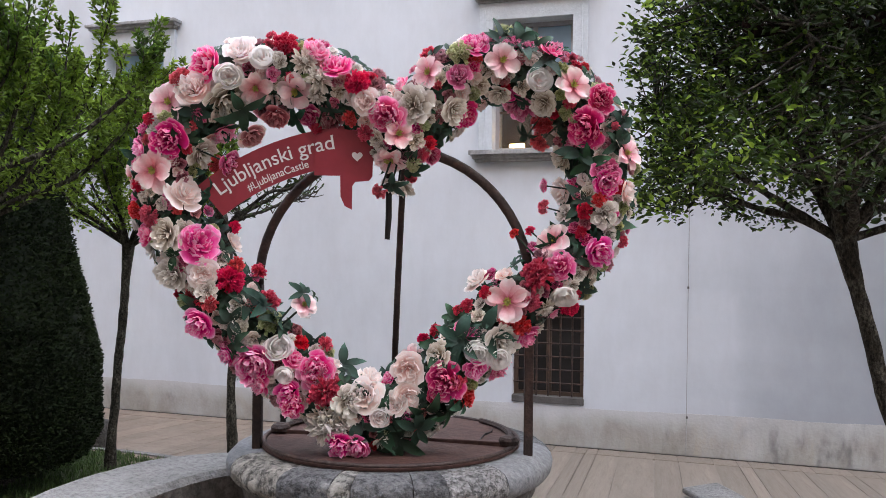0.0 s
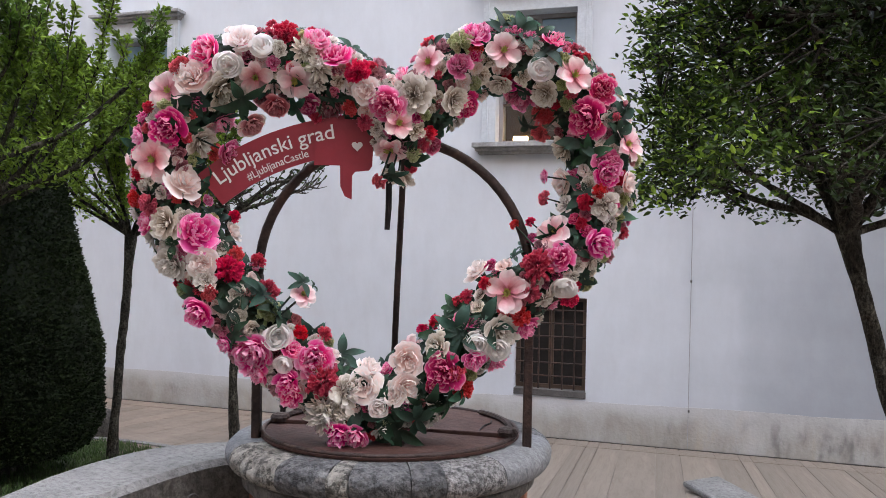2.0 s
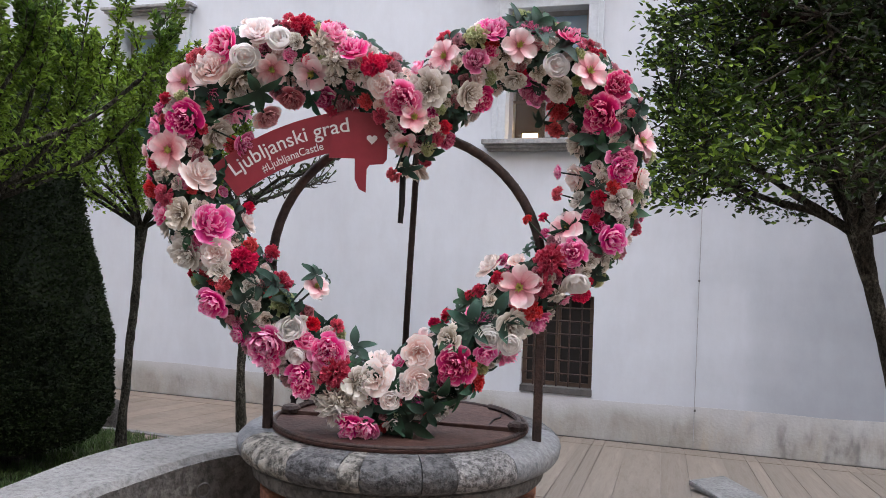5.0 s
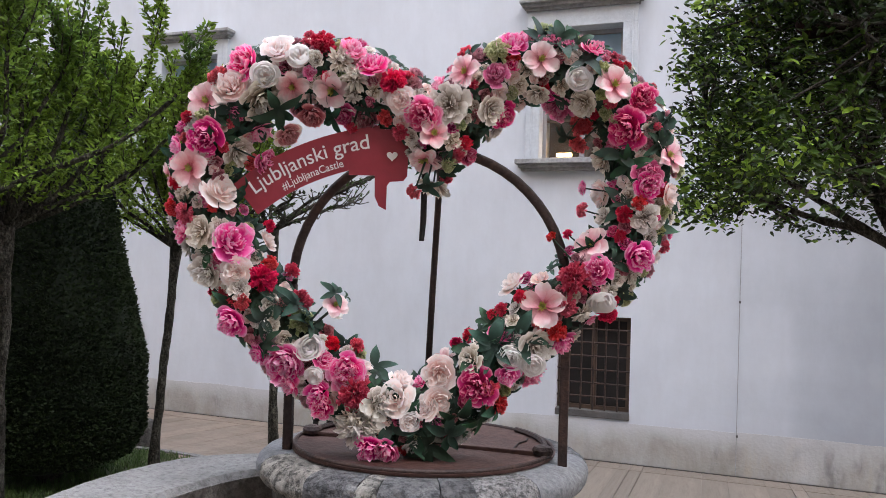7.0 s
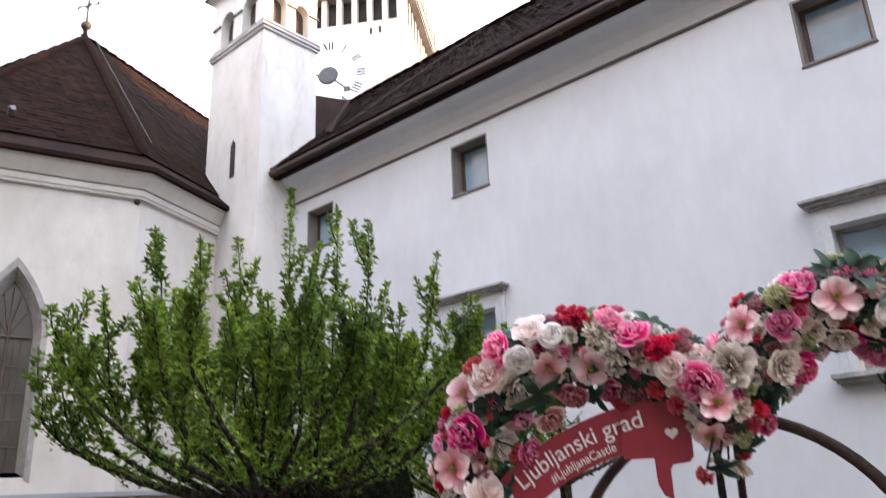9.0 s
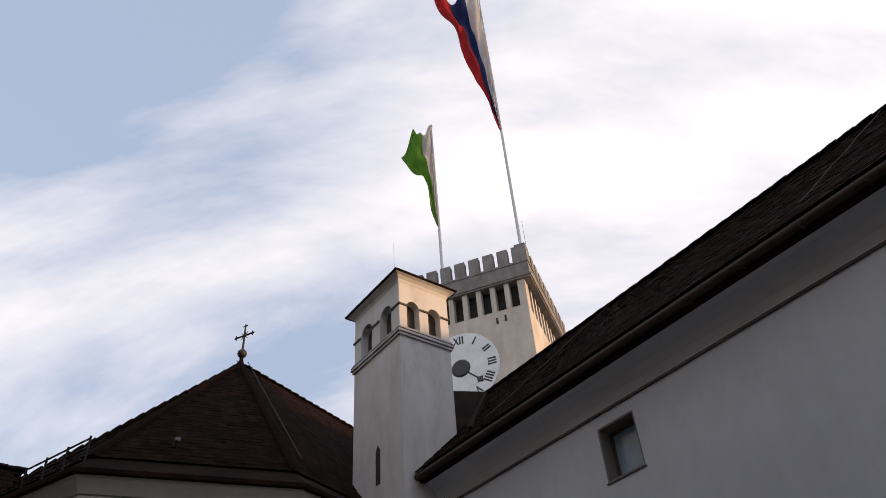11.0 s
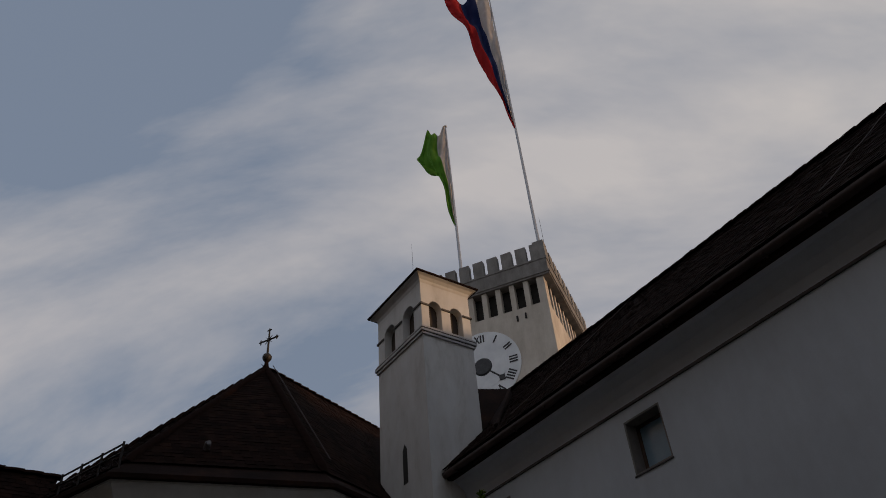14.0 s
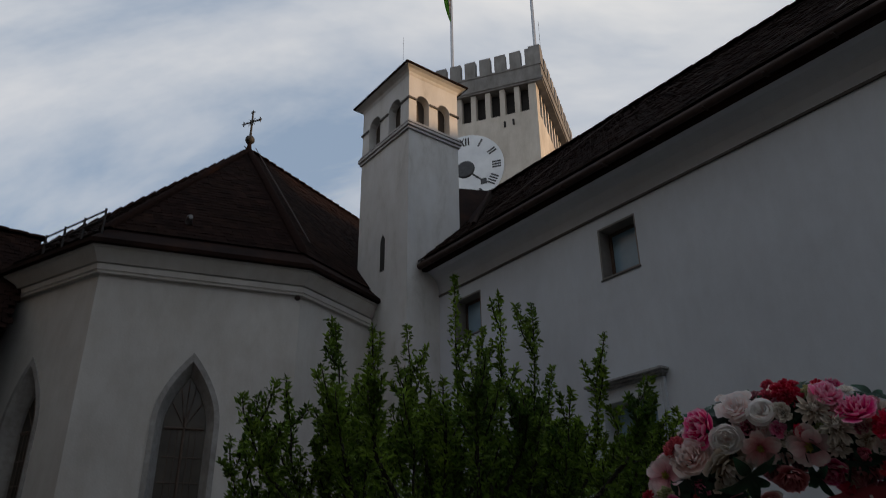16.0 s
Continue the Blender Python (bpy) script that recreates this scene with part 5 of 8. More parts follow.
def flag(name, foot, height, label, colours, hoist, fly, sway, seed, drop):
    """A long flag hung from the top of a tall pole, limp and folded, in upright strips of colour."""
    foot = Vector(foot)
    th = thing(name, *foot, label=label, category="flag", group="tower flags")
    bm = bmesh.new()
    tube(bm, [foot, foot + Vector((0, 0, height * 0.5)), foot + Vector((0, 0, height))], [0.10, 0.08, 0.05], 10)
    part("pole", bm, STEEL, th, "slim grey metal pole")
    bm = bmesh.new()
    bmesh.ops.create_uvsphere(bm, u_segments=10, v_segments=8, radius=0.12, matrix=Matrix.Translation(foot + Vector((0, 0, height + 0.08))))
    part("truck", bm, STEEL, th)
    nu, nv = 36, 24
    away = Vector(sway).normalized()
    side = away.cross(Vector((0, 0, 1))).normalized()
    top = foot + Vector((0, 0, height - 0.1))
    grid = []
    for j in range(nv + 1):
        v = j / nv
        row_ = []
        for i in range(nu + 1):
            u = i / nu
            taper = (1 - u) ** 0.75 * (0.55 + 0.45 * math.sin(math.pi * min(1.0, u * 1.3 + 0.25)))
            reach = fly * v * taper * (1 + 0.22 * math.sin(u * 10 + seed) * v)
            fold = (0.30 * math.sin(v * 9.0 + u * 6.0 + seed) * (0.3 + v) + 0.18 * math.sin(v * 17 - u * 11 + seed * 2) + 0.14 * math.sin(u * 26 + v * 5)) * (0.35 + taper)
            p = top + Vector((0, 0, -hoist * u - drop * v * taper + 0.25 * math.sin(v * 8 + u * 14) * v * taper)) + away * (reach + 0.05) + side * fold
            row_.append(p)
        grid.append(row_)
    per = nv // len(colours)
    for c, mat in enumerate(colours):
        bm = bmesh.new()
        rows_ = grid[c * per:(c + 1) * per + 1]
        vs = [[bm.verts.new(p) for p in r] for r in rows_]
        for a, b in zip(vs, vs[1:]):
            for i in range(nu):
                bm.faces.new((a[i], a[i + 1], b[i + 1], b[i]))
        bmesh.ops.solidify(bm, geom=bm.faces[:], thickness=0.012)
        part("cloth_stripe", bm, mat, th, smooth=True)
    return th


def cloth(name, dark, light):
    return leaf_surface(name, dark, light, 0.0, 0.8, 0.3)


F_WHITE = cloth("white_cloth", (0.55, 0.53, 0.53), (0.68, 0.66, 0.66))
F_BLUE = cloth("blue_cloth", (0.02, 0.035, 0.12), (0.035, 0.055, 0.18))
F_RED = cloth("red_cloth", (0.42, 0.025, 0.03), (0.55, 0.04, 0.045))
F_GREEN = cloth("green_cloth", (0.14, 0.33, 0.045), (0.22, 0.44, 0.07))
flag("national_flag", (-23.72, 25.0, 29.6), 29.0, "long limp banner in white, blue and red on the tower's pole", [F_WHITE, F_BLUE, F_RED], 17.6, 3.6, (-0.58, -0.82, 0), 2, 1.2)
flag("city_flag", (-28.2, 22.45, 29.6), 14.6, "long limp white and green banner on the tower's pole", [F_WHITE, F_GREEN, F_GREEN], 9.8, 2.3, (-0.58, -0.82, 0), 5, 1.0)

# roof behind the belfry and the wing beyond the chapel
back_roof = thing("rear_roof", -13.2, 11.6, -0.6, label="dark brown roof of a rear wing behind the belfry", category="roof")
bm = bmesh.new()
box(bm, -14.6, -11.6, 9.3, 13.5, 2.0, 9.2)
part("wall", bm, CREAM, back_roof)
bm = bmesh.new()
rr = [bm.verts.new(q) for q in ((-11.30, 9.17, 9.0), (-10.02, 8.5, 8.44), (-12.29, 10.96, 11.05), (-13.2, 9.0 + 0.2, 11.06), (-14.6, 11.4, 9.2), (-12.9, 12.6, 9.2))]
for f in ((0, 1, 2, 3), (3, 2, 5, 4), (1, 5, 2), (0, 3, 4), (0, 4, 5, 1)):
    bm.faces.new([rr[k] for k in f])
bmesh.ops.recalc_face_normals(bm, faces=bm.faces)
part("roof", bm, SHEET, back_roof)
bm = bmesh.new()
tube(bm, [(-10.02, 8.49, 8.44), (-10.8, 9.33, 9.33), (-11.55, 10.15, 10.19), (-12.27, 10.94, 11.02)], 0.045, 8)
part("valley_flashing", bm, SHEET, back_roof, "brown metal valley flashing")

west = thing("west_wing", -16.6, -5.0, -0.6, label="lower castle wing with a dark brown tiled roof", category="building")
bm = bmesh.new()
box(bm, -18.9, -14.3, -7.9, 1.4, -0.7, 6.05)
part("wall", bm, PLASTER, west)
bm = bmesh.new()
a = [bm.verts.new(p) for p in ((-13.95, -7.9, 5.95), (-13.95, 1.5, 5.95), (-16.6, 2.0, 8.8), (-16.6, -7.9, 8.8), (-19.25, -7.9, 5.95), (-19.25, 1.5, 5.95))]
bm.faces.new((a[0], a[1], a[2], a[3]))
bm.faces.new((a[3], a[2], a[5], a[4]))
bm.faces.new((a[1], a[5], a[2]))
bm.faces.new((a[0], a[3], a[4]))
bm.faces.new((a[0], a[4], a[5], a[1]))
part("roof", bm, SHEET, west)
rnd = random.Random(8)
tagged(many("roof_tiles", TILE, tile_field((-13.92, -4, 5.97), (-13.92, 1.5, 5.97), (-16.6, 1.95, 8.8), (-16.6, -4, 8.8), 0.16, 0.18, rnd), ROOF_TILE, west, "brown plain roof tiles"), kind="stuff")

for k in range(14):
    shared("ridge_tile", me_ridge, None, west, WORLD[west].inverted() @ Matrix.Translation((-16.6, -3.0 + 0.36 * k, 8.82)) @ Matrix.Rotation(radians(90), 4, "Z"))

# unseen plain walls on the courtyard's other sides, added to block skylight and sun
for nm, b in (("wall_south", (-28, 30, -8.6, -8.0)), ("wall_east", (26.05, 26.8, -9, 20))):
    bm = bmesh.new()
    box(bm, *b, -0.7, 15.0 if nm == 'wall_east' else 19.0)
    lone(nm, bm, TOWER if nm == 'wall_east' else LOW_WALL, "unseen plain wall added to block light", "wall", "structure")

# ---- well ----
WC = Vector((-1.026, 2.885, 0.0))
RIM = 0.86
well = thing("stone_well", WC.x, WC.y, -0.05, 14, label="round stone well head with a bulging grey rim and brick shaft", category="well")
prof = [(0.52, 0.735), (0.57, 0.738), (0.61, 0.744), (0.635, 0.758), (0.650, 0.780), (0.654, 0.803), (0.648, 0.825), (0.632, 0.842), (0.606, 0.853), (0.575, 0.858), (0.54, RIM - 0.001), (0.50, RIM), (0.45, RIM - 0.004), (0.42, RIM - 0.02), (0.42, 0.735)]
prof = [(a[0] + (b[0] - a[0]) * f, a[1] + (b[1] - a[1]) * f) for a, b in zip(prof, prof[1:] + prof[:1]) for f in (0.0, 0.5)]
# the head leans a little with the slope of the yard
TIP = Matrix.Translation((WC.x, WC.y, RIM)) @ Matrix.Rotation(radians(-2.6), 4, Vector((0.962, 0.274, 0))) @ Matrix.Translation((-WC.x, -WC.y, -RIM))


def rim_piece(a0, a1, seed, rough):
    """A curved length of the moulded rim."""
    bm = bmesh.new()
    n = max(5, int((a1 - a0) / 1.6))
    rings = []
    for i in range(n + 1):
        a = radians(a0 + (a1 - a0) * i / n)
        ring = []
        for r, z in prof:
            pit = max(0.0, noise.noise(Vector((math.cos(a) * 19 + seed, math.sin(a) * 19, z * 30))) - 0.12) * rough * 2.2
            k = -pit + noise.noise(Vector((math.cos(a) * 3 + seed, math.sin(a) * 3, z * 7))) * rough + noise.noise(Vector((math.cos(a) * 11, math.sin(a) * 11 + seed, z * 18))) * rough * 0.5
            e = 0.996 if i in (0, n) else 1.0
            ring.append(bm.verts.new((WC.x + (r * e + k) * math.cos(a), WC.y + (r * e + k) * math.sin(a), z + k * 0.4)))
        rings.append(ring)
    m = len(prof)
    for r0, r1 in zip(rings, rings[1:]):
        for k in range(m):
            bm.faces.new((r0[k], r0[(k + 1) % m], r1[(k + 1) % m], r1[k]))
    bm.faces.new([bm.verts.new(v.co) for v in rings[0]])
    bm.faces.new([bm.verts.new(v.co) for v in rings[-1][::-1]])
    bm.transform(TIP)
    return bm


cuts = [(170, 222.6, 0), (222.6, 252, 1), (252, 264.6, 2), (264.6, 271, 2), (271, 277.5, 1), (277.5, 296, 2), (296, 306.6, 2), (306.6, 328.3, 3), (328.3, 375, 0), (375, 420, 2), (420, 462, 0), (462, 500, 2), (500, 530, 0)]
RIM_KIND = [(WELL_SMOOTH, "smooth blue-grey rim stone", 0.004), (LICHEN_STONE, "pitted pale rim stone", 0.013), (WELL_STONE, "dark grey rough rim stone", 0.006), (WELL_PALE, "pale grey granular rim stone", 0.008)]
for k, (a, b, kind) in enumerate(cuts):
    part("rim_stone", rim_piece(a + 0.12, b - 0.12, k * 1.7, RIM_KIND[kind][2]), RIM_KIND[kind][0], well, RIM_KIND[kind][1], True)
bm = bmesh.new()
lathe(bm, [(0.50, 0.672), (0.575, 0.676), (0.588, 0.690), (0.592, 0.715), (0.594, 0.732), (0.585, 0.742), (0.52, 0.744)], 96, (WC.x, WC.y, 0), 0.012, 3.0)
bm.transform(TIP)
part("under_course", bm, WALL_FACE, well, "weathered greenish-grey course under the rim")
BRICK = surface("old_red_brick", vary(mixed(
    mottle([(0.3, (0.16, 0.062, 0.038)), (0.55, (0.27, 0.115, 0.068)), (0.75, (0.36, 0.20, 0.13))], 5, 8),
    mottle([(0.4, (0.55, 0.5, 0.48)), (0.6, (1, 1, 1))], 30, 8), "MULTIPLY", 0.7), 0.3), 0.95, bump=0.6, bump_scale=40)
bm = bmesh.new()
lathe(bm, [(0.51, -0.1), (0.51, 0.61)], 48, (WC.x, WC.y, 0))
part("shaft", bm, RUBBLE_MORTAR, well)
bm = bmesh.new()
box(bm, -0.105, 0.105, -0.05, 0.05, -0.03, 0.03, bevel=0.006)
me_brick = bpy.data.meshes.new("brick")
bm.to_mesh(me_brick)
bm.free()
me_brick.materials.append(BRICK)
rnd = random.Random(21)
for c in range(10):
    for k in range(15):
        a = 2 * math.pi * (k + 0.5 * (c % 2)) / 15
        shared("brick", me_brick, None, well, Matrix.Rotation(a, 4, "Z") @ Matrix.Translation((0, -0.502 - rnd.uniform(0, 0.012), 0.03 + 0.07 * c)) @ Matrix.Rotation(rnd.uniform(-0.03, 0.03), 4, "Z"))

lid = thing("well_lid", WC.x, WC.y, RIM, 14, label="round brown painted metal lid lying on the well", category="lid")
LM = TIP @ WORLD[lid] @ Matrix.Diagonal((1.065, 1.065, 1, 1))
bm = bmesh.new()
lathe(bm, [(0.475, 0.001), (0.490, 0.002), (0.492, 0.012), (0.478, 0.016), (0.0001, 0.024)], 72)
bm.transform(LM)
part("plate", bm, LID, lid, smooth=False)
bm = bmesh.new()
rim_pts = [(0.481 * math.cos(2 * math.pi * k / 72), 0.481 * math.sin(2 * math.pi * k / 72), 0.017) for k in range(73)]
tube(bm, rim_pts, 0.009, 8, False)
bm.transform(LM)
part("rim_band", bm, RUST, lid, "rusty raised rim band", True)
bm = bmesh.new()
box(bm, -0.445, 0.445, -0.014, 0.014, 0.014, 0.034, Matrix.Translation((0, -0.062, 0)) @ Matrix.Rotation(radians(-11), 4, 'Z'), 0.004)
bm.transform(LM)
part("hinge_strip", bm, LID, lid, "raised strip across the lid")
for s in (-1, 1):
    bm = bmesh.new()
    tube(bm, [(0.452 * math.cos(q), 0.452 * math.sin(q), 0.028) for q in [radians(-14 + 6 * k) if s > 0 else radians(176 - 6 * k) for k in range(10)]], 0.012, 6)
    bm.transform(LM)
    part("hasp", bm, RUST, lid, "rusty curved hasp")
    bm = bmesh.new()
    lathe(bm, [(0.036, 0.024), (0.038, 0.040), (0.030, 0.052), (0.012, 0.058)], 16, (0.44 * s, -0.062 - 0.085 * s, 0), 0.08)
    bm.transform(LM)
    part("hinge_boss", bm, RUST, lid)
bm = bmesh.new()
tube(bm, [(0.33, -0.10, 0.022), (0.345, -0.03, 0.0225), (0.355, 0.03, 0.022), (0.385, 0.09, 0.021), (0.39, 0.15, 0.020)], 0.0035, 5)
bm.transform(LM)
part("weld_seam", bm, DARK_IRON, lid, "dark crack-like seam")
bm = bmesh.new()
tube(bm, [(-0.46, 0.14, 0.015), (-0.46, 0.145, 0.05), (-0.45, 0.16, 0.07), (-0.43, 0.19, 0.07), (-0.42, 0.21, 0.05), (-0.42, 0.21, 0.015)], 0.012, 8)
bm.transform(LM)
part("handle", bm, DARK_IRON, lid, "dark iron lid handle")
for x, y in ((-0.458, 0.146), (-0.415, 0.21)):
    bm = bmesh.new()
    bmesh.ops.create_uvsphere(bm, u_segments=10, v_segments=8, radius=0.017, matrix=Matrix.Translation((x, y, 0.062)))
    bm.transform(LM)
    part("knob", bm, DARK_IRON, lid, "round black iron knob", True)

# iron arch over the well
arch = thing("iron_arch", -0.965, 2.703, RIM, 12.5, label="rusty iron bucket arch standing on the well rim", category="arch")
AM = WORLD[arch]
half = 0.524
SPR = 0.64
for s in (-1, 1):
    bm = bmesh.new()
    box(bm, half * s - 0.017, half * s + 0.017, -0.017, 0.017, -0.03, SPR, bevel=0.004)
    bm.transform(AM)
    part("post", bm, RUST, arch, "rusty square-cut iron post")
bm = bmesh.new()
arc = [(half * math.cos(math.pi * k / 28), 0, SPR + 0.53 * math.sin(math.pi * k / 28)) for k in range(29)]
tube(bm, arc, 0.0185, 12)
bm.transform(AM)
part("bow", bm, RUST, arch, smooth=True)
bm = bmesh.new()
tube(bm, [(-0.02, 0.0, SPR + 0.53), (-0.02, 0, SPR + 0.26), (-0.025, 0, SPR + 0.18)], [0.012, 0.012, 0.010], 8)
bm.transform(AM)
part("hook", bm, DARK_IRON, arch, "short hanging iron hook")
bm = bmesh.new()
tube(bm, [(-0.036, 0.30, 0.0), (-0.016, 0.28, 0.6), (0.006, 0.25, 1.1), (0.010, 0.03, SPR + 0.52)], 0.0135, 10)
bm.transform(AM)
part("stay", bm, RUST, arch, "slim rusty iron stay", True)

# low curved wall beside the well, lawn, kerb
low = thing("low_stone_wall", -2.2, 2.3, -0.05, label="low curved grey stone wall joining the well", category="wall")
inner = [(-1.46, 3.02), (-1.82, 2.90), (-2.04, 2.72), (-2.135, 2.48), (-2.162, 2.26), (-2.15, 1.98), (-2.13, 1.3), (-2.12, -0.5)]
outer = [(-1.44, 2.78), (-1.57, 2.745), (-1.68, 2.64), (-1.755, 2.46), (-1.80, 2.22), (-1.83, 1.98), (-1.85, 1.3), (-1.86, -0.5)]


def smooth_line(pts, n=6):
    res = []
    for i in range(len(pts) - 1):
        p0, p1, p2, p3 = (Vector(pts[max(0, min(len(pts) - 1, i + d))]) for d in (-1, 0, 1, 2))
        for k in range(n):
            t = k / n
            res.append(0.5 * ((2 * p1) + (p2 - p0) * t + (2 * p0 - 5 * p1 + 4 * p2 - p3) * t * t + (3 * p1 - p0 - 3 * p2 + p3) * t ** 3))
    res.append(Vector(pts[-1]))
    return res


li, lo = smooth_line(inner), smooth_line(outer)
LOW_Z = 0.74
bm = bmesh.new()
rings = []
for i, (p, q) in enumerate(zip(li, lo)):
    d = (q - p).normalized() * 0.025
    w = 0.002 * noise.noise(Vector((i * 0.9, 0, 0)))
    rings.append([bm.verts.new(v) for v in ((p.x, p.y, -0.2), (p.x, p.y, LOW_Z - 0.025 + w), (p.x + d.x, p.y + d.y, LOW_Z + w), (q.x - d.x, q.y - d.y, LOW_Z + w), (q.x, q.y, LOW_Z - 0.025 + w), (q.x, q.y, -0.2))])
for r0, r1 in zip(rings, rings[1:]):
    for k in range(5):
        bm.faces.new((r0[k], r0[k + 1], r1[k + 1], r1[k])).material_index = 1 if k in (0, 4) else 0
bm.faces.new(rings[0])
bm.faces.new(rings[-1][::-1])
bmesh.ops.recalc_face_normals(bm, faces=bm.faces)
part("coping", bm, [LOW_WALL, WALL_FACE], low)
bm = bmesh.new()
ring_at, ring_out = Vector((-1.705, 2.50, 0.62)), Vector((0.9, -0.44, 0)).normalized()
ring_side = Vector((0, 0, 1)).cross(ring_out)
tube(bm, [ring_at + ring_out * 0.012 + 0.027 * (ring_side * math.cos(2 * math.pi * k / 20) + Vector((0, 0, 1)) * math.sin(2 * math.pi * k / 20)) for k in range(21)], 0.004, 6, False)
part("tether_ring", bm, DARK_SILL, low, "thin pale iron ring", True)

lawn_edge = [(-1.62, 3.06), (-1.86, 2.95), (-2.08, 2.76), (-2.17, 2.5), (-2.19, 2.26), (-2.18, 1.98), (-2.16, 1.3), (-2.15, -1.0), (-6.6, -1.0), (-7.2, 3.0), (-6.4, 5.7), (-5.0, 5.95), (-3.9, 5.75), (-3.0, 5.0), (-2.2, 3.9)]
bm = bmesh.new()
bm.faces.new([bm.verts.new((x, y, ground_z(y) + 0.012)) for x, y in lawn_edge])
bmesh.ops.triangulate(bm, faces=bm.faces[:])
bmesh.ops.subdivide_edges(bm, edges=bm.edges[:], cuts=3, use_grid_fill=True)
for v in bm.verts:
    v.co.z = ground_z(v.co.y) + 0.012 + 0.02 * noise.noise(v.co * 1.3)
lawn = lone("lawn", bm, SOIL, "patch of green lawn behind the low wall", "lawn", "structure")
rnd = random.Random(17)


def inside(x, y, poly):
    c = False
    for (x0, y0), (x1, y1) in zip(poly, poly[1:] + poly[:1]):
        if (y0 > y) != (y1 > y) and x < (x1 - x0) * (y - y0) / (y1 - y0) + x0:
            c = not c
    return c


blades = []
while len(blades) < 34000:
    x, y = rnd.uniform(-6.6, -1.6), rnd.uniform(2.0, 6.0)
    if inside(x, y, lawn_edge):
        h = rnd.uniform(0.5, 1.15)
        blades.append(Matrix.Translation((x, y, ground_z(y) + 0.005)) @ Matrix.Rotation(rnd.uniform(0, 6.28), 4, "Z") @ Matrix.Rotation(rnd.uniform(-0.5, 0.5), 4, "X") @ Matrix.Diagonal((h, h, h, 1)))
BLADE = ([(-0.004, 0, 0), (0.004, 0, 0), (0.003, 0.008, 0.035), (0, 0.022, 0.062), (-0.003, 0.008, 0.035)], [(0, 1, 2, 3, 4)])
tagged(many("grass", BLADE, blades, GRASS), "short mown green grass", "grass", kind="stuff")
bm = bmesh.new()
kerb = smooth_line([(-6.4, 5.78), (-5.0, 6.02), (-3.9, 5.82), (-3.0, 5.06), (-2.2, 3.95)], 5)
ring = []
for p in kerb:
    d = Vector((0.02, 0.06))
    z = ground_z(p.y)
    ring.append([bm.verts.new(v) for v in ((p.x, p.y, z - 0.05), (p.x, p.y, z + 0.018), (p.x + d.x, p.y + d.y, z + 0.018), (p.x + d.x, p.y + d.y, z - 0.05))])
for a, b in zip(ring, ring[1:]):
    for k in range(3):
        bm.faces.new((a[k], a[k + 1], b[k + 1], b[k]))
lone("lawn_kerb", bm, LOW_WALL, "thin grey stone kerb along the lawn", "kerb", "structure")

# a flat grey stone lying on the paving, and the stump-like post at the lawn's end
bm = bmesh.new()
box(bm, -0.19, 0.19, -0.34, 0.34, 0, 0.05, pose(0.60, 6.32, ground_z(6.32) - 0.005, 5.6, 0, 40), 0.018)
lone("stone_slab", bm, LOW_WALL, "flat grey stone cover lying on the paving", "stone slab")
bm = bmesh.new()
lathe(bm, [(0.13, 0.0), (0.15, 0.05), (0.15, 0.20), (0.12, 0.27), (0.05, 0.30)], 20, (-5.32, 6.18, ground_z(6.18) - 0.02), 0.08)
lone("stone_post", bm, WALL_FACE, "short rounded dark stone post beside the hedge", "post", smooth=True)

# ---- clipped yew ----
yew = thing("yew_hedge", -4.72, 4.48, ground_z(4.4), label="tall clipped dark green conical yew", category="hedge")
YC = Vector((-4.72, 4.48, ground_z(4.48)))
YP = [(0.40, 0.16), (0.60, 0.22), (0.69, 0.42), (0.70, 0.7), (0.665, 1.0), (0.57, 1.5), (0.43, 2.1), (0.29, 2.6), (0.15, 2.92), (0.03, 3.1)]
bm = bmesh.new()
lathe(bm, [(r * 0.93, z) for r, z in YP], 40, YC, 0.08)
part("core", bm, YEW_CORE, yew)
bm = bmesh.new()
tube(bm, [YC + Vector((0, 0, -0.05)), YC + Vector((0, 0, 0.3))], [0.10, 0.08], 12)
part("trunk", bm, BARK, yew)
rnd = random.Random(31)


def yew_r(z):
    for (r0, z0), (r1, z1) in zip(YP, YP[1:]):
        if z0 <= z <= z1:
            return r0 + (r1 - r0) * (z - z0) / (z1 - z0)
    return 0.05


sprays = []
for _ in range(95000):
    z = 0.18 + 2.9 * (1 - math.sqrt(rnd.random() * 0.97))
    a = rnd.uniform(0, 2 * math.pi)
    if math.cos(a - radians(-45)) < -0.45:
        continue
    r = yew_r(z) * (1 + 0.05 * noise.noise(Vector((math.cos(a) * 3, math.sin(a) * 3, z * 2.5)))) - rnd.uniform(0.0, 0.07)
    p = YC + Vector((r * math.cos(a), r * math.sin(a), z))
    m = Matrix.Translation(p) @ Matrix.Rotation(a, 4, "Z") @ Matrix.Rotation(rnd.uniform(0.5, 2.0), 4, "Y") @ Matrix.Rotation(rnd.uniform(-1.2, 1.2), 4, "X") @ Matrix.Rotation(rnd.uniform(0, 6.28), 4, "Z")
    s = rnd.uniform(0.35, 0.66)
    sprays.append(m @ Matrix.Diagonal((s, s, s, 1)))
SPRAY = ([(-0.002, 0, 0), (0.002, 0, 0), (0.001, 0.004, 0.045), (-0.001, 0.004, 0.045), (-0.016, 0.006, 0.022), (0.016, 0.006, 0.022), (-0.013, 0.006, 0.040), (0.013, 0.006, 0.040), (0, 0.008, 0.060)],
         [(0, 1, 2, 3), (0, 4, 3), (1, 2, 5), (3, 2, 8), (0, 6, 3), (1, 2, 7)])
tagged(many("foliage", SPRAY, sprays, YEW, yew), kind="stuff")

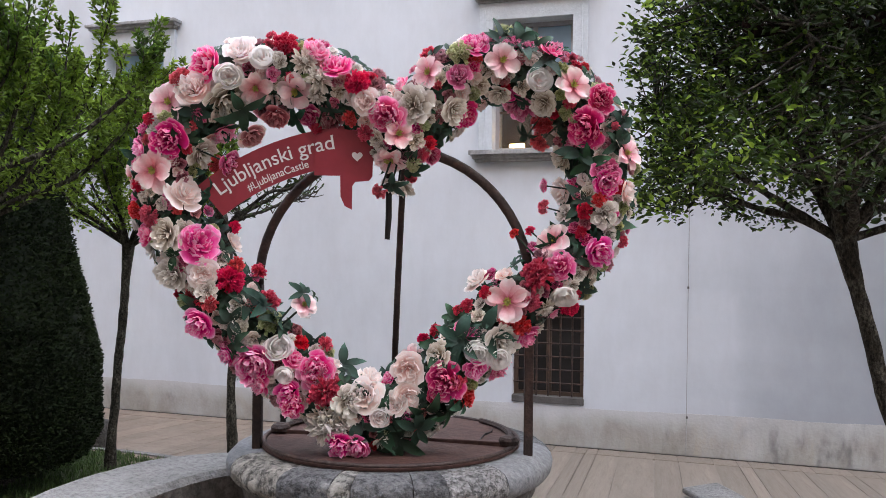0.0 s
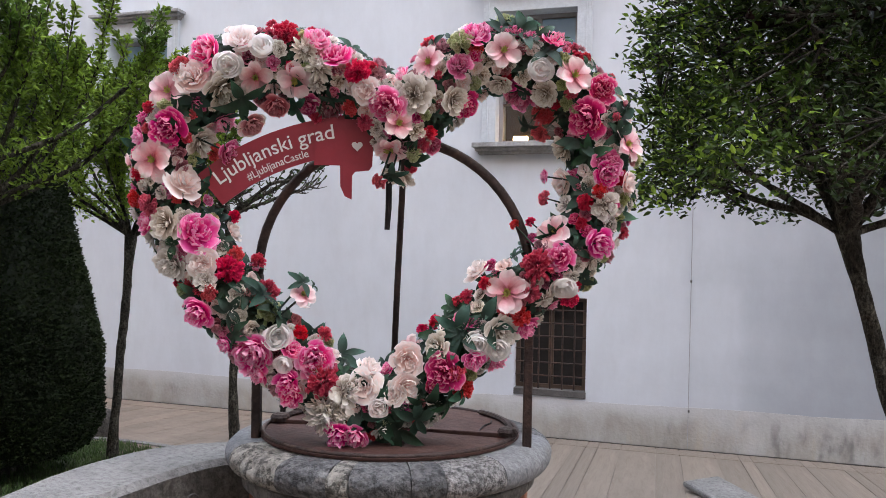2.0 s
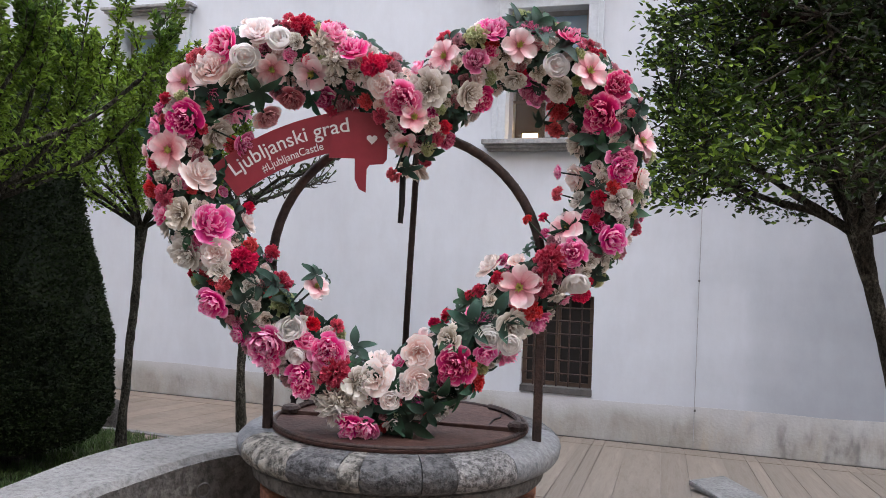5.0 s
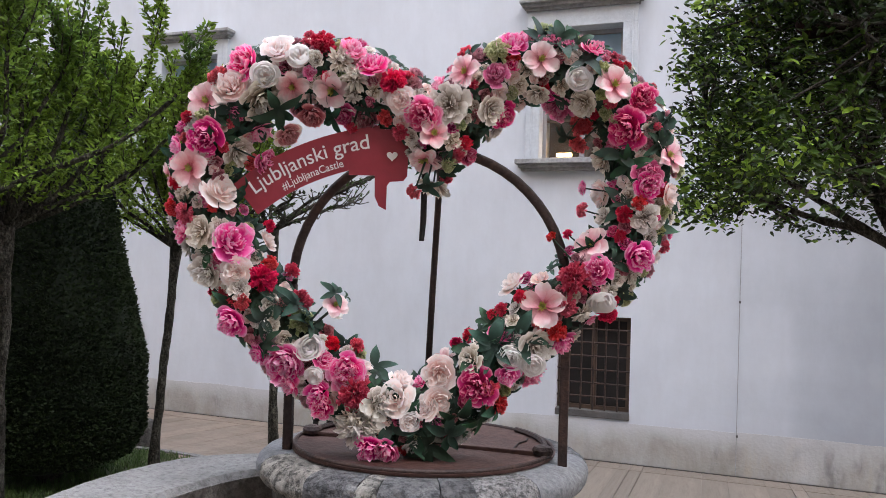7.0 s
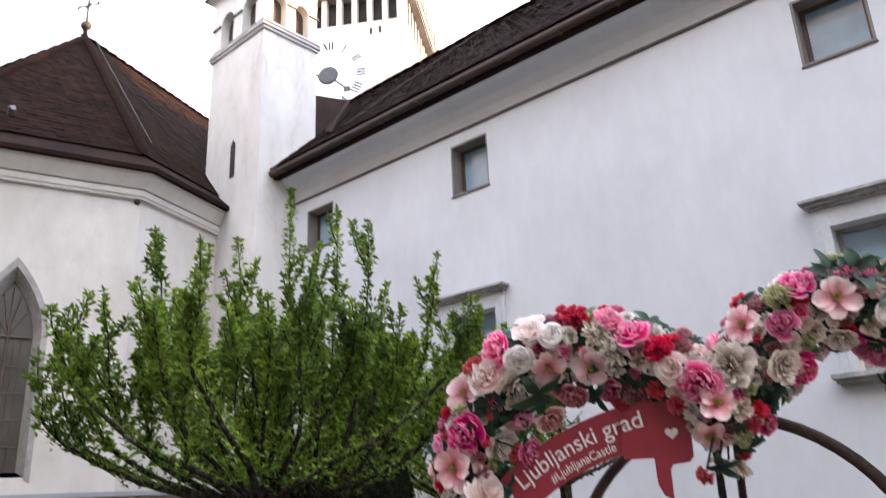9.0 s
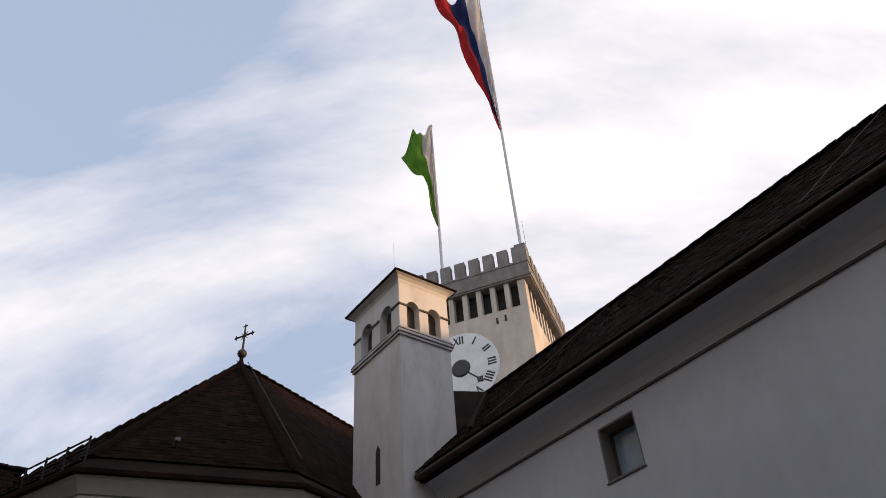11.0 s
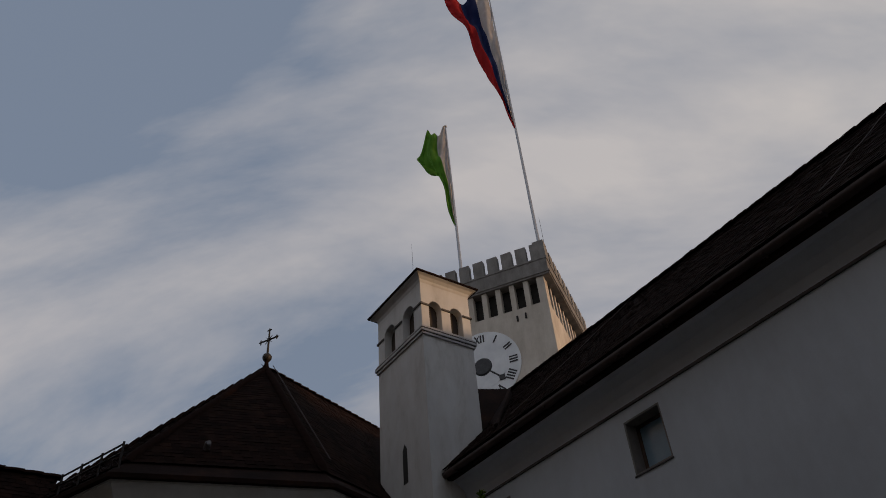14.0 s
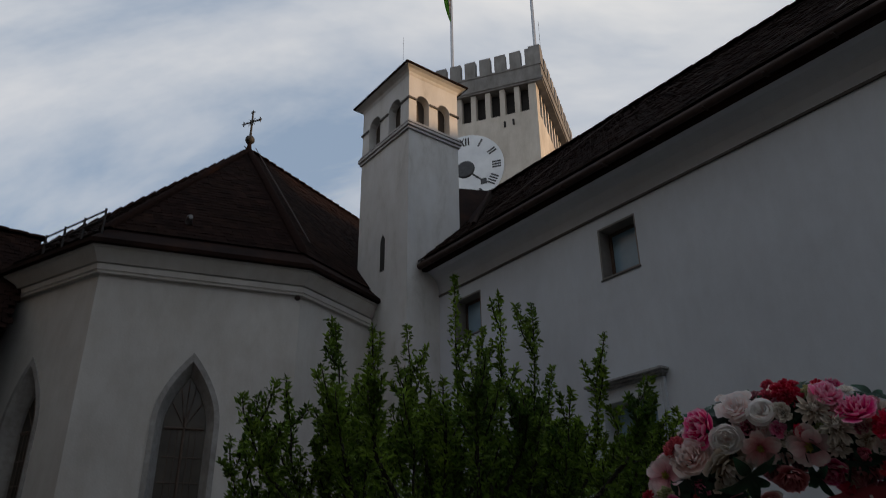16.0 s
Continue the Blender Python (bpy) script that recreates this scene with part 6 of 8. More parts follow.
# ---- trees ----
LEAF_T = ([(0, 0, 0), (0.23, 0.30, 0.08), (0.19, 0.62, 0.06), (0, 1.05, -0.12), (-0.19, 0.62, 0.06), (-0.23, 0.30, 0.08), (0, 0.5, -0.05)],
          [(0, 1, 6), (1, 2, 6), (2, 3, 6), (3, 4, 6), (4, 5, 6), (5, 0, 6)])


class Grower:
    """Collects a tree's wood and leaves from a seed."""

    def __init__(self, seed, size):
        self.rnd, self.seed, self.size, self.mats = random.Random(seed), seed, size, []

    def leaf(self, p, out, lift):
        """One leaf at p that points along out and is tipped by lift (0 flat, 1 upright)."""
        r = self.rnd
        d = Vector((out.x, out.y, 0))
        d = d.normalized() if d.length > 1e-4 else Vector((1, 0, 0))
        d = (d + Vector((r.uniform(-0.6, 0.6), r.uniform(-0.6, 0.6), 0))).normalized()
        e = (d * (1 - lift) + Vector((0, 0, lift)) + Vector((r.uniform(-0.55, 0.55), r.uniform(-0.55, 0.55), r.uniform(-0.7, 0.5)))).normalized()
        sc = self.size * r.uniform(0.55, 1.3)
        m = Matrix.Translation(p) @ e.to_track_quat("Y", "Z").to_matrix().to_4x4() @ Matrix.Rotation(r.uniform(-1.6, 1.6), 4, "Y")
        self.mats.append(m @ Matrix.Diagonal((sc, sc, sc, 1)))

    def column(self, line, dens, wide, lift=0.62):
        """Leaves round a shoot, widest near its foot and drawn in towards the tip, in small knots."""
        r = self.rnd
        ln = sum((b - a).length for a, b in zip(line, line[1:]))
        for _ in range(int(dens * ln)):
            f = r.uniform(0.0, 1.0)
            g = f * (len(line) - 1)
            i = min(int(g), len(line) - 2)
            p = line[i].lerp(line[i + 1], g - i)
            a = r.uniform(0, 6.28)
            w = wide * (1.05 - f) ** 0.6 * max(0.25, 0.8 + 1.3 * noise.noise(Vector((self.seed + line[0].x * 5, line[0].y * 5, p.z * 6))))
            d = Vector((math.cos(a), math.sin(a), 0))
            self.leaf(p + d * w * r.random() ** 0.7, d, lift * r.uniform(0.5, 1.2))

    def wood(self, line, r0, r1, n=8, knots=0.2):
        bm = bmesh.new()
        m = len(line) - 1
        tube(bm, line, [(r0 + (r1 - r0) * (k / m) ** 0.7) * (1 + knots * noise.noise(Vector((self.seed + line[-1].x * 3, line[-1].y * 3, k * 0.9)))) for k in range(m + 1)], n)
        return bm


def trunk_of(th, g, foot, fork, trunk_r):
    n = 26
    pts, rad = [], []
    for k in range(n + 1):
        f = k / n
        w = Vector((noise.noise(Vector((g.seed, f * 3.5, 0))), noise.noise(Vector((g.seed + 9, f * 3.5, 0))), 0)) * 0.05
        pts.append(foot.lerp(fork, f) + w * math.sin(math.pi * f) + Vector((0, 0, -0.05 if k == 0 else 0)))
        rad.append(trunk_r * (1.35 - 0.40 * min(1, f * 4)) * (1 + 0.13 * noise.noise(Vector((g.seed, f * 17, 5)))) * (1.0 + 0.5 * max(0.0, f - 0.85) / 0.15))
    bm = bmesh.new()
    tube(bm, pts, rad, 16)
    for v in bm.verts:
        v.co += Vector((noise.noise(v.co * 22), noise.noise(v.co * 22 + Vector((5, 0, 0))), 0)) * trunk_r * 0.14
    part("trunk", bm, BARK, th, smooth=True)


def vase_tree(foot, fork, label, radius, top, limbs, seed, leaf, dens=380, size=0.037, trunk_r=0.055, shoots=3, fill=1.0, turn=0.0, spires=()):
    """A pruned tree: limbs spread low from a knotted fork and turn up into tall leafy spires."""
    g = Grower(seed, size)
    r = g.rnd
    foot, fork = Vector(foot), Vector(fork)
    th = thing("courtyard_tree", *foot, label=label, category="tree", group="courtyard trees")
    trunk_of(th, g, foot, fork, trunk_r)
    high = top - fork.z
    for i in range(limbs):
        a = turn + 2 * math.pi * (i + r.uniform(-0.3, 0.3)) / limbs
        reach = radius * (r.uniform(0.72, 1.0) if i % 2 else r.uniform(0.35, 0.7))
        rise = r.uniform(0.22, 0.40) if i % 2 else r.uniform(0.32, 0.50)
        bend = r.uniform(-0.3, 0.3)

        def at(f, z, b=0.0):
            return fork + Vector((math.cos(a + b) * reach * f, math.sin(a + b) * reach * f, z))
        line = smooth_line([fork + Vector((0, 0, -0.03)), at(0.35, rise * 0.45 + 0.03, bend), at(0.72, rise * 0.9 + 0.05, bend * 0.5), at(1.0, rise + 0.28)], 6)
        part("limb", g.wood(line, trunk_r * r.uniform(0.42, 0.6), 0.011, 8, 0.3), BARK, th, smooth=True)
        twigs = bmesh.new()
        g.column(line[4:], dens * 0.75 * fill, 0.15, 0.5)
        for f in [1.0] + [r.uniform(0.3, 0.9) for _ in range(shoots - 1) if r.random() < 0.55]:
            s = line[min(len(line) - 1, int(f * (len(line) - 1)))]
            off = s - fork
            far = min(1.0, math.hypot(off.x, off.y) / radius)
            hgt = max(0.35, (high - off.z) * (1.0 - 0.52 * far ** 1.6) * r.uniform(0.42, 1.0))
            a2 = a + r.uniform(-1.0, 1.0)
            out = 0.17 * r.uniform(0.2, 1.0)
            d = Vector((math.cos(a2), math.sin(a2), 0)) * out
            sh = smooth_line([s, s + d * 0.7 + Vector((0, 0, hgt * 0.35)), s + d * 0.9 + Vector((r.uniform(-0.03, 0.03), r.uniform(-0.03, 0.03), hgt * 0.7)), s + d + Vector((r.uniform(-0.05, 0.05), r.uniform(-0.05, 0.05), hgt))], 4)
            tube(twigs, sh, [max(0.003, 0.012 * (1 - 0.85 * k / (len(sh) - 1))) for k in range(len(sh))], 5, False)
            g.column(sh, dens * 1.15, 0.066)
            g.column(sh[:6], dens * 0.9 * fill, 0.15, 0.5)
            for _ in range(5):
                k = r.randint(2, len(sh) - 4)
                a3 = r.uniform(0, 6.28)
                q = r.uniform(0.06, 0.17)
                top_ = sh[k] + Vector((math.cos(a3) * q, math.sin(a3) * q, r.uniform(0.14, 0.34)))
                tw = [sh[k], sh[k].lerp(top_, 0.5) + Vector((math.cos(a3), math.sin(a3), 0)) * 0.02, top_]
                tube(twigs, tw, [0.006, 0.005, 0.003], 4, False)
                g.column(tw, dens * 0.9, 0.05)
        tagged(part("twig_growth", twigs, BARK, th), kind="stuff")
    # tall single shoots that stand out of the crown
    for dx, dy, z in spires:
        low = max(fork.z + 0.34, min(z - 0.75, fork.z + 0.55 + 0.25 * r.random()))
        foot_ = fork + Vector((dx * 0.8, dy * 0.8, low - fork.z))
        mid = fork + Vector((dx * 0.5, dy * 0.5, (low - fork.z) * 0.45))
        limb = smooth_line([fork + Vector((0, 0, -0.03)), mid, foot_], 6)
        part("limb", g.wood(limb, trunk_r * 0.5, 0.012, 8, 0.3), BARK, th, smooth=True)
        tip = fork + Vector((dx, dy, z - fork.z))
        sh = smooth_line([foot_, foot_.lerp(tip, 0.35) + Vector((dx * 0.04, dy * 0.04, 0)), foot_.lerp(tip, 0.7) + Vector((r.uniform(-0.03, 0.03), r.uniform(-0.03, 0.03), 0)), tip], 4)
        twigs = bmesh.new()
        tube(twigs, sh, [max(0.003, 0.011 * (1 - 0.85 * k / (len(sh) - 1))) for k in range(len(sh))], 5, False)
        g.column(limb[5:], dens * 0.8, 0.14, 0.5)
        g.column(sh, dens * 0.85, 0.062)
        g.column(sh[:7], dens * 0.9, 0.12, 0.5)
        for _ in range(6):
            k = r.randint(1, len(sh) - 4)
            a3, q = r.uniform(0, 6.28), r.uniform(0.06, 0.15)
            top_ = sh[k] + Vector((math.cos(a3) * q, math.sin(a3) * q, r.uniform(0.12, 0.30)))
            tw = [sh[k], sh[k].lerp(top_, 0.5) + Vector((math.cos(a3), math.sin(a3), 0)) * 0.02, top_]
            tube(twigs, tw, [0.006, 0.005, 0.003], 4, False)
            g.column(tw, dens * 0.8, 0.045)
        tagged(part("twig_growth", twigs, BARK, th), kind="stuff")
    tagged(many("crown", LEAF_T, g.mats, leaf, th, "fresh green pointed leaves"), kind="stuff")
    return th


def bare_tree(foot, fork, label, radius, limbs, seed, leaf, size=0.05, trunk_r=0.05):
    """A pruned tree with knobbly crooked limbs, short dead twigs and a thin scatter of leaves above."""
    g = Grower(seed, size)
    r = g.rnd
    foot, fork = Vector(foot), Vector(fork)
    th = thing("courtyard_tree", *foot, label=label, category="tree", group="courtyard trees")
    trunk_of(th, g, foot, fork, trunk_r)
    for i in range(limbs):
        a = 2 * math.pi * (i + r.uniform(-0.25, 0.25)) / limbs
        rise = r.uniform(0.25, 0.7)
        pts = [fork + Vector((0, 0, -0.03))]
        for k in range(1, 7):
            f = k / 6
            b = a + r.uniform(-0.22, 0.22)
            pts.append(fork + Vector((math.cos(b) * radius * f, math.sin(b) * radius * f, rise * f ** 0.8 + r.uniform(-0.04, 0.04))))
        line = smooth_line(pts, 4)
        part("limb", g.wood(line, trunk_r * 0.55, 0.008, 8, 0.45), BARK, th, smooth=True)
        twigs = bmesh.new()
        for k in range(3, len(line)):
            for _ in range(2):
                a2 = a + r.uniform(-1.5, 1.5)
                ln = r.uniform(0.05, 0.34) * (0.5 + 0.5 * k / len(line))
                e = line[k] + Vector((math.cos(a2) * ln * 0.7, math.sin(a2) * ln * 0.7, r.uniform(-0.1, 0.8) * ln))
                m = line[k].lerp(e, 0.5) + Vector((0, 0, r.uniform(-0.25, 0.1) * ln))
                tube(twigs, [line[k], m, e], [0.008, 0.006, 0.004], 5)
                if r.random() < 0.6:
                    for _ in range(r.randint(2, 6)):
                        g.leaf(line[k].lerp(e, r.uniform(0.4, 1.05)), e - line[k], r.uniform(0.2, 0.8))
        tagged(part("twig_growth", twigs, BARK, th), kind="stuff")
    tagged(many("crown", LEAF_T, g.mats, leaf, th, "sparse small green leaves"), kind="stuff")
    return th


def round_tree(foot, fork, label, radius, tall, limbs, seed, leaf, clumps=330, size=0.058, trunk_r=0.052):
    """A leaning tree whose many knotty limbs fan out of a low fork into a dense flat-bottomed crown."""
    g = Grower(seed, size)
    r = g.rnd
    foot, fork = Vector(foot), Vector(fork)
    th = thing("courtyard_tree", *foot, label=label, category="tree", group="courtyard trees")
    trunk_of(th, g, foot, fork, trunk_r)
    twigs = bmesh.new()
    spine, lit_side = [], []
    for i in range(limbs):
        a = 2 * math.pi * (i * 0.382 * 1.0 + r.uniform(-0.05, 0.05))
        steep = (i + 0.5) / limbs
        reach = radius * (0.98 - 0.6 * steep) * r.uniform(0.85, 1.0)
        rise = 0.12 + 1.5 * steep
        pts = [fork + Vector((0, 0, -0.04))]
        for k in range(1, 6):
            f = k / 5
            b = a + r.uniform(-0.15, 0.15)
            pts.append(fork + Vector((math.cos(b) * reach * f, math.sin(b) * reach * f, rise * f ** (1.0 if steep > 0.3 else 1.25) + r.uniform(-0.02, 0.03) + 0.10 * f)))
        line = smooth_line(pts, 4)
        part("limb", g.wood(line, trunk_r * r.uniform(0.62, 0.85), 0.009, 8, 0.4), BARK, th, smooth=True)
        spine += line[5:]
    # one thick old limb that hooks over the crown, with a cut stub
    hook = smooth_line([fork + Vector((0.25, 0.0, 0.15)), fork + Vector((0.62, -0.25, 0.55)), fork + Vector((0.45, -0.45, 0.93)), fork + Vector((-0.15, -0.55, 0.95)), fork + Vector((-0.50, -0.58, 0.93)), fork + Vector((-0.53, -0.58, 0.99))], 6)
    part("limb", g.wood(hook, trunk_r * 0.9, 0.028, 10, 0.4), OLD_BARK, th, "thick dark reddish-brown limb", smooth=True)
    n = 0
    while n < clumps:
        a = r.uniform(0, 6.28)
        h = tall * r.random() ** 0.9
        lim = radius * (1.0 - 0.35 * (h / tall) ** 2) * (0.92 + 0.16 * noise.noise(Vector((math.cos(a) * 2, math.sin(a) * 2, h * 2.2 + seed))))
        d = lim * math.sqrt(r.random())
        floor_ = 0.62 * max(0.0, 1 - d / 0.85) + 0.06 + 0.06 * noise.noise(Vector((math.cos(a) * d * 3, math.sin(a) * d * 3, 1.0)))
        if h < floor_:
            continue
        n += 1
        p = fork + Vector((math.cos(a) * d, math.sin(a) * d, h))
        s = min(spine, key=lambda q: (q - p).length_squared)
        out = (p - fork)
        out.z *= 0.5
        out = out.normalized()
        tip = p + (out + Vector((r.uniform(-0.5, 0.5), r.uniform(-0.5, 0.5), r.uniform(-0.1, 0.6)))).normalized() * r.uniform(0.05, 0.14)
        if (s - p).length < 0.5:
            tube(twigs, [s, s.lerp(p, 0.5) + Vector((0, 0, -0.02)), p, tip], [0.007, 0.005, 0.004, 0.002], 4, False)
        for _ in range(r.randint(32, 50)):
            f = r.random()
            c = p.lerp(tip, f * 1.3 - 0.15) + Vector((r.gauss(0, 0.042), r.gauss(0, 0.042), r.gauss(0, 0.036)))
            # brighter leaf colour on the outer left paints in skylight on the crown
            lit_side.append(1 if r.random() < 0.42 * max(0.0, min(1.0, 0.05 + (fork.x - c.x) / radius)) * min(1.0, d / lim + 0.1) else 0)
            g.leaf(c, out + Vector((r.uniform(-1, 1), r.uniform(-1, 1), 0)), r.uniform(0.0, 0.5))
    tagged(part("twig_growth", twigs, BARK, th), kind="stuff")
    tagged(many("crown", LEAF_T, g.mats, [leaf, LEAF], th, "dense pointed leaves, brighter on the painted lit side, near-black elsewhere", lit_side), kind="stuff")
    return th


vase_tree((-3.93, 3.38, ground_z(3.4)), (-3.93, 3.37, 1.74), "small pruned tree with upright leafy shoots beside the yew", 0.95, 3.2, 13, 3, LEAF, trunk_r=0.046, shoots=2, fill=0.8,
          spires=[(-0.09, -0.53, 3.47), (-0.46, -0.1, 3.26), (-0.05, -0.14, 3.91), (-0.22, 0.2, 3.55), (-0.04, 0.26, 3.87), (0.34, 0.23, 3.65), (0.14, 0.59, 3.31), (0.57, 0.31, 3.01), (0.54, 0.68, 3.36), (0.51, 0.86, 2.99)])
vase_tree((-3.83, 2.99, ground_z(2.9)), (-3.86, 2.96, 1.80), "pruned tree with spreading vase-shaped crown of fresh leaves", 1.2, 2.95, 15, 7, LEAF, trunk_r=0.046, shoots=2, fill=0.85,
          spires=[(-0.48, -1.18, 2.53), (-0.76, -0.93, 2.64), (-0.25, -1.03, 2.8), (-0.57, -0.77, 3.0), (-0.7, -0.46, 2.89), (-0.18, -0.65, 3.37), (-0.54, -0.27, 3.09), (-0.27, -0.31, 3.41)])
vase_tree((-4.43, 5.31, ground_z(5.3)), (-4.32, 5.38, 1.66), "slender leaning tree on the lawn's edge", 1.1, 3.6, 15, 12, LEAF, trunk_r=0.037, fill=1.0)
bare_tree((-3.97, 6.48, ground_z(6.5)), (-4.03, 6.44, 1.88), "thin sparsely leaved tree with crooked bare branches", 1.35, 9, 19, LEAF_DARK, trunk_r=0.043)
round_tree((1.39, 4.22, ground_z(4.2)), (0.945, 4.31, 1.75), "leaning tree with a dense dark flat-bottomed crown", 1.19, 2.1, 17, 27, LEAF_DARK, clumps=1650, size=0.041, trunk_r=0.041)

# ---- flower heart ----
import collections

HO = Vector((-0.737, 2.598, 1.65))
HU = Vector((math.cos(radians(18)), math.sin(radians(18)), 0))
HN = Vector((HU.y, -HU.x, 0))
wreath = thing("heart_wreath", HO.x, HO.y, RIM + 0.03, label="large heart-shaped wreath of pink, white and red artificial flowers", category="wreath")


def heart_point(u, v, depth=0.0):
    return HO + HU * u + Vector((0, 0, v)) + HN * depth


HEART = [(-0.245, -0.62), (-0.49, -0.51), (-0.70, -0.33), (-0.89, -0.09), (-1.00, 0.13), (-1.02, 0.30), (-0.945, 0.48), (-0.79, 0.62), (-0.59, 0.645), (-0.41, 0.60), (-0.26, 0.51),
         (-0.145, 0.40), (-0.045, 0.54), (0.085, 0.655), (0.25, 0.675), (0.435, 0.61), (0.57, 0.46), (0.60, 0.27), (0.56, 0.07), (0.445, -0.085), (0.24, -0.235), (0.06, -0.42), (-0.085, -0.56), (-0.245, -0.62)]
LINE = smooth_line([Vector(p) for p in HEART], 6)


def nearest(u, v):
    p = Vector((u, v))
    best = min(range(len(LINE)), key=lambda i: (LINE[i] - p).length_squared)
    return best, p - LINE[best]


def petal(bm, m, length, width, e0, e1, cup, ruffle, seed, tip=0.75, nu=4, nv=5, slot=0, curl=0.0):
    """One petal that starts at the flower's middle and rises from angle e0 to e1 (degrees). Returns its foot."""
    lay = bm.verts.layers.float.get("along") or bm.verts.layers.float.new("along")
    rows = []
    x = z = 0.0
    for j in range(nv + 1):
        v = j / nv
        e = radians(e0 + (e1 - e0) * v - (curl * max(0.0, v - 0.65) / 0.35))
        if j:
            x += length / nv * math.cos(e)
            z += length / nv * math.sin(e)
        if tip < 1:
            w = width * (0.22 + 0.78 * min(1.0, v / 0.6) ** 0.8) * max(0.0, 1 - (max(0.0, v - 0.6) / (0.42 + 0.03 * (1 - tip))) ** 2.4) ** 0.5
        else:
            w = width * (0.05 + math.sin(math.pi * min(1.0, v ** 0.8)) ** 0.85)
        row = []
        for i in range(nu + 1):
            s = 2 * i / nu - 1
            k = (noise.noise(Vector((s * 1.9 + seed * 3.1, v * 2.6, seed))) + 0.55 * noise.noise(Vector((s * 5.3 + seed, v * 4.0, seed + 4)))) * ruffle * v
            xx = x + (0.11 * length * noise.noise(Vector((s * 3.4 + seed, 9, seed))) if j == nv else 0)
            vert = bm.verts.new(m @ Vector((xx - cup * 0.3 * s * s * v * math.sin(e) - k * math.sin(e) * 0.7, s * w, z + cup * s * s * w * math.cos(e) + k * math.cos(e))))
            vert[lay] = v
            row.append(vert)
        rows.append(row)
    for a, b in zip(rows, rows[1:]):
        for i in range(nu):
            f = bm.faces.new((a[i], a[i + 1], b[i + 1], b[i]))
            f.material_index = slot
            f.smooth = True
    return rows[0]


def spin(a, lift=0.0):
    return Matrix.Rotation(a, 4, "Z") @ Matrix.Translation((0.03, 0, lift))


def whorls(bm, plan, seed):
    """plan rows: count, length, width, e0, e1, cup, ruffle, lift."""
    r = random.Random(seed)
    feet = []
    for w, (n, ln, wd, e0, e1, cup, ruf, lift, *more) in enumerate(plan):
        for k in range(n):
            a = 2 * math.pi * (k + 0.5 * (w % 2)) / n + r.uniform(-0.2, 0.2)
            feet += petal(bm, spin(a, lift), ln * r.uniform(0.85, 1.12), wd * r.uniform(0.85, 1.15), e0 + r.uniform(-8, 8), e1 + r.uniform(-11, 11), cup, ruf, r.uniform(0, 50), curl=more[0] if more else 0.0)
    bmesh.ops.pointmerge(bm, verts=feet, merge_co=(0, 0, 0.03))


def cup_petal(bm, a, r, h, span, flare, ruffle, seed, foot=0.0, nu=5, nv=4):
    """A petal of a cupped bloom: a piece of a bowl of radius r and height h round the middle, its rim rolled by flare. Returns its foot."""
    lay = bm.verts.layers.float.get("along") or bm.verts.layers.float.new("along")
    rows = []
    for j in range(nv + 1):
        v = j / nv
        row = []
        for i in range(nu + 1):
            s = 2 * i / nu - 1
            vv = v * (1 - 0.22 * abs(s) ** 2.5)
            k = noise.noise(Vector((s * 1.7 + seed, v * 2, seed))) + 0.6 * noise.noise(Vector((s * 4.6 + seed, v * 3, seed + 7)))
            rad = r * (0.12 + 0.88 * math.sin(min(1.0, vv * 1.15) * math.pi / 2) ** 0.8) + flare * max(0.0, vv - 0.6) / 0.4 * r + k * ruffle * v * 0.7
            z = foot + h * vv ** 1.35 + k * ruffle * v * 0.6 - abs(flare) * 0.35 * r * (max(0.0, vv - 0.75) / 0.25) ** 2
            if v > 0.99:
                z += 0.5 * ruffle * noise.noise(Vector((s * 9 + seed, 3, seed)))
            q = a + span * s * (0.35 + 0.65 * min(1, v * 2))
            vert = bm.verts.new((rad * math.cos(q), rad * math.sin(q), z))
            vert[lay] = v
            row.append(vert)
        rows.append(row)
    for p, q in zip(rows, rows[1:]):
        for i in range(nu):
            f = bm.faces.new((p[i], p[i + 1], q[i + 1], q[i]))
            f.smooth = True
    return rows[0]


def cupped(plan, seed, loose=0.22):
    """A bloom of nested bowls; plan rows: count, radius, height, half span, flare, ruffle."""
    bm = bmesh.new()
    r = random.Random(seed)
    feet = []
    for w, (n, rad, h, span, flare, ruf) in enumerate(plan):
        for k in range(n):
            a = 2 * math.pi * (k + 0.5 * (w % 2)) / n + r.uniform(-loose, loose)
            feet += cup_petal(bm, a, rad * r.uniform(1.05 - loose * 0.6, 1.06), h * r.uniform(1.05 - loose * 0.7, 1.08), span * r.uniform(0.85, 1.15), flare + r.uniform(-0.08, 0.08), ruf, r.uniform(0, 50))
    bmesh.ops.pointmerge(bm, verts=feet, merge_co=(0, 0, 0.0))
    return bm


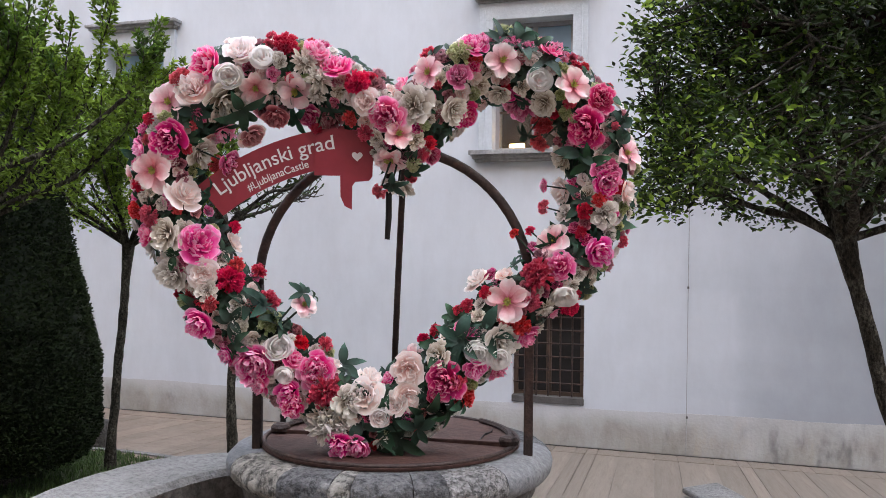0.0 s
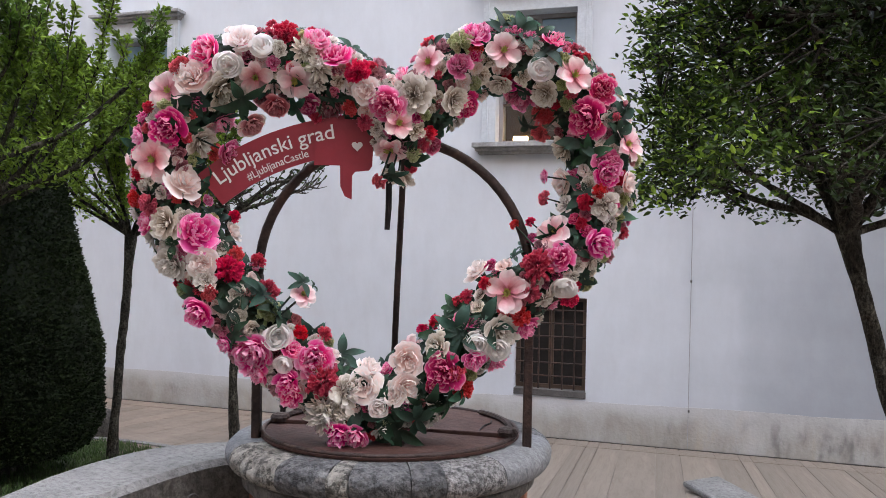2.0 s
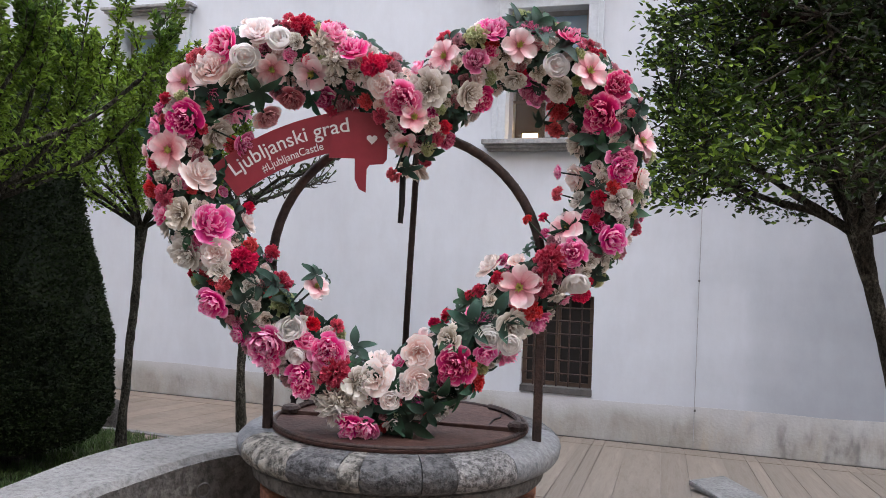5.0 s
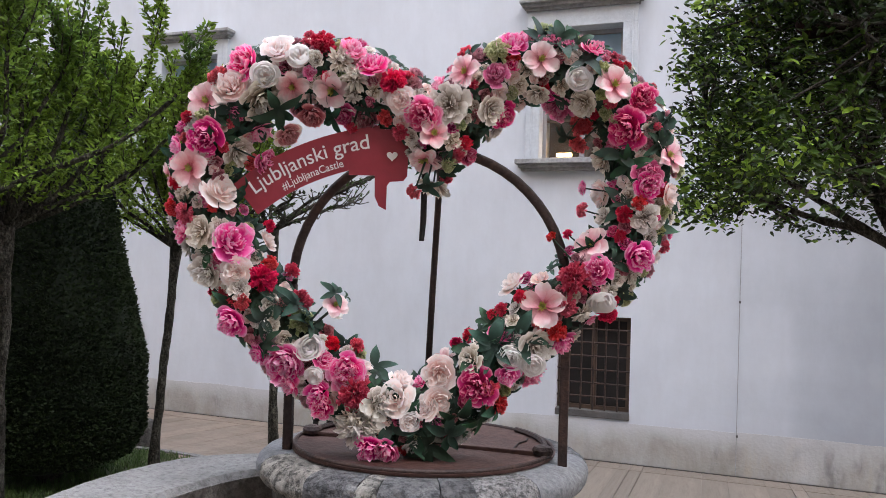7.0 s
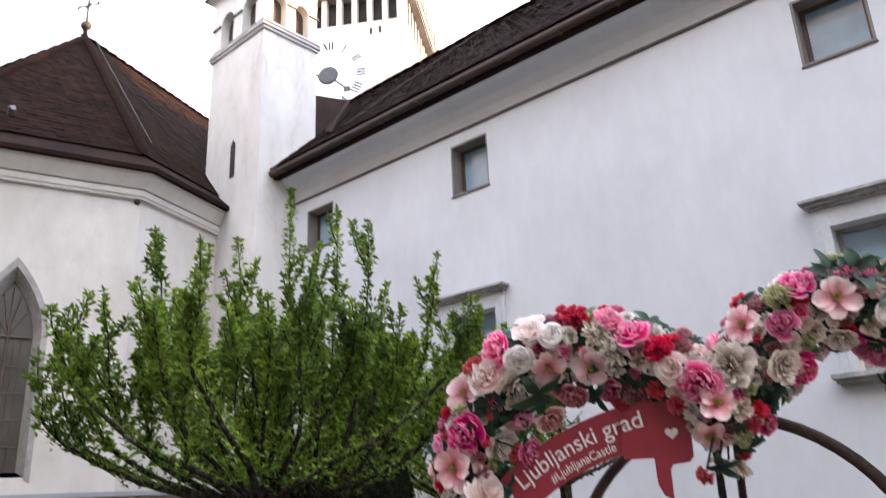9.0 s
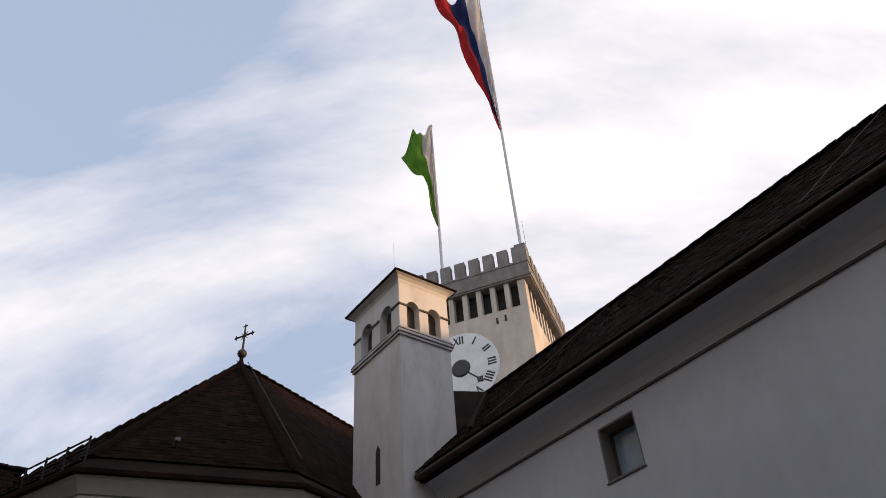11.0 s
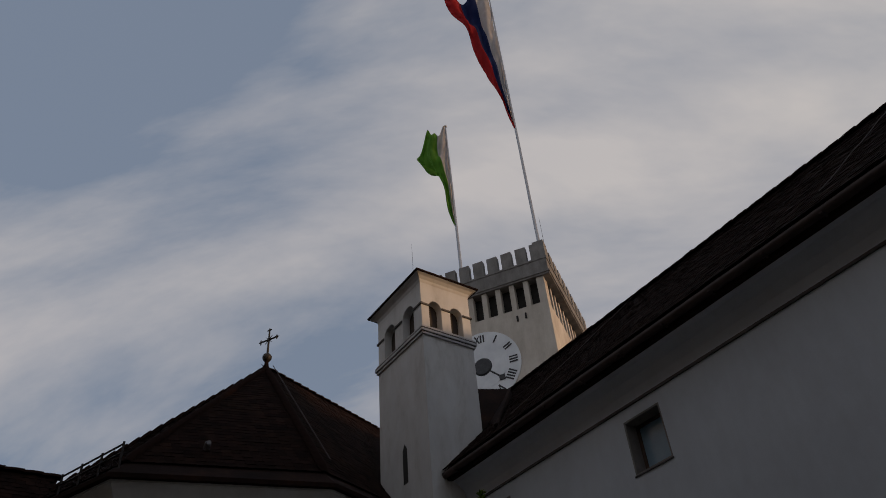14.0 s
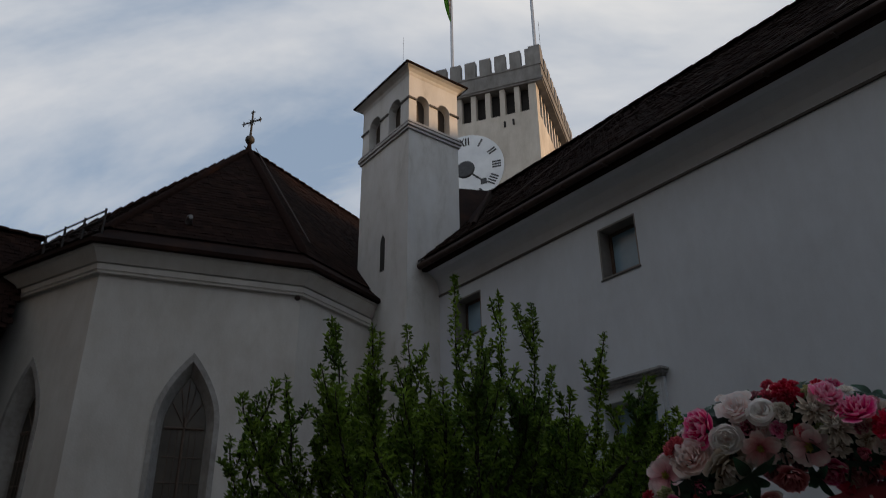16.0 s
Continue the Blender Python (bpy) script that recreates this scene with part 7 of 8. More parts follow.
def magnolia(seed):
    bm = bmesh.new()
    lay = bm.verts.layers.float.new("along")
    r = random.Random(seed)
    feet = []
    for w, (n, ln, wd, e0, e1, off) in enumerate(((5, 1.04, 0.42, 4, 14, 0.0), (3, 0.94, 0.40, 12, 24, 0.45))):
        for k in range(n):
            a = 2 * math.pi * (k + off) / n + r.uniform(-0.14, 0.14)
            feet += petal(bm, spin(a, 0.03 * w), ln * r.uniform(0.9, 1.08), wd * r.uniform(0.92, 1.1), e0 + r.uniform(-6, 6), e1 + r.uniform(-8, 8), 0.42, 0.10, r.uniform(0, 50), nu=6, nv=7, curl=22)
    for k in range(34):
        a = k * 2.4
        feet += petal(bm, Matrix.Rotation(a, 4, "Z"), r.uniform(0.26, 0.42), 0.05, 25 + 50 * (k % 3) / 2, 50 + 30 * (k % 2), 0.1, 0.02, k, nu=1, nv=2, slot=1)
    bmesh.ops.pointmerge(bm, verts=feet, merge_co=(0, 0, 0.03))
    return bm


def peony(seed):
    return cupped([(6, 1.12, 0.30, 0.55, 0.18, 0.24), (7, 1.0, 0.55, 0.42, 0.05, 0.30), (7, 0.84, 0.72, 0.40, -0.05, 0.34), (6, 0.66, 0.84, 0.42, -0.1, 0.36), (6, 0.46, 0.90, 0.46, -0.05, 0.34), (5, 0.26, 0.92, 0.55, 0.0, 0.30)], seed, 0.45)


def open_peony(seed):
    return cupped([(6, 1.12, 0.20, 0.55, 0.12, 0.20), (6, 0.98, 0.42, 0.50, 0.08, 0.24), (6, 0.80, 0.58, 0.48, 0.0, 0.26), (6, 0.60, 0.66, 0.46, 0.0, 0.28), (5, 0.38, 0.68, 0.5, 0.0, 0.26), (4, 0.2, 0.62, 0.6, 0.0, 0.22)], seed, 0.4)


def rose(seed):
    return cupped([(5, 1.03, 0.52, 0.80, 0.08, 0.06), (5, 0.97, 0.72, 0.74, -0.10, 0.06), (5, 0.88, 0.82, 0.66, -0.24, 0.07), (5, 0.66, 0.80, 0.56, -0.16, 0.13), (5, 0.46, 0.77, 0.5, -0.05, 0.17), (4, 0.27, 0.74, 0.55, 0.0, 0.15)], seed, 0.32)


def dried_rose(seed):
    return cupped([(7, 1.12, 0.20, 0.42, 0.26, 0.26), (7, 0.98, 0.42, 0.38, 0.24, 0.30), (7, 0.80, 0.58, 0.38, 0.20, 0.32), (6, 0.60, 0.68, 0.40, 0.16, 0.30), (6, 0.40, 0.74, 0.42, 0.1, 0.28), (4, 0.22, 0.74, 0.55, 0.05, 0.22)], seed, 0.45)


def dahlia(seed):
    bm = bmesh.new()
    whorls(bm, [(12, 1.08, 0.15, -10, 10, 1.0, 0.10, 0.0, 10), (12, 0.98, 0.15, 8, 30, 1.0, 0.10, 0.03, 10), (11, 0.84, 0.14, 26, 52, 1.0, 0.10, 0.06, 10), (9, 0.66, 0.13, 44, 74, 1.0, 0.10, 0.1), (7, 0.5, 0.11, 60, 92, 1.0, 0.08, 0.13)], seed)
    return bm


def cluster(seed, n=46, fl=0.34):
    """A rounded head of small five-petalled florets on short stalks from one point."""
    bm = bmesh.new()
    r = random.Random(seed)
    feet = []
    for k in range(n):
        h = 1 - (k + 0.5) / n * 1.2
        a = k * 2.39996 + r.uniform(-0.2, 0.2)
        q = math.sqrt(max(0, 1 - h * h))
        d = Vector((q * math.cos(a), q * math.sin(a), h)).normalized()
        m = Matrix.Translation(d * r.uniform(0.55, 0.95)) @ d.to_track_quat("Z", "Y").to_matrix().to_4x4() @ Matrix.Rotation(r.uniform(0, 6.28), 4, "Z")
        for i in range(5):
            feet += petal(bm, m @ Matrix.Rotation(2 * math.pi * i / 5, 4, "Z"), fl * r.uniform(0.8, 1.2), fl * 0.46, 12, 62, 0.4, 0.22, r.uniform(0, 40), nu=2, nv=2)
    bmesh.ops.pointmerge(bm, verts=feet, merge_co=(0, 0, 0.0))
    return bm


def sprig(seed, n=5):
    """A spray of long pointed leaves from one stalk."""
    bm = bmesh.new()
    r = random.Random(seed)
    feet = []
    for k in range(n):
        a = 2 * math.pi * k / n + r.uniform(-0.5, 0.5)
        feet += petal(bm, Matrix.Rotation(a, 4, "Z"), r.uniform(0.9, 1.5), r.uniform(0.20, 0.30), r.uniform(5, 40), r.uniform(-45, 5), 0.45, 0.10, r.uniform(0, 50), tip=1.0, nu=2, nv=7)
    bmesh.ops.pointmerge(bm, verts=feet, merge_co=(0, 0, 0.0))
    return bm


def bloom_surface(name, stops, rough=0.62, hue=0.02, value=0.22, through=0.25, sat=0.15):
    """Petal cloth shaded from the middle outwards, each bloom a little different."""
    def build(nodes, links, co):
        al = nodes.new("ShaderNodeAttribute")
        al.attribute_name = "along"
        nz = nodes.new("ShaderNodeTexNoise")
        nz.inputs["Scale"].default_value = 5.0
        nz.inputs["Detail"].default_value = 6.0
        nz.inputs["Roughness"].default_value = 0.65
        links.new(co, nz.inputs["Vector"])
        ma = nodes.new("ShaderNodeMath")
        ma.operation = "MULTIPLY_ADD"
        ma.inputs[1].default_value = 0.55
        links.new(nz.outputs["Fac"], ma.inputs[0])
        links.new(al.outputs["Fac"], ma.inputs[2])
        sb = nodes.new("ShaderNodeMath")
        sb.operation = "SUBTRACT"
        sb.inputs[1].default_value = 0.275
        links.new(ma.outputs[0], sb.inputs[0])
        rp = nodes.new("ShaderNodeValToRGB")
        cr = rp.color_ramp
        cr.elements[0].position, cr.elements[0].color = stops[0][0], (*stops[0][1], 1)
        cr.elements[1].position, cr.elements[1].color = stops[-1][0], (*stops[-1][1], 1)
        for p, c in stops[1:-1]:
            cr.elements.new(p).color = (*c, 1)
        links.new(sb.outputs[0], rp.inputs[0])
        oi = nodes.new("ShaderNodeObjectInfo")
        hs = nodes.new("ShaderNodeHueSaturation")
        for socket, lo, hi in (("Hue", 0.5 - hue, 0.5 + hue), ("Value", 1 - value, 1 + value * 0.6), ("Saturation", 1 - sat, 1 + sat)):
            wv = nodes.new("ShaderNodeMath")
            wv.operation = "MULTIPLY"
            wv.inputs[1].default_value = {"Hue": 7.13, "Value": 1.0, "Saturation": 13.7}[socket]
            links.new(oi.outputs["Random"], wv.inputs[0])
            fr = nodes.new("ShaderNodeMath")
            fr.operation = "FRACT"
            links.new(wv.outputs[0], fr.inputs[0])
            mr = nodes.new("ShaderNodeMapRange")
            mr.inputs["To Min"].default_value, mr.inputs["To Max"].default_value = lo, hi
            links.new(fr.outputs[0], mr.inputs[0])
            links.new(mr.outputs[0], hs.inputs[socket])
        links.new(rp.outputs[0], hs.inputs["Color"])
        return hs.outputs[0]
    m = surface(name, build, rough, bump=0.12, bump_scale=9)
    nt = m.node_tree
    bsdf, out = nt.nodes["Principled BSDF"], nt.nodes["Material Output"]
    tr = nt.nodes.new("ShaderNodeBsdfTranslucent")
    nt.links.new(bsdf.inputs["Base Color"].links[0].from_socket, tr.inputs["Color"])
    mx = nt.nodes.new("ShaderNodeMixShader")
    mx.inputs[0].default_value = through
    nt.links.new(bsdf.outputs[0], mx.inputs[1])
    nt.links.new(tr.outputs[0], mx.inputs[2])
    nt.links.new(mx.outputs[0], out.inputs["Surface"])
    return m


STAMEN = surface("yellow_stamens", mottle([(0.3, (0.30, 0.28, 0.05)), (0.7, (0.56, 0.50, 0.12))], 8, 4), 0.7)
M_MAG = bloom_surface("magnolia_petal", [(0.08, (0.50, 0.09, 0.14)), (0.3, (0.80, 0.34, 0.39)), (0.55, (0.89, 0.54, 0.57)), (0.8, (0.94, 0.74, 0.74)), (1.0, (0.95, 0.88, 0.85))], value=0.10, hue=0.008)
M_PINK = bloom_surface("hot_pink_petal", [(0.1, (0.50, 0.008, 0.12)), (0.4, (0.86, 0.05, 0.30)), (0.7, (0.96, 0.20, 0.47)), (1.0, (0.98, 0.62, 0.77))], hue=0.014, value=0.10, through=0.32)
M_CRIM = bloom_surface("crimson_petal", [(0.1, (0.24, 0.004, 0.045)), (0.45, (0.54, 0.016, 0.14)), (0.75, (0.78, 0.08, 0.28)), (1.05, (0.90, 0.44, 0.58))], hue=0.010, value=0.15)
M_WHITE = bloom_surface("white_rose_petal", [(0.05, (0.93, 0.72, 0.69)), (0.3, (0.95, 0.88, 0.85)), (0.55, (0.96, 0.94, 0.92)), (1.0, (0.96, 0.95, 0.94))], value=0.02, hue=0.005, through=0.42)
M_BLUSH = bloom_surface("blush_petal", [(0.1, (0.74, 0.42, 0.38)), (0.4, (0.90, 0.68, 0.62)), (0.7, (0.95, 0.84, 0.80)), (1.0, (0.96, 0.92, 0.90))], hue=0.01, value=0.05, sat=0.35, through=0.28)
# brown petal feet put the shade of the folds into the colour
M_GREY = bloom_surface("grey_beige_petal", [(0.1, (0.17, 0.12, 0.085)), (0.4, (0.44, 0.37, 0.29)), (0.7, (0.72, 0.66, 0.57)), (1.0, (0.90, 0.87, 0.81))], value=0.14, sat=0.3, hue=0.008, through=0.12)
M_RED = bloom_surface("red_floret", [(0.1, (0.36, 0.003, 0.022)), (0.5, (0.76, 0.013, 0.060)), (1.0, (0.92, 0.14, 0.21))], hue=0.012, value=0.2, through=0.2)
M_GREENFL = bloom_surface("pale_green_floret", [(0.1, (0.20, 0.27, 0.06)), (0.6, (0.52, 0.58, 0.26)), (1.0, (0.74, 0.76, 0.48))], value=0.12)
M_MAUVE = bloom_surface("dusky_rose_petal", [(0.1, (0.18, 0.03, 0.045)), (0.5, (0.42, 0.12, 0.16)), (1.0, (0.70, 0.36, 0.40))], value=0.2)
M_LEAF = bloom_surface("dark_silk_leaf", [(0.1, (0.007, 0.026, 0.013)), (0.6, (0.014, 0.055, 0.028)), (1.1, (0.042, 0.125, 0.072))], 0.6, hue=0.035, value=0.5, through=0.2)

KINDS = {
    "magnolia": (magnolia, [M_MAG, STAMEN], "magnolia_bloom", 3, 1.0, "open pink magnolia bloom"),
    "peony_pink": (peony, [M_PINK], "peony_bloom", 4, 0.92, "ruffled hot-pink peony"),
    "peony_crimson": (peony, [M_CRIM], "peony_bloom", 3, 0.92, "ruffled crimson peony"),
    "peony_blush": (open_peony, [M_BLUSH], "peony_bloom", 3, 0.92, "pale blush peony"),
    "peony_mauve": (peony, [M_MAUVE], "peony_bloom", 2, 0.95, "dusky rose-brown peony"),
    "rose_white": (rose, [M_WHITE], "rose_bloom", 3, 0.95, "full white rose"),
    "rose_grey": (dried_rose, [M_GREY], "rose_bloom", 4, 0.95, "grey-beige dried-look rose"),
    "dahlia": (dahlia, [M_GREY], "dahlia_bloom", 2, 0.98, "grey-white dahlia"),
    "cluster_red": (cluster, [M_RED], "carnation_bloom", 3, 0.88, "dense red carnation head"),
    "hydrangea_green": (cluster, [M_GREENFL], "hydrangea_bloom", 2, 1.1, "pale green hydrangea head"),
    "leaf": (sprig, [M_LEAF], "leaf_sprig", 4, 1.15, "dark green leaf sprig"),
}
MESHES = {}
for kind, (make, mats, nm, variants, grow, lab) in KINDS.items():
    MESHES[kind] = []
    for v in range(variants):
        bm = make(v * 7 + len(kind))
        me = bpy.data.meshes.new(nm)
        bm.to_mesh(me)
        bm.free()
        for mt in mats:
            me.materials.append(mt)
        MESHES[kind].append(me)

# core: a bound tube of dark moss on an iron hoop
MOSS = surface("dark_moss", mottle([(0.3, (0.010, 0.018, 0.010)), (0.7, (0.028, 0.045, 0.020))], 18, 7), 0.95, bump=1.0, bump_scale=60)
bm = bmesh.new()
tube(bm, [heart_point(p.x, p.y, -0.09) for p in LINE], [0.085 + 0.012 * noise.noise(Vector((p.x * 7, p.y * 7, 0))) for p in LINE], 12, False)
part("moss_core", bm, MOSS, wreath, smooth=True)
bm = bmesh.new()
tube(bm, [heart_point(p.x, p.y, -0.185) for p in LINE], 0.010, 8, False)
part("iron_hoop", bm, RUST, wreath, "rusty iron hoop behind the flowers", True)

BLOOMS = collections.defaultdict(list)
BLOOMS["magnolia"] += [(-0.99, 0.51, 0.068), (-0.68, 0.56, 0.059), (-0.54, 0.55, 0.068), (-1.04, 0.26, 0.075), (-0.21, 0.31, 0.055), (-0.07, 0.64, 0.062), (0.21, 0.68, 0.062), (0.47, 0.6, 0.071), (-0.16, 0.41, 0.058), (-0.19, 0.31, 0.053), (0.68, 0.36, 0.067), (0.4, 0.04, 0.071), (0.23, -0.19, 0.079), (-1.14, 0.24, 0.046), (-0.12, -0.41, 0.055)]
BLOOMS["peony_pink"] += [(-0.86, 0.65, 0.064), (-0.46, 0.71, 0.05), (-0.39, 0.65, 0.055), (-1.09, 0.34, 0.041), (-0.82, 0.41, 0.05), (-0.21, 0.47, 0.064), (0.11, 0.74, 0.053), (0.4, 0.73, 0.045), (-0.16, 0.6, 0.036), (0.38, 0.24, 0.025), (0.59, 0.24, 0.05), (0.57, -0.01, 0.058), (0.42, -0.06, 0.054), (-0.87, 0.01, 0.073), (-0.89, -0.29, 0.057), (-1.07, 0.04, 0.041), (-0.68, -0.42, 0.07), (-0.66, -0.5, 0.05), (-0.78, -0.4, 0.04), (-0.55, -0.53, 0.05), (-0.45, -0.46, 0.065), (-0.33, -0.73, 0.065), (0.12, -0.44, 0.04), (-0.53, -0.4, 0.04)]
BLOOMS["peony_crimson"] += [(0.28, 0.53, 0.058), (0.57, 0.55, 0.049), (0.51, 0.44, 0.067), (0.59, 0.28, 0.049), (0.01, -0.48, 0.065), (0.22, -0.44, 0.055), (0.31, -0.33, 0.055), (-0.98, 0.37, 0.064), (0.05, 0.62, 0.042), (0.08, 0.49, 0.049)]
BLOOMS["rose_white"] += [(-0.65, 0.67, 0.048), (-0.77, 0.6, 0.05), (0.34, 0.61, 0.047), (-0.59, -0.37, 0.047), (0.13, -0.38, 0.042), (0.21, -0.41, 0.045), (-0.56, -0.46, 0.035), (0.44, -0.17, 0.05), (-0.52, -0.23, 0.045)]
BLOOMS["peony_blush"] += [(-0.73, 0.7, 0.059), (-0.89, 0.56, 0.064), (-0.71, 0.4, 0.055), (-0.92, 0.19, 0.064), (-0.77, 0.02, 0.041), (0.68, 0.21, 0.046), (-0.25, -0.48, 0.055), (-0.28, 0.52, 0.05), (0.13, -0.11, 0.054), (0.44, 0.22, 0.05), (-0.85, -0.1, 0.055), (-0.17, -0.56, 0.045), (-0.22, -0.61, 0.035), (-0.12, -0.47, 0.04), (-0.94, 0.57, 0.032), (0.23, -0.09, 0.033)]
BLOOMS["rose_grey"] += [(-0.78, 0.51, 0.073), (-0.48, 0.46, 0.05), (-0.88, 0.33, 0.055), (-0.12, 0.51, 0.067), (0.04, 0.5, 0.049), (0.44, 0.34, 0.049), (0.2, 0.56, 0.04), (0.36, 0.53, 0.045), (-0.97, -0.11, 0.055), (-0.84, -0.16, 0.036), (-0.99, 0.04, 0.055), (-1.09, -0.01, 0.05), (-1.14, 0.07, 0.036), (0.58, 0.13, 0.046), (0.45, 0.14, 0.033), (0.22, -0.34, 0.065), (-0.32, -0.55, 0.06), (-0.02, -0.39, 0.045), (-0.17, -0.75, 0.04), (-0.2, -0.71, 0.035), (-0.04, -0.69, 0.04), (-0.59, 0.66, 0.027), (-0.17, 0.22, 0.059), (-0.42, -0.5, 0.03)]
BLOOMS["dahlia"] += [(-0.5, 0.66, 0.05), (-0.45, 0.6, 0.05), (-0.46, 0.54, 0.036), (-0.42, -0.61, 0.065), (-0.36, -0.65, 0.045), (0.38, -0.22, 0.038)]
BLOOMS["cluster_red"] += [(-0.95, 0.6, 0.041), (-0.64, 0.78, 0.027), (-0.57, 0.73, 0.05), (-0.31, 0.59, 0.05), (-1.06, 0.45, 0.023), (-0.84, 0.3, 0.036), (-0.29, 0.41, 0.032), (-0.06, 0.73, 0.036), (0.36, 0.4, 0.04), (0.37, 0.47, 0.045), (0.62, 0.45, 0.018), (-0.12, 0.26, 0.027), (0.63, 0.62, 0.018), (-1.11, 0.12, 0.036), (-1.05, 0.1, 0.041), (-0.76, -0.12, 0.055), (-0.64, -0.2, 0.05), (-0.75, -0.07, 0.032), (-0.83, -0.21, 0.032), (-0.77, 0.07, 0.027), (-0.68, -0.09, 0.032)]
BLOOMS["cluster_red"] += [(0.34, -0.09, 0.063), (0.32, -0.19, 0.038), (0.16, -0.16, 0.029), (0.48, -0.22, 0.038), (0.38, 0.16, 0.029), (0.27, 0.06, 0.021), (0.33, 0.07, 0.021), (0.51, 0.14, 0.033), (0.56, 0.18, 0.029), (0.67, 0.03, 0.025), (0.09, -0.21, 0.029), (0.29, -0.28, 0.038), (-0.42, -0.52, 0.065), (-0.51, -0.35, 0.03), (-0.43, -0.36, 0.03), (-0.07, -0.34, 0.025), (0.06, -0.49, 0.035), (0.09, -0.55, 0.045), (-0.32, -0.68, 0.025)]
BLOOMS["hydrangea_green"] += [(0.22, 0.81, 0.04), (0.05, 0.71, 0.04), (-0.62, -0.27, 0.041), (-0.99, 0.45, 0.023), (-0.11, 0.3, 0.027)]
BLOOMS["leaf"] += [(0.28, 0.77, 0.085), (0.36, 0.69, 0.058), (-0.89, 0.47, 0.055), (-0.94, 0.43, 0.041), (-0.87, -0.22, 0.059), (-0.7, -0.2, 0.055), (-0.75, -0.27, 0.055), (-0.96, -0.04, 0.036), (-1.04, -0.1, 0.046), (0.15, -0.29, 0.067), (0.51, 0.18, 0.038), (0.48, -0.03, 0.042), (0.06, -0.33, 0.075), (-0.29, -0.63, 0.085), (-0.24, -0.54, 0.045), (-0.14, -0.73, 0.055), (-0.05, -0.61, 0.065), (0.05, -0.61, 0.05), (-0.75, -0.35, 0.05), (0.64, 0.39, 0.053), (0.52, 0.31, 0.058), (0.31, 0.42, 0.04), (-0.42, 0.49, 0.036), (-0.47, -0.18, 0.023), (0.71, 0.19, 0.025), (-0.81, 0.47, 0.036), (-0.46, -0.61, 0.045)]


rw = random.Random(77)
INV = WORLD[wreath].inverted()


def set_bloom(kind, u, v, r, lean=0.9, depth=None, tilt=0.25):
    i, off = nearest(u, v)
    d = off.length
    R = 0.135
    out = math.sqrt(max(0.0, R * R - min(d, R) ** 2)) if depth is None else depth
    side = (HU * off.x + Vector((0, 0, off.y))) / R
    nrm = (HN * max(0.35, 1 - 0.5 * min(1.2, d / R)) + side * lean + Vector((rw.uniform(-tilt, tilt), rw.uniform(-tilt, tilt), rw.uniform(-tilt, tilt)))).normalized()
    make, mats, nm, variants, grow, lab = KINDS[kind]
    s = r * grow
    o = heart_point(u, v, -0.10 + out) - nrm * s * 0.35
    m = Matrix.Translation(o) @ nrm.to_track_quat("Z", "Y").to_matrix().to_4x4() @ Matrix.Rotation(rw.uniform(0, 6.28), 4, "Z") @ Matrix.Diagonal((s, s, s, 1))
    if d > 0.15:
        a, b = heart_point(LINE[i].x, LINE[i].y, -0.05), o
        bm = bmesh.new()
        tube(bm, [a, a.lerp(b, 0.5) + HN * 0.02, b], [0.006, 0.004, 0.003], 6)
        part("stem", bm, M_LEAF, wreath)
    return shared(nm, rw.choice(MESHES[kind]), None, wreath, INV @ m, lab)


placed = []
for kind, rows in BLOOMS.items():
    for u, v, r in rows:
        set_bloom(kind, u, v, r)
        if kind != "leaf":
            placed.append((u, v, r))

# smaller blooms, florets and leaves that close the gaps between the large ones
FILL = ["cluster_red"] * 2 + ["peony_mauve"] * 3 + ["rose_grey"] * 4 + ["peony_blush"] * 3 + ["peony_crimson"] * 2 + ["peony_pink"] * 2 + ["leaf"] * 10 + ["hydrangea_green"]
tries = 0
while tries < 8000:
    tries += 1
    p = LINE[rw.randrange(len(LINE))]
    a, q = rw.uniform(0, 6.28), 0.145 * math.sqrt(rw.random())
    u, v = p.x + q * math.cos(a), p.y + q * math.sin(a)
    d = nearest(u, v)[1].length
    if d > 0.15:
        continue
    r = rw.uniform(0.018, 0.034)
    if any((u - a_) ** 2 + (v - b_) ** 2 < (0.66 * r_ + 0.52 * r) ** 2 for a_, b_, r_ in placed):
        continue
    kind = rw.choice(FILL)
    set_bloom(kind, u, v, r, depth=math.sqrt(max(0, 0.125 ** 2 - min(d, 0.125) ** 2)) - 0.012)
    placed.append((u, v, r))
for _ in range(620):
    p = LINE[rw.randrange(len(LINE))]
    a = rw.uniform(0, 6.28)
    q = rw.uniform(0.06, 0.135)
    set_bloom("leaf", p.x + q * math.cos(a), p.y + q * math.sin(a), rw.uniform(0.034, 0.058), 1.1, rw.uniform(-0.04, 0.075), 0.6)
# large leafy sprays that stand out of the flowers
for u, v in ((0.28, 0.77), (0.33, 0.74), (0.22, 0.76), (0.06, -0.33), (0.10, -0.28), (0.0, -0.36), (-0.29, -0.63), (-0.25, -0.56), (-0.33, -0.56), (-0.20, -0.62), (-0.62, -0.20), (-0.58, -0.27), (-0.86, -0.20), (-0.72, 0.47), (0.62, 0.10), (0.52, 0.18), (0.66, 0.46), (0.50, 0.36), (0.04, -0.60), (0.10, -0.55)):
    set_bloom("leaf", u, v, rw.uniform(0.055, 0.072), 0.7, 0.10, 0.4)
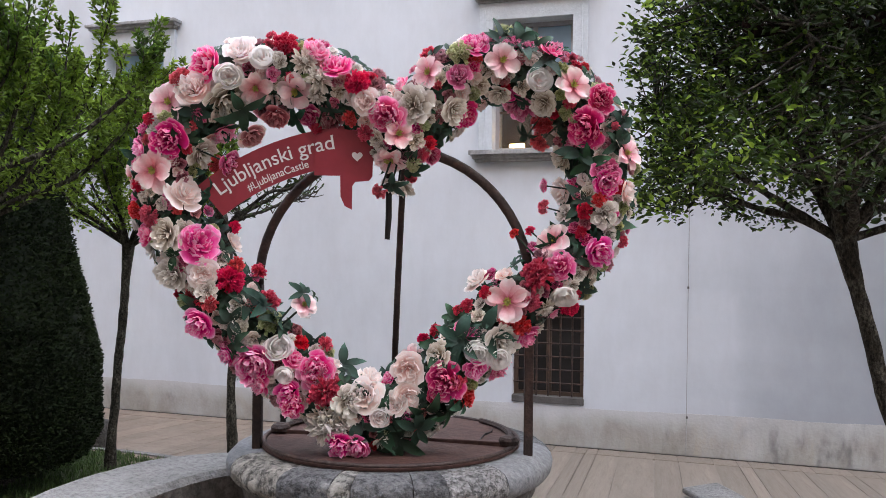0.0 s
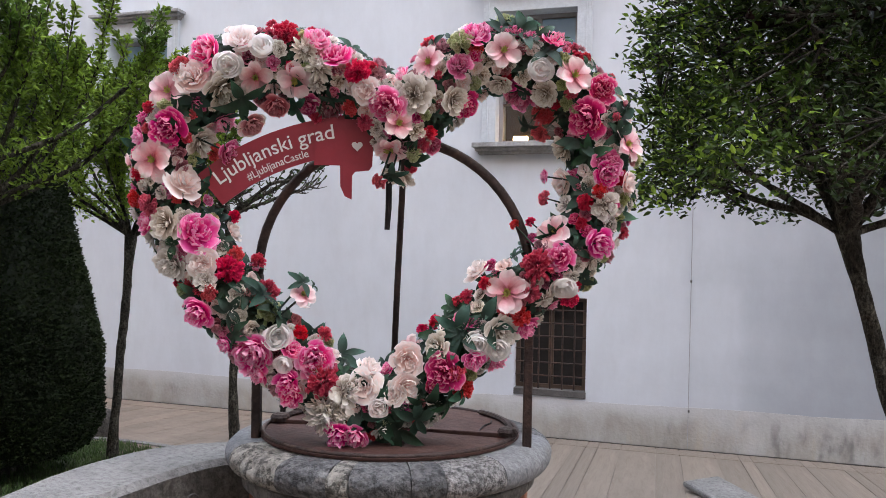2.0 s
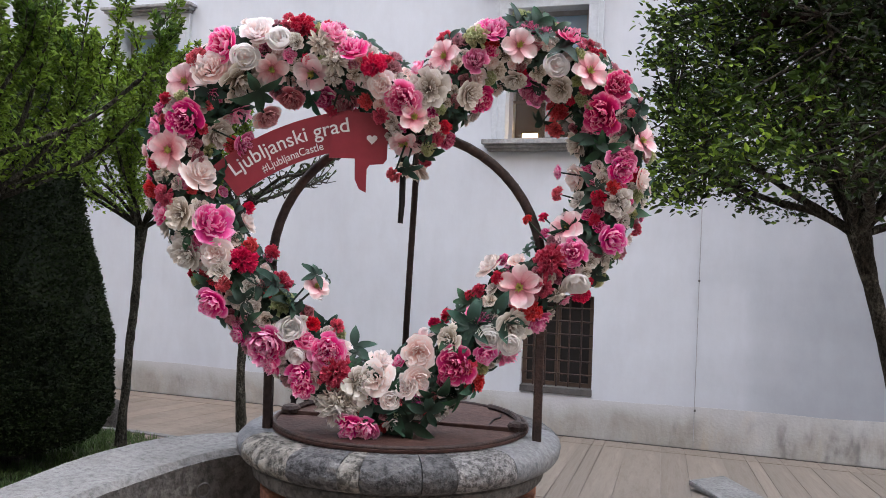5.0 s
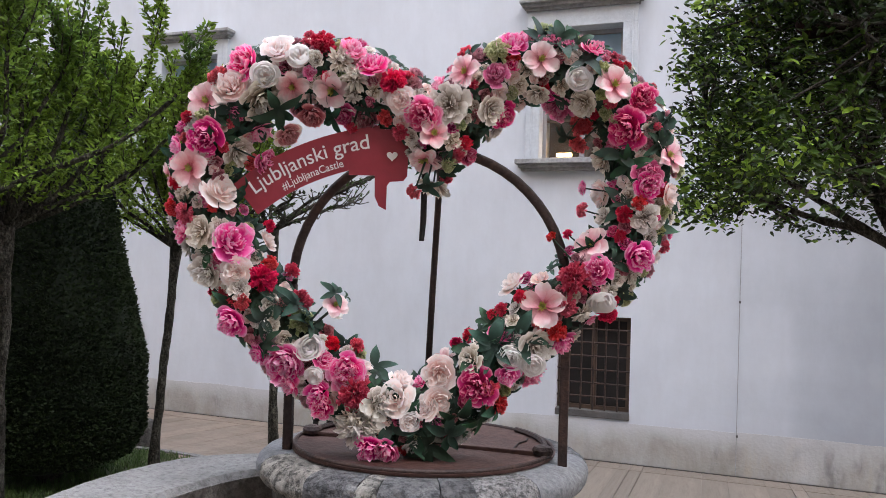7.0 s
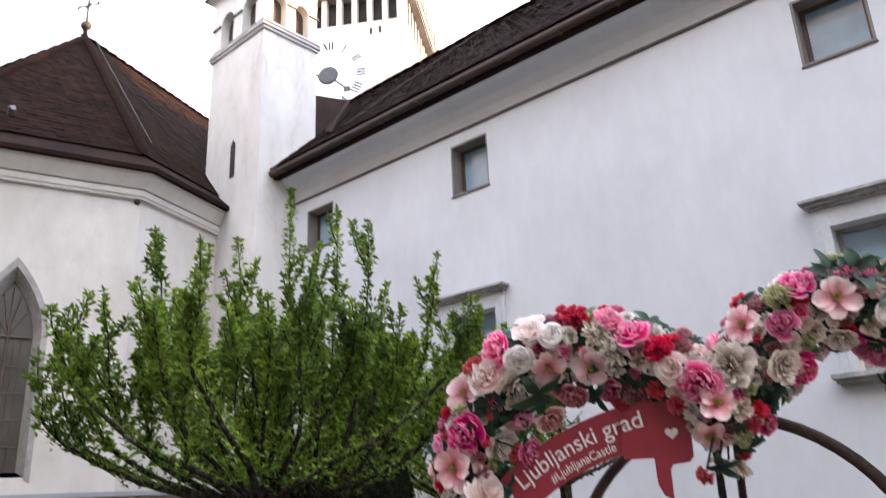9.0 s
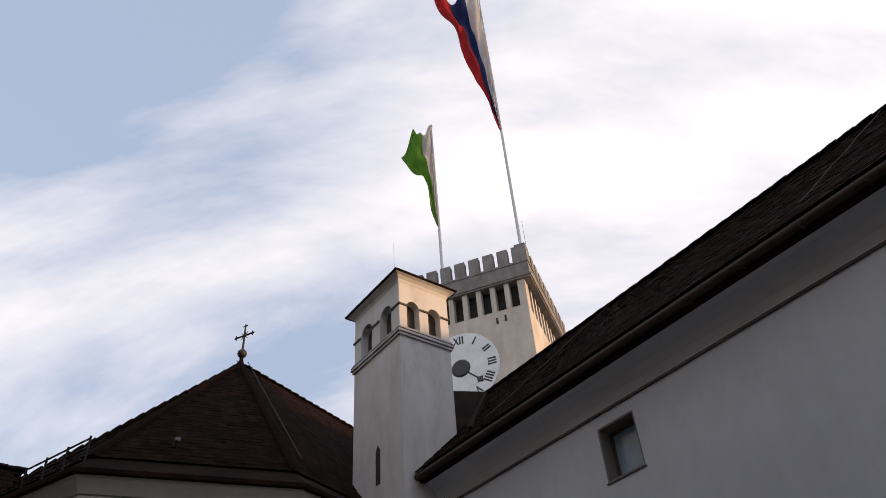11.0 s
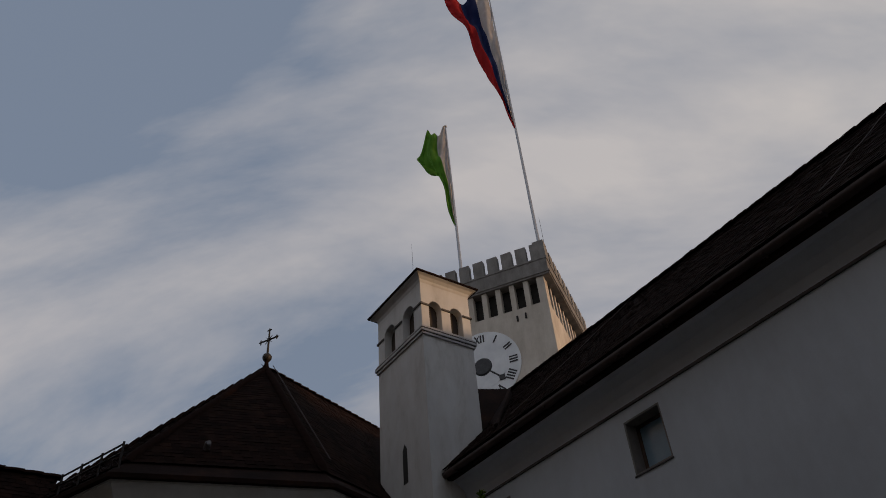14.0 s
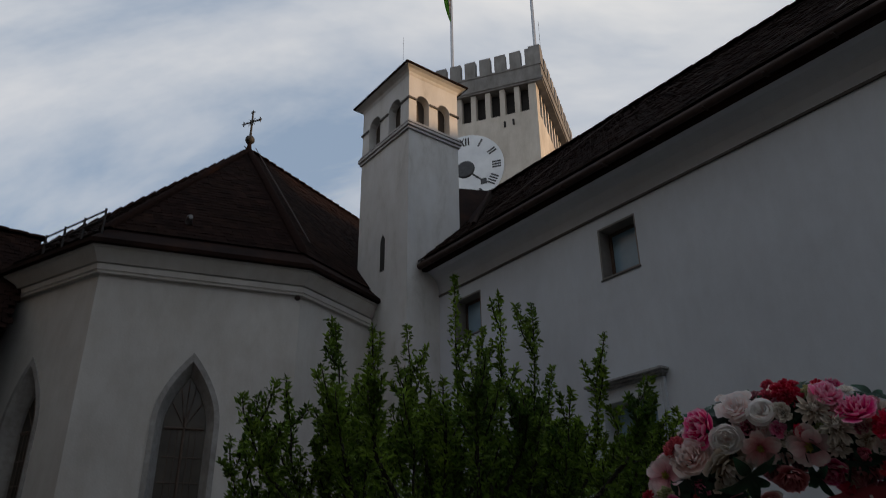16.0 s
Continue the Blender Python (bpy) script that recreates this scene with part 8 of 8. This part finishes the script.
# dusky blooms along the inner edge over the sign
for kind, u, v, r in (("peony_mauve", -0.62, 0.47, 0.045), ("leaf", -0.55, 0.46, 0.05), ("peony_crimson", -0.50, 0.48, 0.04), ("peony_mauve", -0.42, 0.47, 0.045), ("leaf", -0.36, 0.45, 0.05), ("peony_mauve", -0.70, 0.40, 0.04), ("peony_crimson", -0.78, 0.30, 0.045), ("leaf", -0.84, 0.20, 0.045), ("cluster_red", -0.47, 0.43, 0.025), ("peony_blush", -0.33, 0.47, 0.04)):
    set_bloom(kind, u, v, r, 0.5, 0.04)
# the tassel of blooms that hangs in the notch
for kind, u, v, r in (("leaf", -0.13, 0.28, 0.05), ("cluster_red", -0.235, 0.20, 0.03), ("peony_mauve", -0.13, 0.33, 0.045), ("leaf", -0.19, 0.22, 0.04), ("cluster_red", -0.08, 0.34, 0.03)):
    set_bloom(kind, u, v, r, 0.4, 0.08)

# the foot of the heart: pale blooms round a dark leafy tuft, two bright pink ones below
for kind, u, v, r in (("peony_pink", -0.362, -0.716, 0.052), ("peony_pink", -0.302, -0.722, 0.050), ("leaf", -0.248, -0.59, 0.080), ("leaf", -0.23, -0.64, 0.075), ("leaf", -0.157, -0.70, 0.07), ("leaf", -0.08, -0.66, 0.06), ("dahlia", -0.406, -0.645, 0.075), ("dahlia", -0.37, -0.59, 0.06), ("peony_blush", -0.279, -0.53, 0.065), ("peony_blush", -0.119, -0.54, 0.055),
                      ("peony_blush", -0.121, -0.438, 0.06), ("rose_white", -0.218, -0.609, 0.035), ("peony_pink", -0.449, -0.442, 0.06), ("peony_pink", -0.532, -0.572, 0.045), ("peony_pink", -0.667, -0.434, 0.07), ("peony_pink", -0.869, -0.285, 0.055), ("rose_white", 0.124, -0.368, 0.042), ("rose_white", 0.205, -0.398, 0.043), ("rose_white", -0.579, -0.356, 0.047), ("magnolia", -0.492, -0.203, 0.05), ("leaf", -0.49, -0.16, 0.04)):
    set_bloom(kind, u, v, r, 0.25, 0.125, 0.18)

# ---- banner sign ----
sign = thing("banner_sign", *heart_point(-0.5, 0.2, 0.03), label="dark red ribbon-shaped sign with white lettering inside the heart", category="sign")
SIGN_RED = surface("sign_red", mixed(
    mottle([(0.3, (0.235, 0.018, 0.030)), (0.7, (0.285, 0.025, 0.042))], 5, 5),
    mottle([(0.4, (0.85, 0.82, 0.82)), (0.6, (1, 1, 1))], 30, 5), "MULTIPLY", 0.5), 0.5, bump=0.05, bump_scale=50)
SIGN_WHITE = surface("sign_lettering", mottle([(0.3, (0.66, 0.62, 0.62)), (0.7, (0.76, 0.73, 0.73))], 20, 4), 0.55)
B0, B1, B2 = Vector((-0.875, 0.145)), Vector((-0.665, 0.335)), Vector((-0.36, 0.375))


def along(t):
    """A point of the ribbon's middle line and its left-hand normal."""
    p = B0 * (1 - t) ** 2 + B1 * 2 * t * (1 - t) + B2 * t * t
    d = ((B1 - B0) * (1 - t) + (B2 - B1) * t).normalized()
    return p, Vector((-d.y, d.x)), d


def plate(outlines, depth0, depth1, mat, name, parent, label=""):
    bm = bmesh.new()
    for line in outlines:
        f = [bm.verts.new(heart_point(p[0], p[1], depth1)) for p in line]
        b = [bm.verts.new(heart_point(p[0], p[1], depth0)) for p in line]
        bm.faces.new(f)
        bm.faces.new(b[::-1])
        for k in range(len(line)):
            bm.faces.new((f[k], b[k], b[(k + 1) % len(line)], f[(k + 1) % len(line)]))
    bmesh.ops.recalc_face_normals(bm, faces=bm.faces)
    return part(name, bm, mat, parent, label)


band_top = [along(0.05 + 0.95 * k / 20) for k in range(21)]
outline = [tuple(p + n * 0.072) for p, n, d in band_top] + [tuple(p - n * 0.072) for p, n, d in band_top[::-1]]
plate([outline], -0.072, -0.065, SIGN_RED, "ribbon", sign)
bow = [(-0.475, 0.262), (-0.47, 0.41), (-0.40, 0.436), (-0.27, 0.425), (-0.258, 0.40), (-0.262, 0.262), (-0.275, 0.245), (-0.325, 0.240), (-0.335, 0.225), (-0.336, 0.137), (-0.362, 0.150), (-0.378, 0.185), (-0.380, 0.262)]
plate([bow], -0.064, -0.056, SIGN_RED, "bow", sign)
heart_dots = []
for k in range(28):
    a = 2 * math.pi * k / 28
    heart_dots.append((-0.318 + 0.00125 * 16 * math.sin(a) ** 3, 0.334 + 0.00125 * (13 * math.cos(a) - 5 * math.cos(2 * a) - 2 * math.cos(3 * a) - math.cos(4 * a))))
plate([heart_dots], -0.055, -0.053, SIGN_WHITE, "heart_emblem", sign)


def lettering(text, t0, t1, rise, size, name):
    """Words bent along the ribbon."""
    cu = bpy.data.curves.new(name, "FONT")
    cu.body, cu.size, cu.extrude, cu.offset = text, 1.0, 0.0, 0.006
    tmp = bpy.data.objects.new(name, cu)
    scene.collection.objects.link(tmp)
    dg = bpy.context.evaluated_depsgraph_get()
    me = bpy.data.meshes.new_from_object(tmp.evaluated_get(dg))
    bpy.data.objects.remove(tmp)
    bm = bmesh.new()
    bm.from_mesh(me)
    bpy.data.meshes.remove(me)
    w = max(v.co.x for v in bm.verts)
    for v in bm.verts:
        t = t0 + (t1 - t0) * v.co.x / w
        p, n, d = along(t)
        q = p + n * (rise + v.co.y * size)
        v.co = heart_point(q.x, q.y, -0.0545 if t > 0.80 else -0.0625)
    return part(name, bm, SIGN_WHITE, sign)


lettering("Ljubljanski grad", 0.115, 0.93, -0.008, 0.075, "lettering")
lettering("#LjubljanaCastle", 0.30, 0.745, -0.055, 0.040, "lettering")

# ---- pieces of the setting: paving slabs and rubble stones ----
bm = bmesh.new()
box(bm, -0.5, 0.5, -0.5, 0.5, -0.5, 0.5, bevel=0.006)
me_slab = bpy.data.meshes.new("paving_slab")
bm.to_mesh(me_slab)
bm.free()
me_slab.materials.append(PAVER)
pavement = tagged(new("pavement"), "sand-coloured stone slab paving along the white wall", "paving", kind="structure")
rnd = random.Random(5)
slope = math.atan2(FALL[3] - FALL[1], FALL[2] - FALL[0])
far_slabs = []
count = 0
x = -10.9
while x < 9.0:
    w = rnd.choice((0.12, 0.12, 0.24, 0.24, 0.24, 0.36))
    row_y = 8.545
    while row_y > -7.6:
        depth = 0.36 if row_y > 8.54 else rnd.uniform(2.4, 4.0)
        if row_y > FALL[0] + 0.001 > row_y - depth:  # a joint where the slope begins
            depth = row_y - FALL[0]
        cx_, cy_ = x + w / 2, row_y - depth / 2
        near = -4.2 < cx_ < 2.6 and row_y > 5.3
        if not inside(cx_, cy_, lawn_edge) and not (cx_ < -2.0 and cy_ < 3.2) and (Vector((cx_, cy_)) - Vector((WC.x, WC.y))).length > 0.85:
            m = Matrix.Translation((cx_, cy_, ground_z(cy_) - 0.022 + rnd.uniform(-0.0006, 0.0008))) @ Matrix.Rotation(slope if cy_ > 3.0 else 0.0, 4, "X") @ Matrix.Rotation(rnd.uniform(-0.003, 0.003), 4, "Z") @ Matrix.Diagonal((w - 0.004, depth - 0.004, 0.05, 1))
            if near and count < 300:
                shared("paving_slab", me_slab, None, pavement, m)
                count += 1
            else:
                far_slabs.append(m)
        row_y -= depth
    x += w
SLAB_T = ([(sx * 0.5, sy * 0.5, sz * 0.5) for sz in (-1, 1) for sx, sy in ((-1, -1), (1, -1), (1, 1), (-1, 1))], [(4, 5, 6, 7), (0, 1, 5, 4), (1, 2, 6, 5), (2, 3, 7, 6), (3, 0, 4, 7)])
PAVER_FAR = surface("sandstone_paving_joined", mixed(vary(
    mottle([(0.3, (0.184, 0.145, 0.112)), (0.55, (0.223, 0.177, 0.14)), (0.75, (0.262, 0.213, 0.17))], 1.7, 7), 0.11, True),
    mottle([(0.36, (0.72, 0.68, 0.64)), (0.55, (1, 1, 1))], 11, 9, 0.7), "MULTIPLY", 0.6), 0.85, bump=0.25, bump_scale=60)
tagged(many("paving_rest", SLAB_T, far_slabs, PAVER_FAR, pavement), kind="stuff")

foot = [o for o in chapel.children if o.name.startswith("foot_wall")][0]
stones = []
for v in range(3):
    bm = bmesh.new()
    bmesh.ops.create_icosphere(bm, subdivisions=2, radius=0.5)
    for q in bm.verts:
        q.co += 0.09 * Vector((noise.noise(q.co * 2 + Vector((v * 5, 0, 0))), noise.noise(q.co * 2 + Vector((0, v * 5, 3))), noise.noise(q.co * 2 + Vector((7, 0, v * 5)))))
        q.co.x, q.co.z = max(-0.40, min(0.40, q.co.x)), max(-0.38, min(0.38, q.co.z))
    me = bpy.data.meshes.new("rubble_stone")
    bm.to_mesh(me)
    bm.free()
    me.materials.append(RUBBLE)
    stones.append(me)
for p, q in ((C1, (C1[0] + NAVE.x * 2.2, C1[1] + NAVE.y * 2.2)), (C2, C1)):
    p, q = Vector((*p, 0)), Vector((*q, 0))
    d = (q - p).normalized()
    outv = Vector((d.y, -d.x, 0))
    rotz = math.atan2(d.y, d.x)
    done = []
    tries = 0
    while tries < 6000:
        tries += 1
        big = max(0.10, 0.46 * (1 - tries / 2600))
        w = big * rnd.uniform(0.55, 1.1)
        h = w * rnd.uniform(0.45, 0.85)
        s, z = rnd.uniform(0.0, (q - p).length), rnd.uniform(-0.55, 1.9)
        if any(abs(s - s_) < 0.40 * (w + w_) and abs(z - z_) < 0.40 * (h + h_) for s_, z_, w_, h_ in done):
            continue
        done.append((s, z, w, h))
        o = p + d * s + outv * -0.05 + Vector((0, 0, z))
        m = WORLD[chapel].inverted() @ Matrix.Translation(o) @ Matrix.Rotation(rotz, 4, "Z") @ Matrix.Rotation(rnd.uniform(-0.3, 0.3), 4, "Y") @ Matrix.Diagonal((w * 1.1, 0.14, h * 1.1, 1))
        shared("rubble_stone", rnd.choice(stones), None, foot, m)
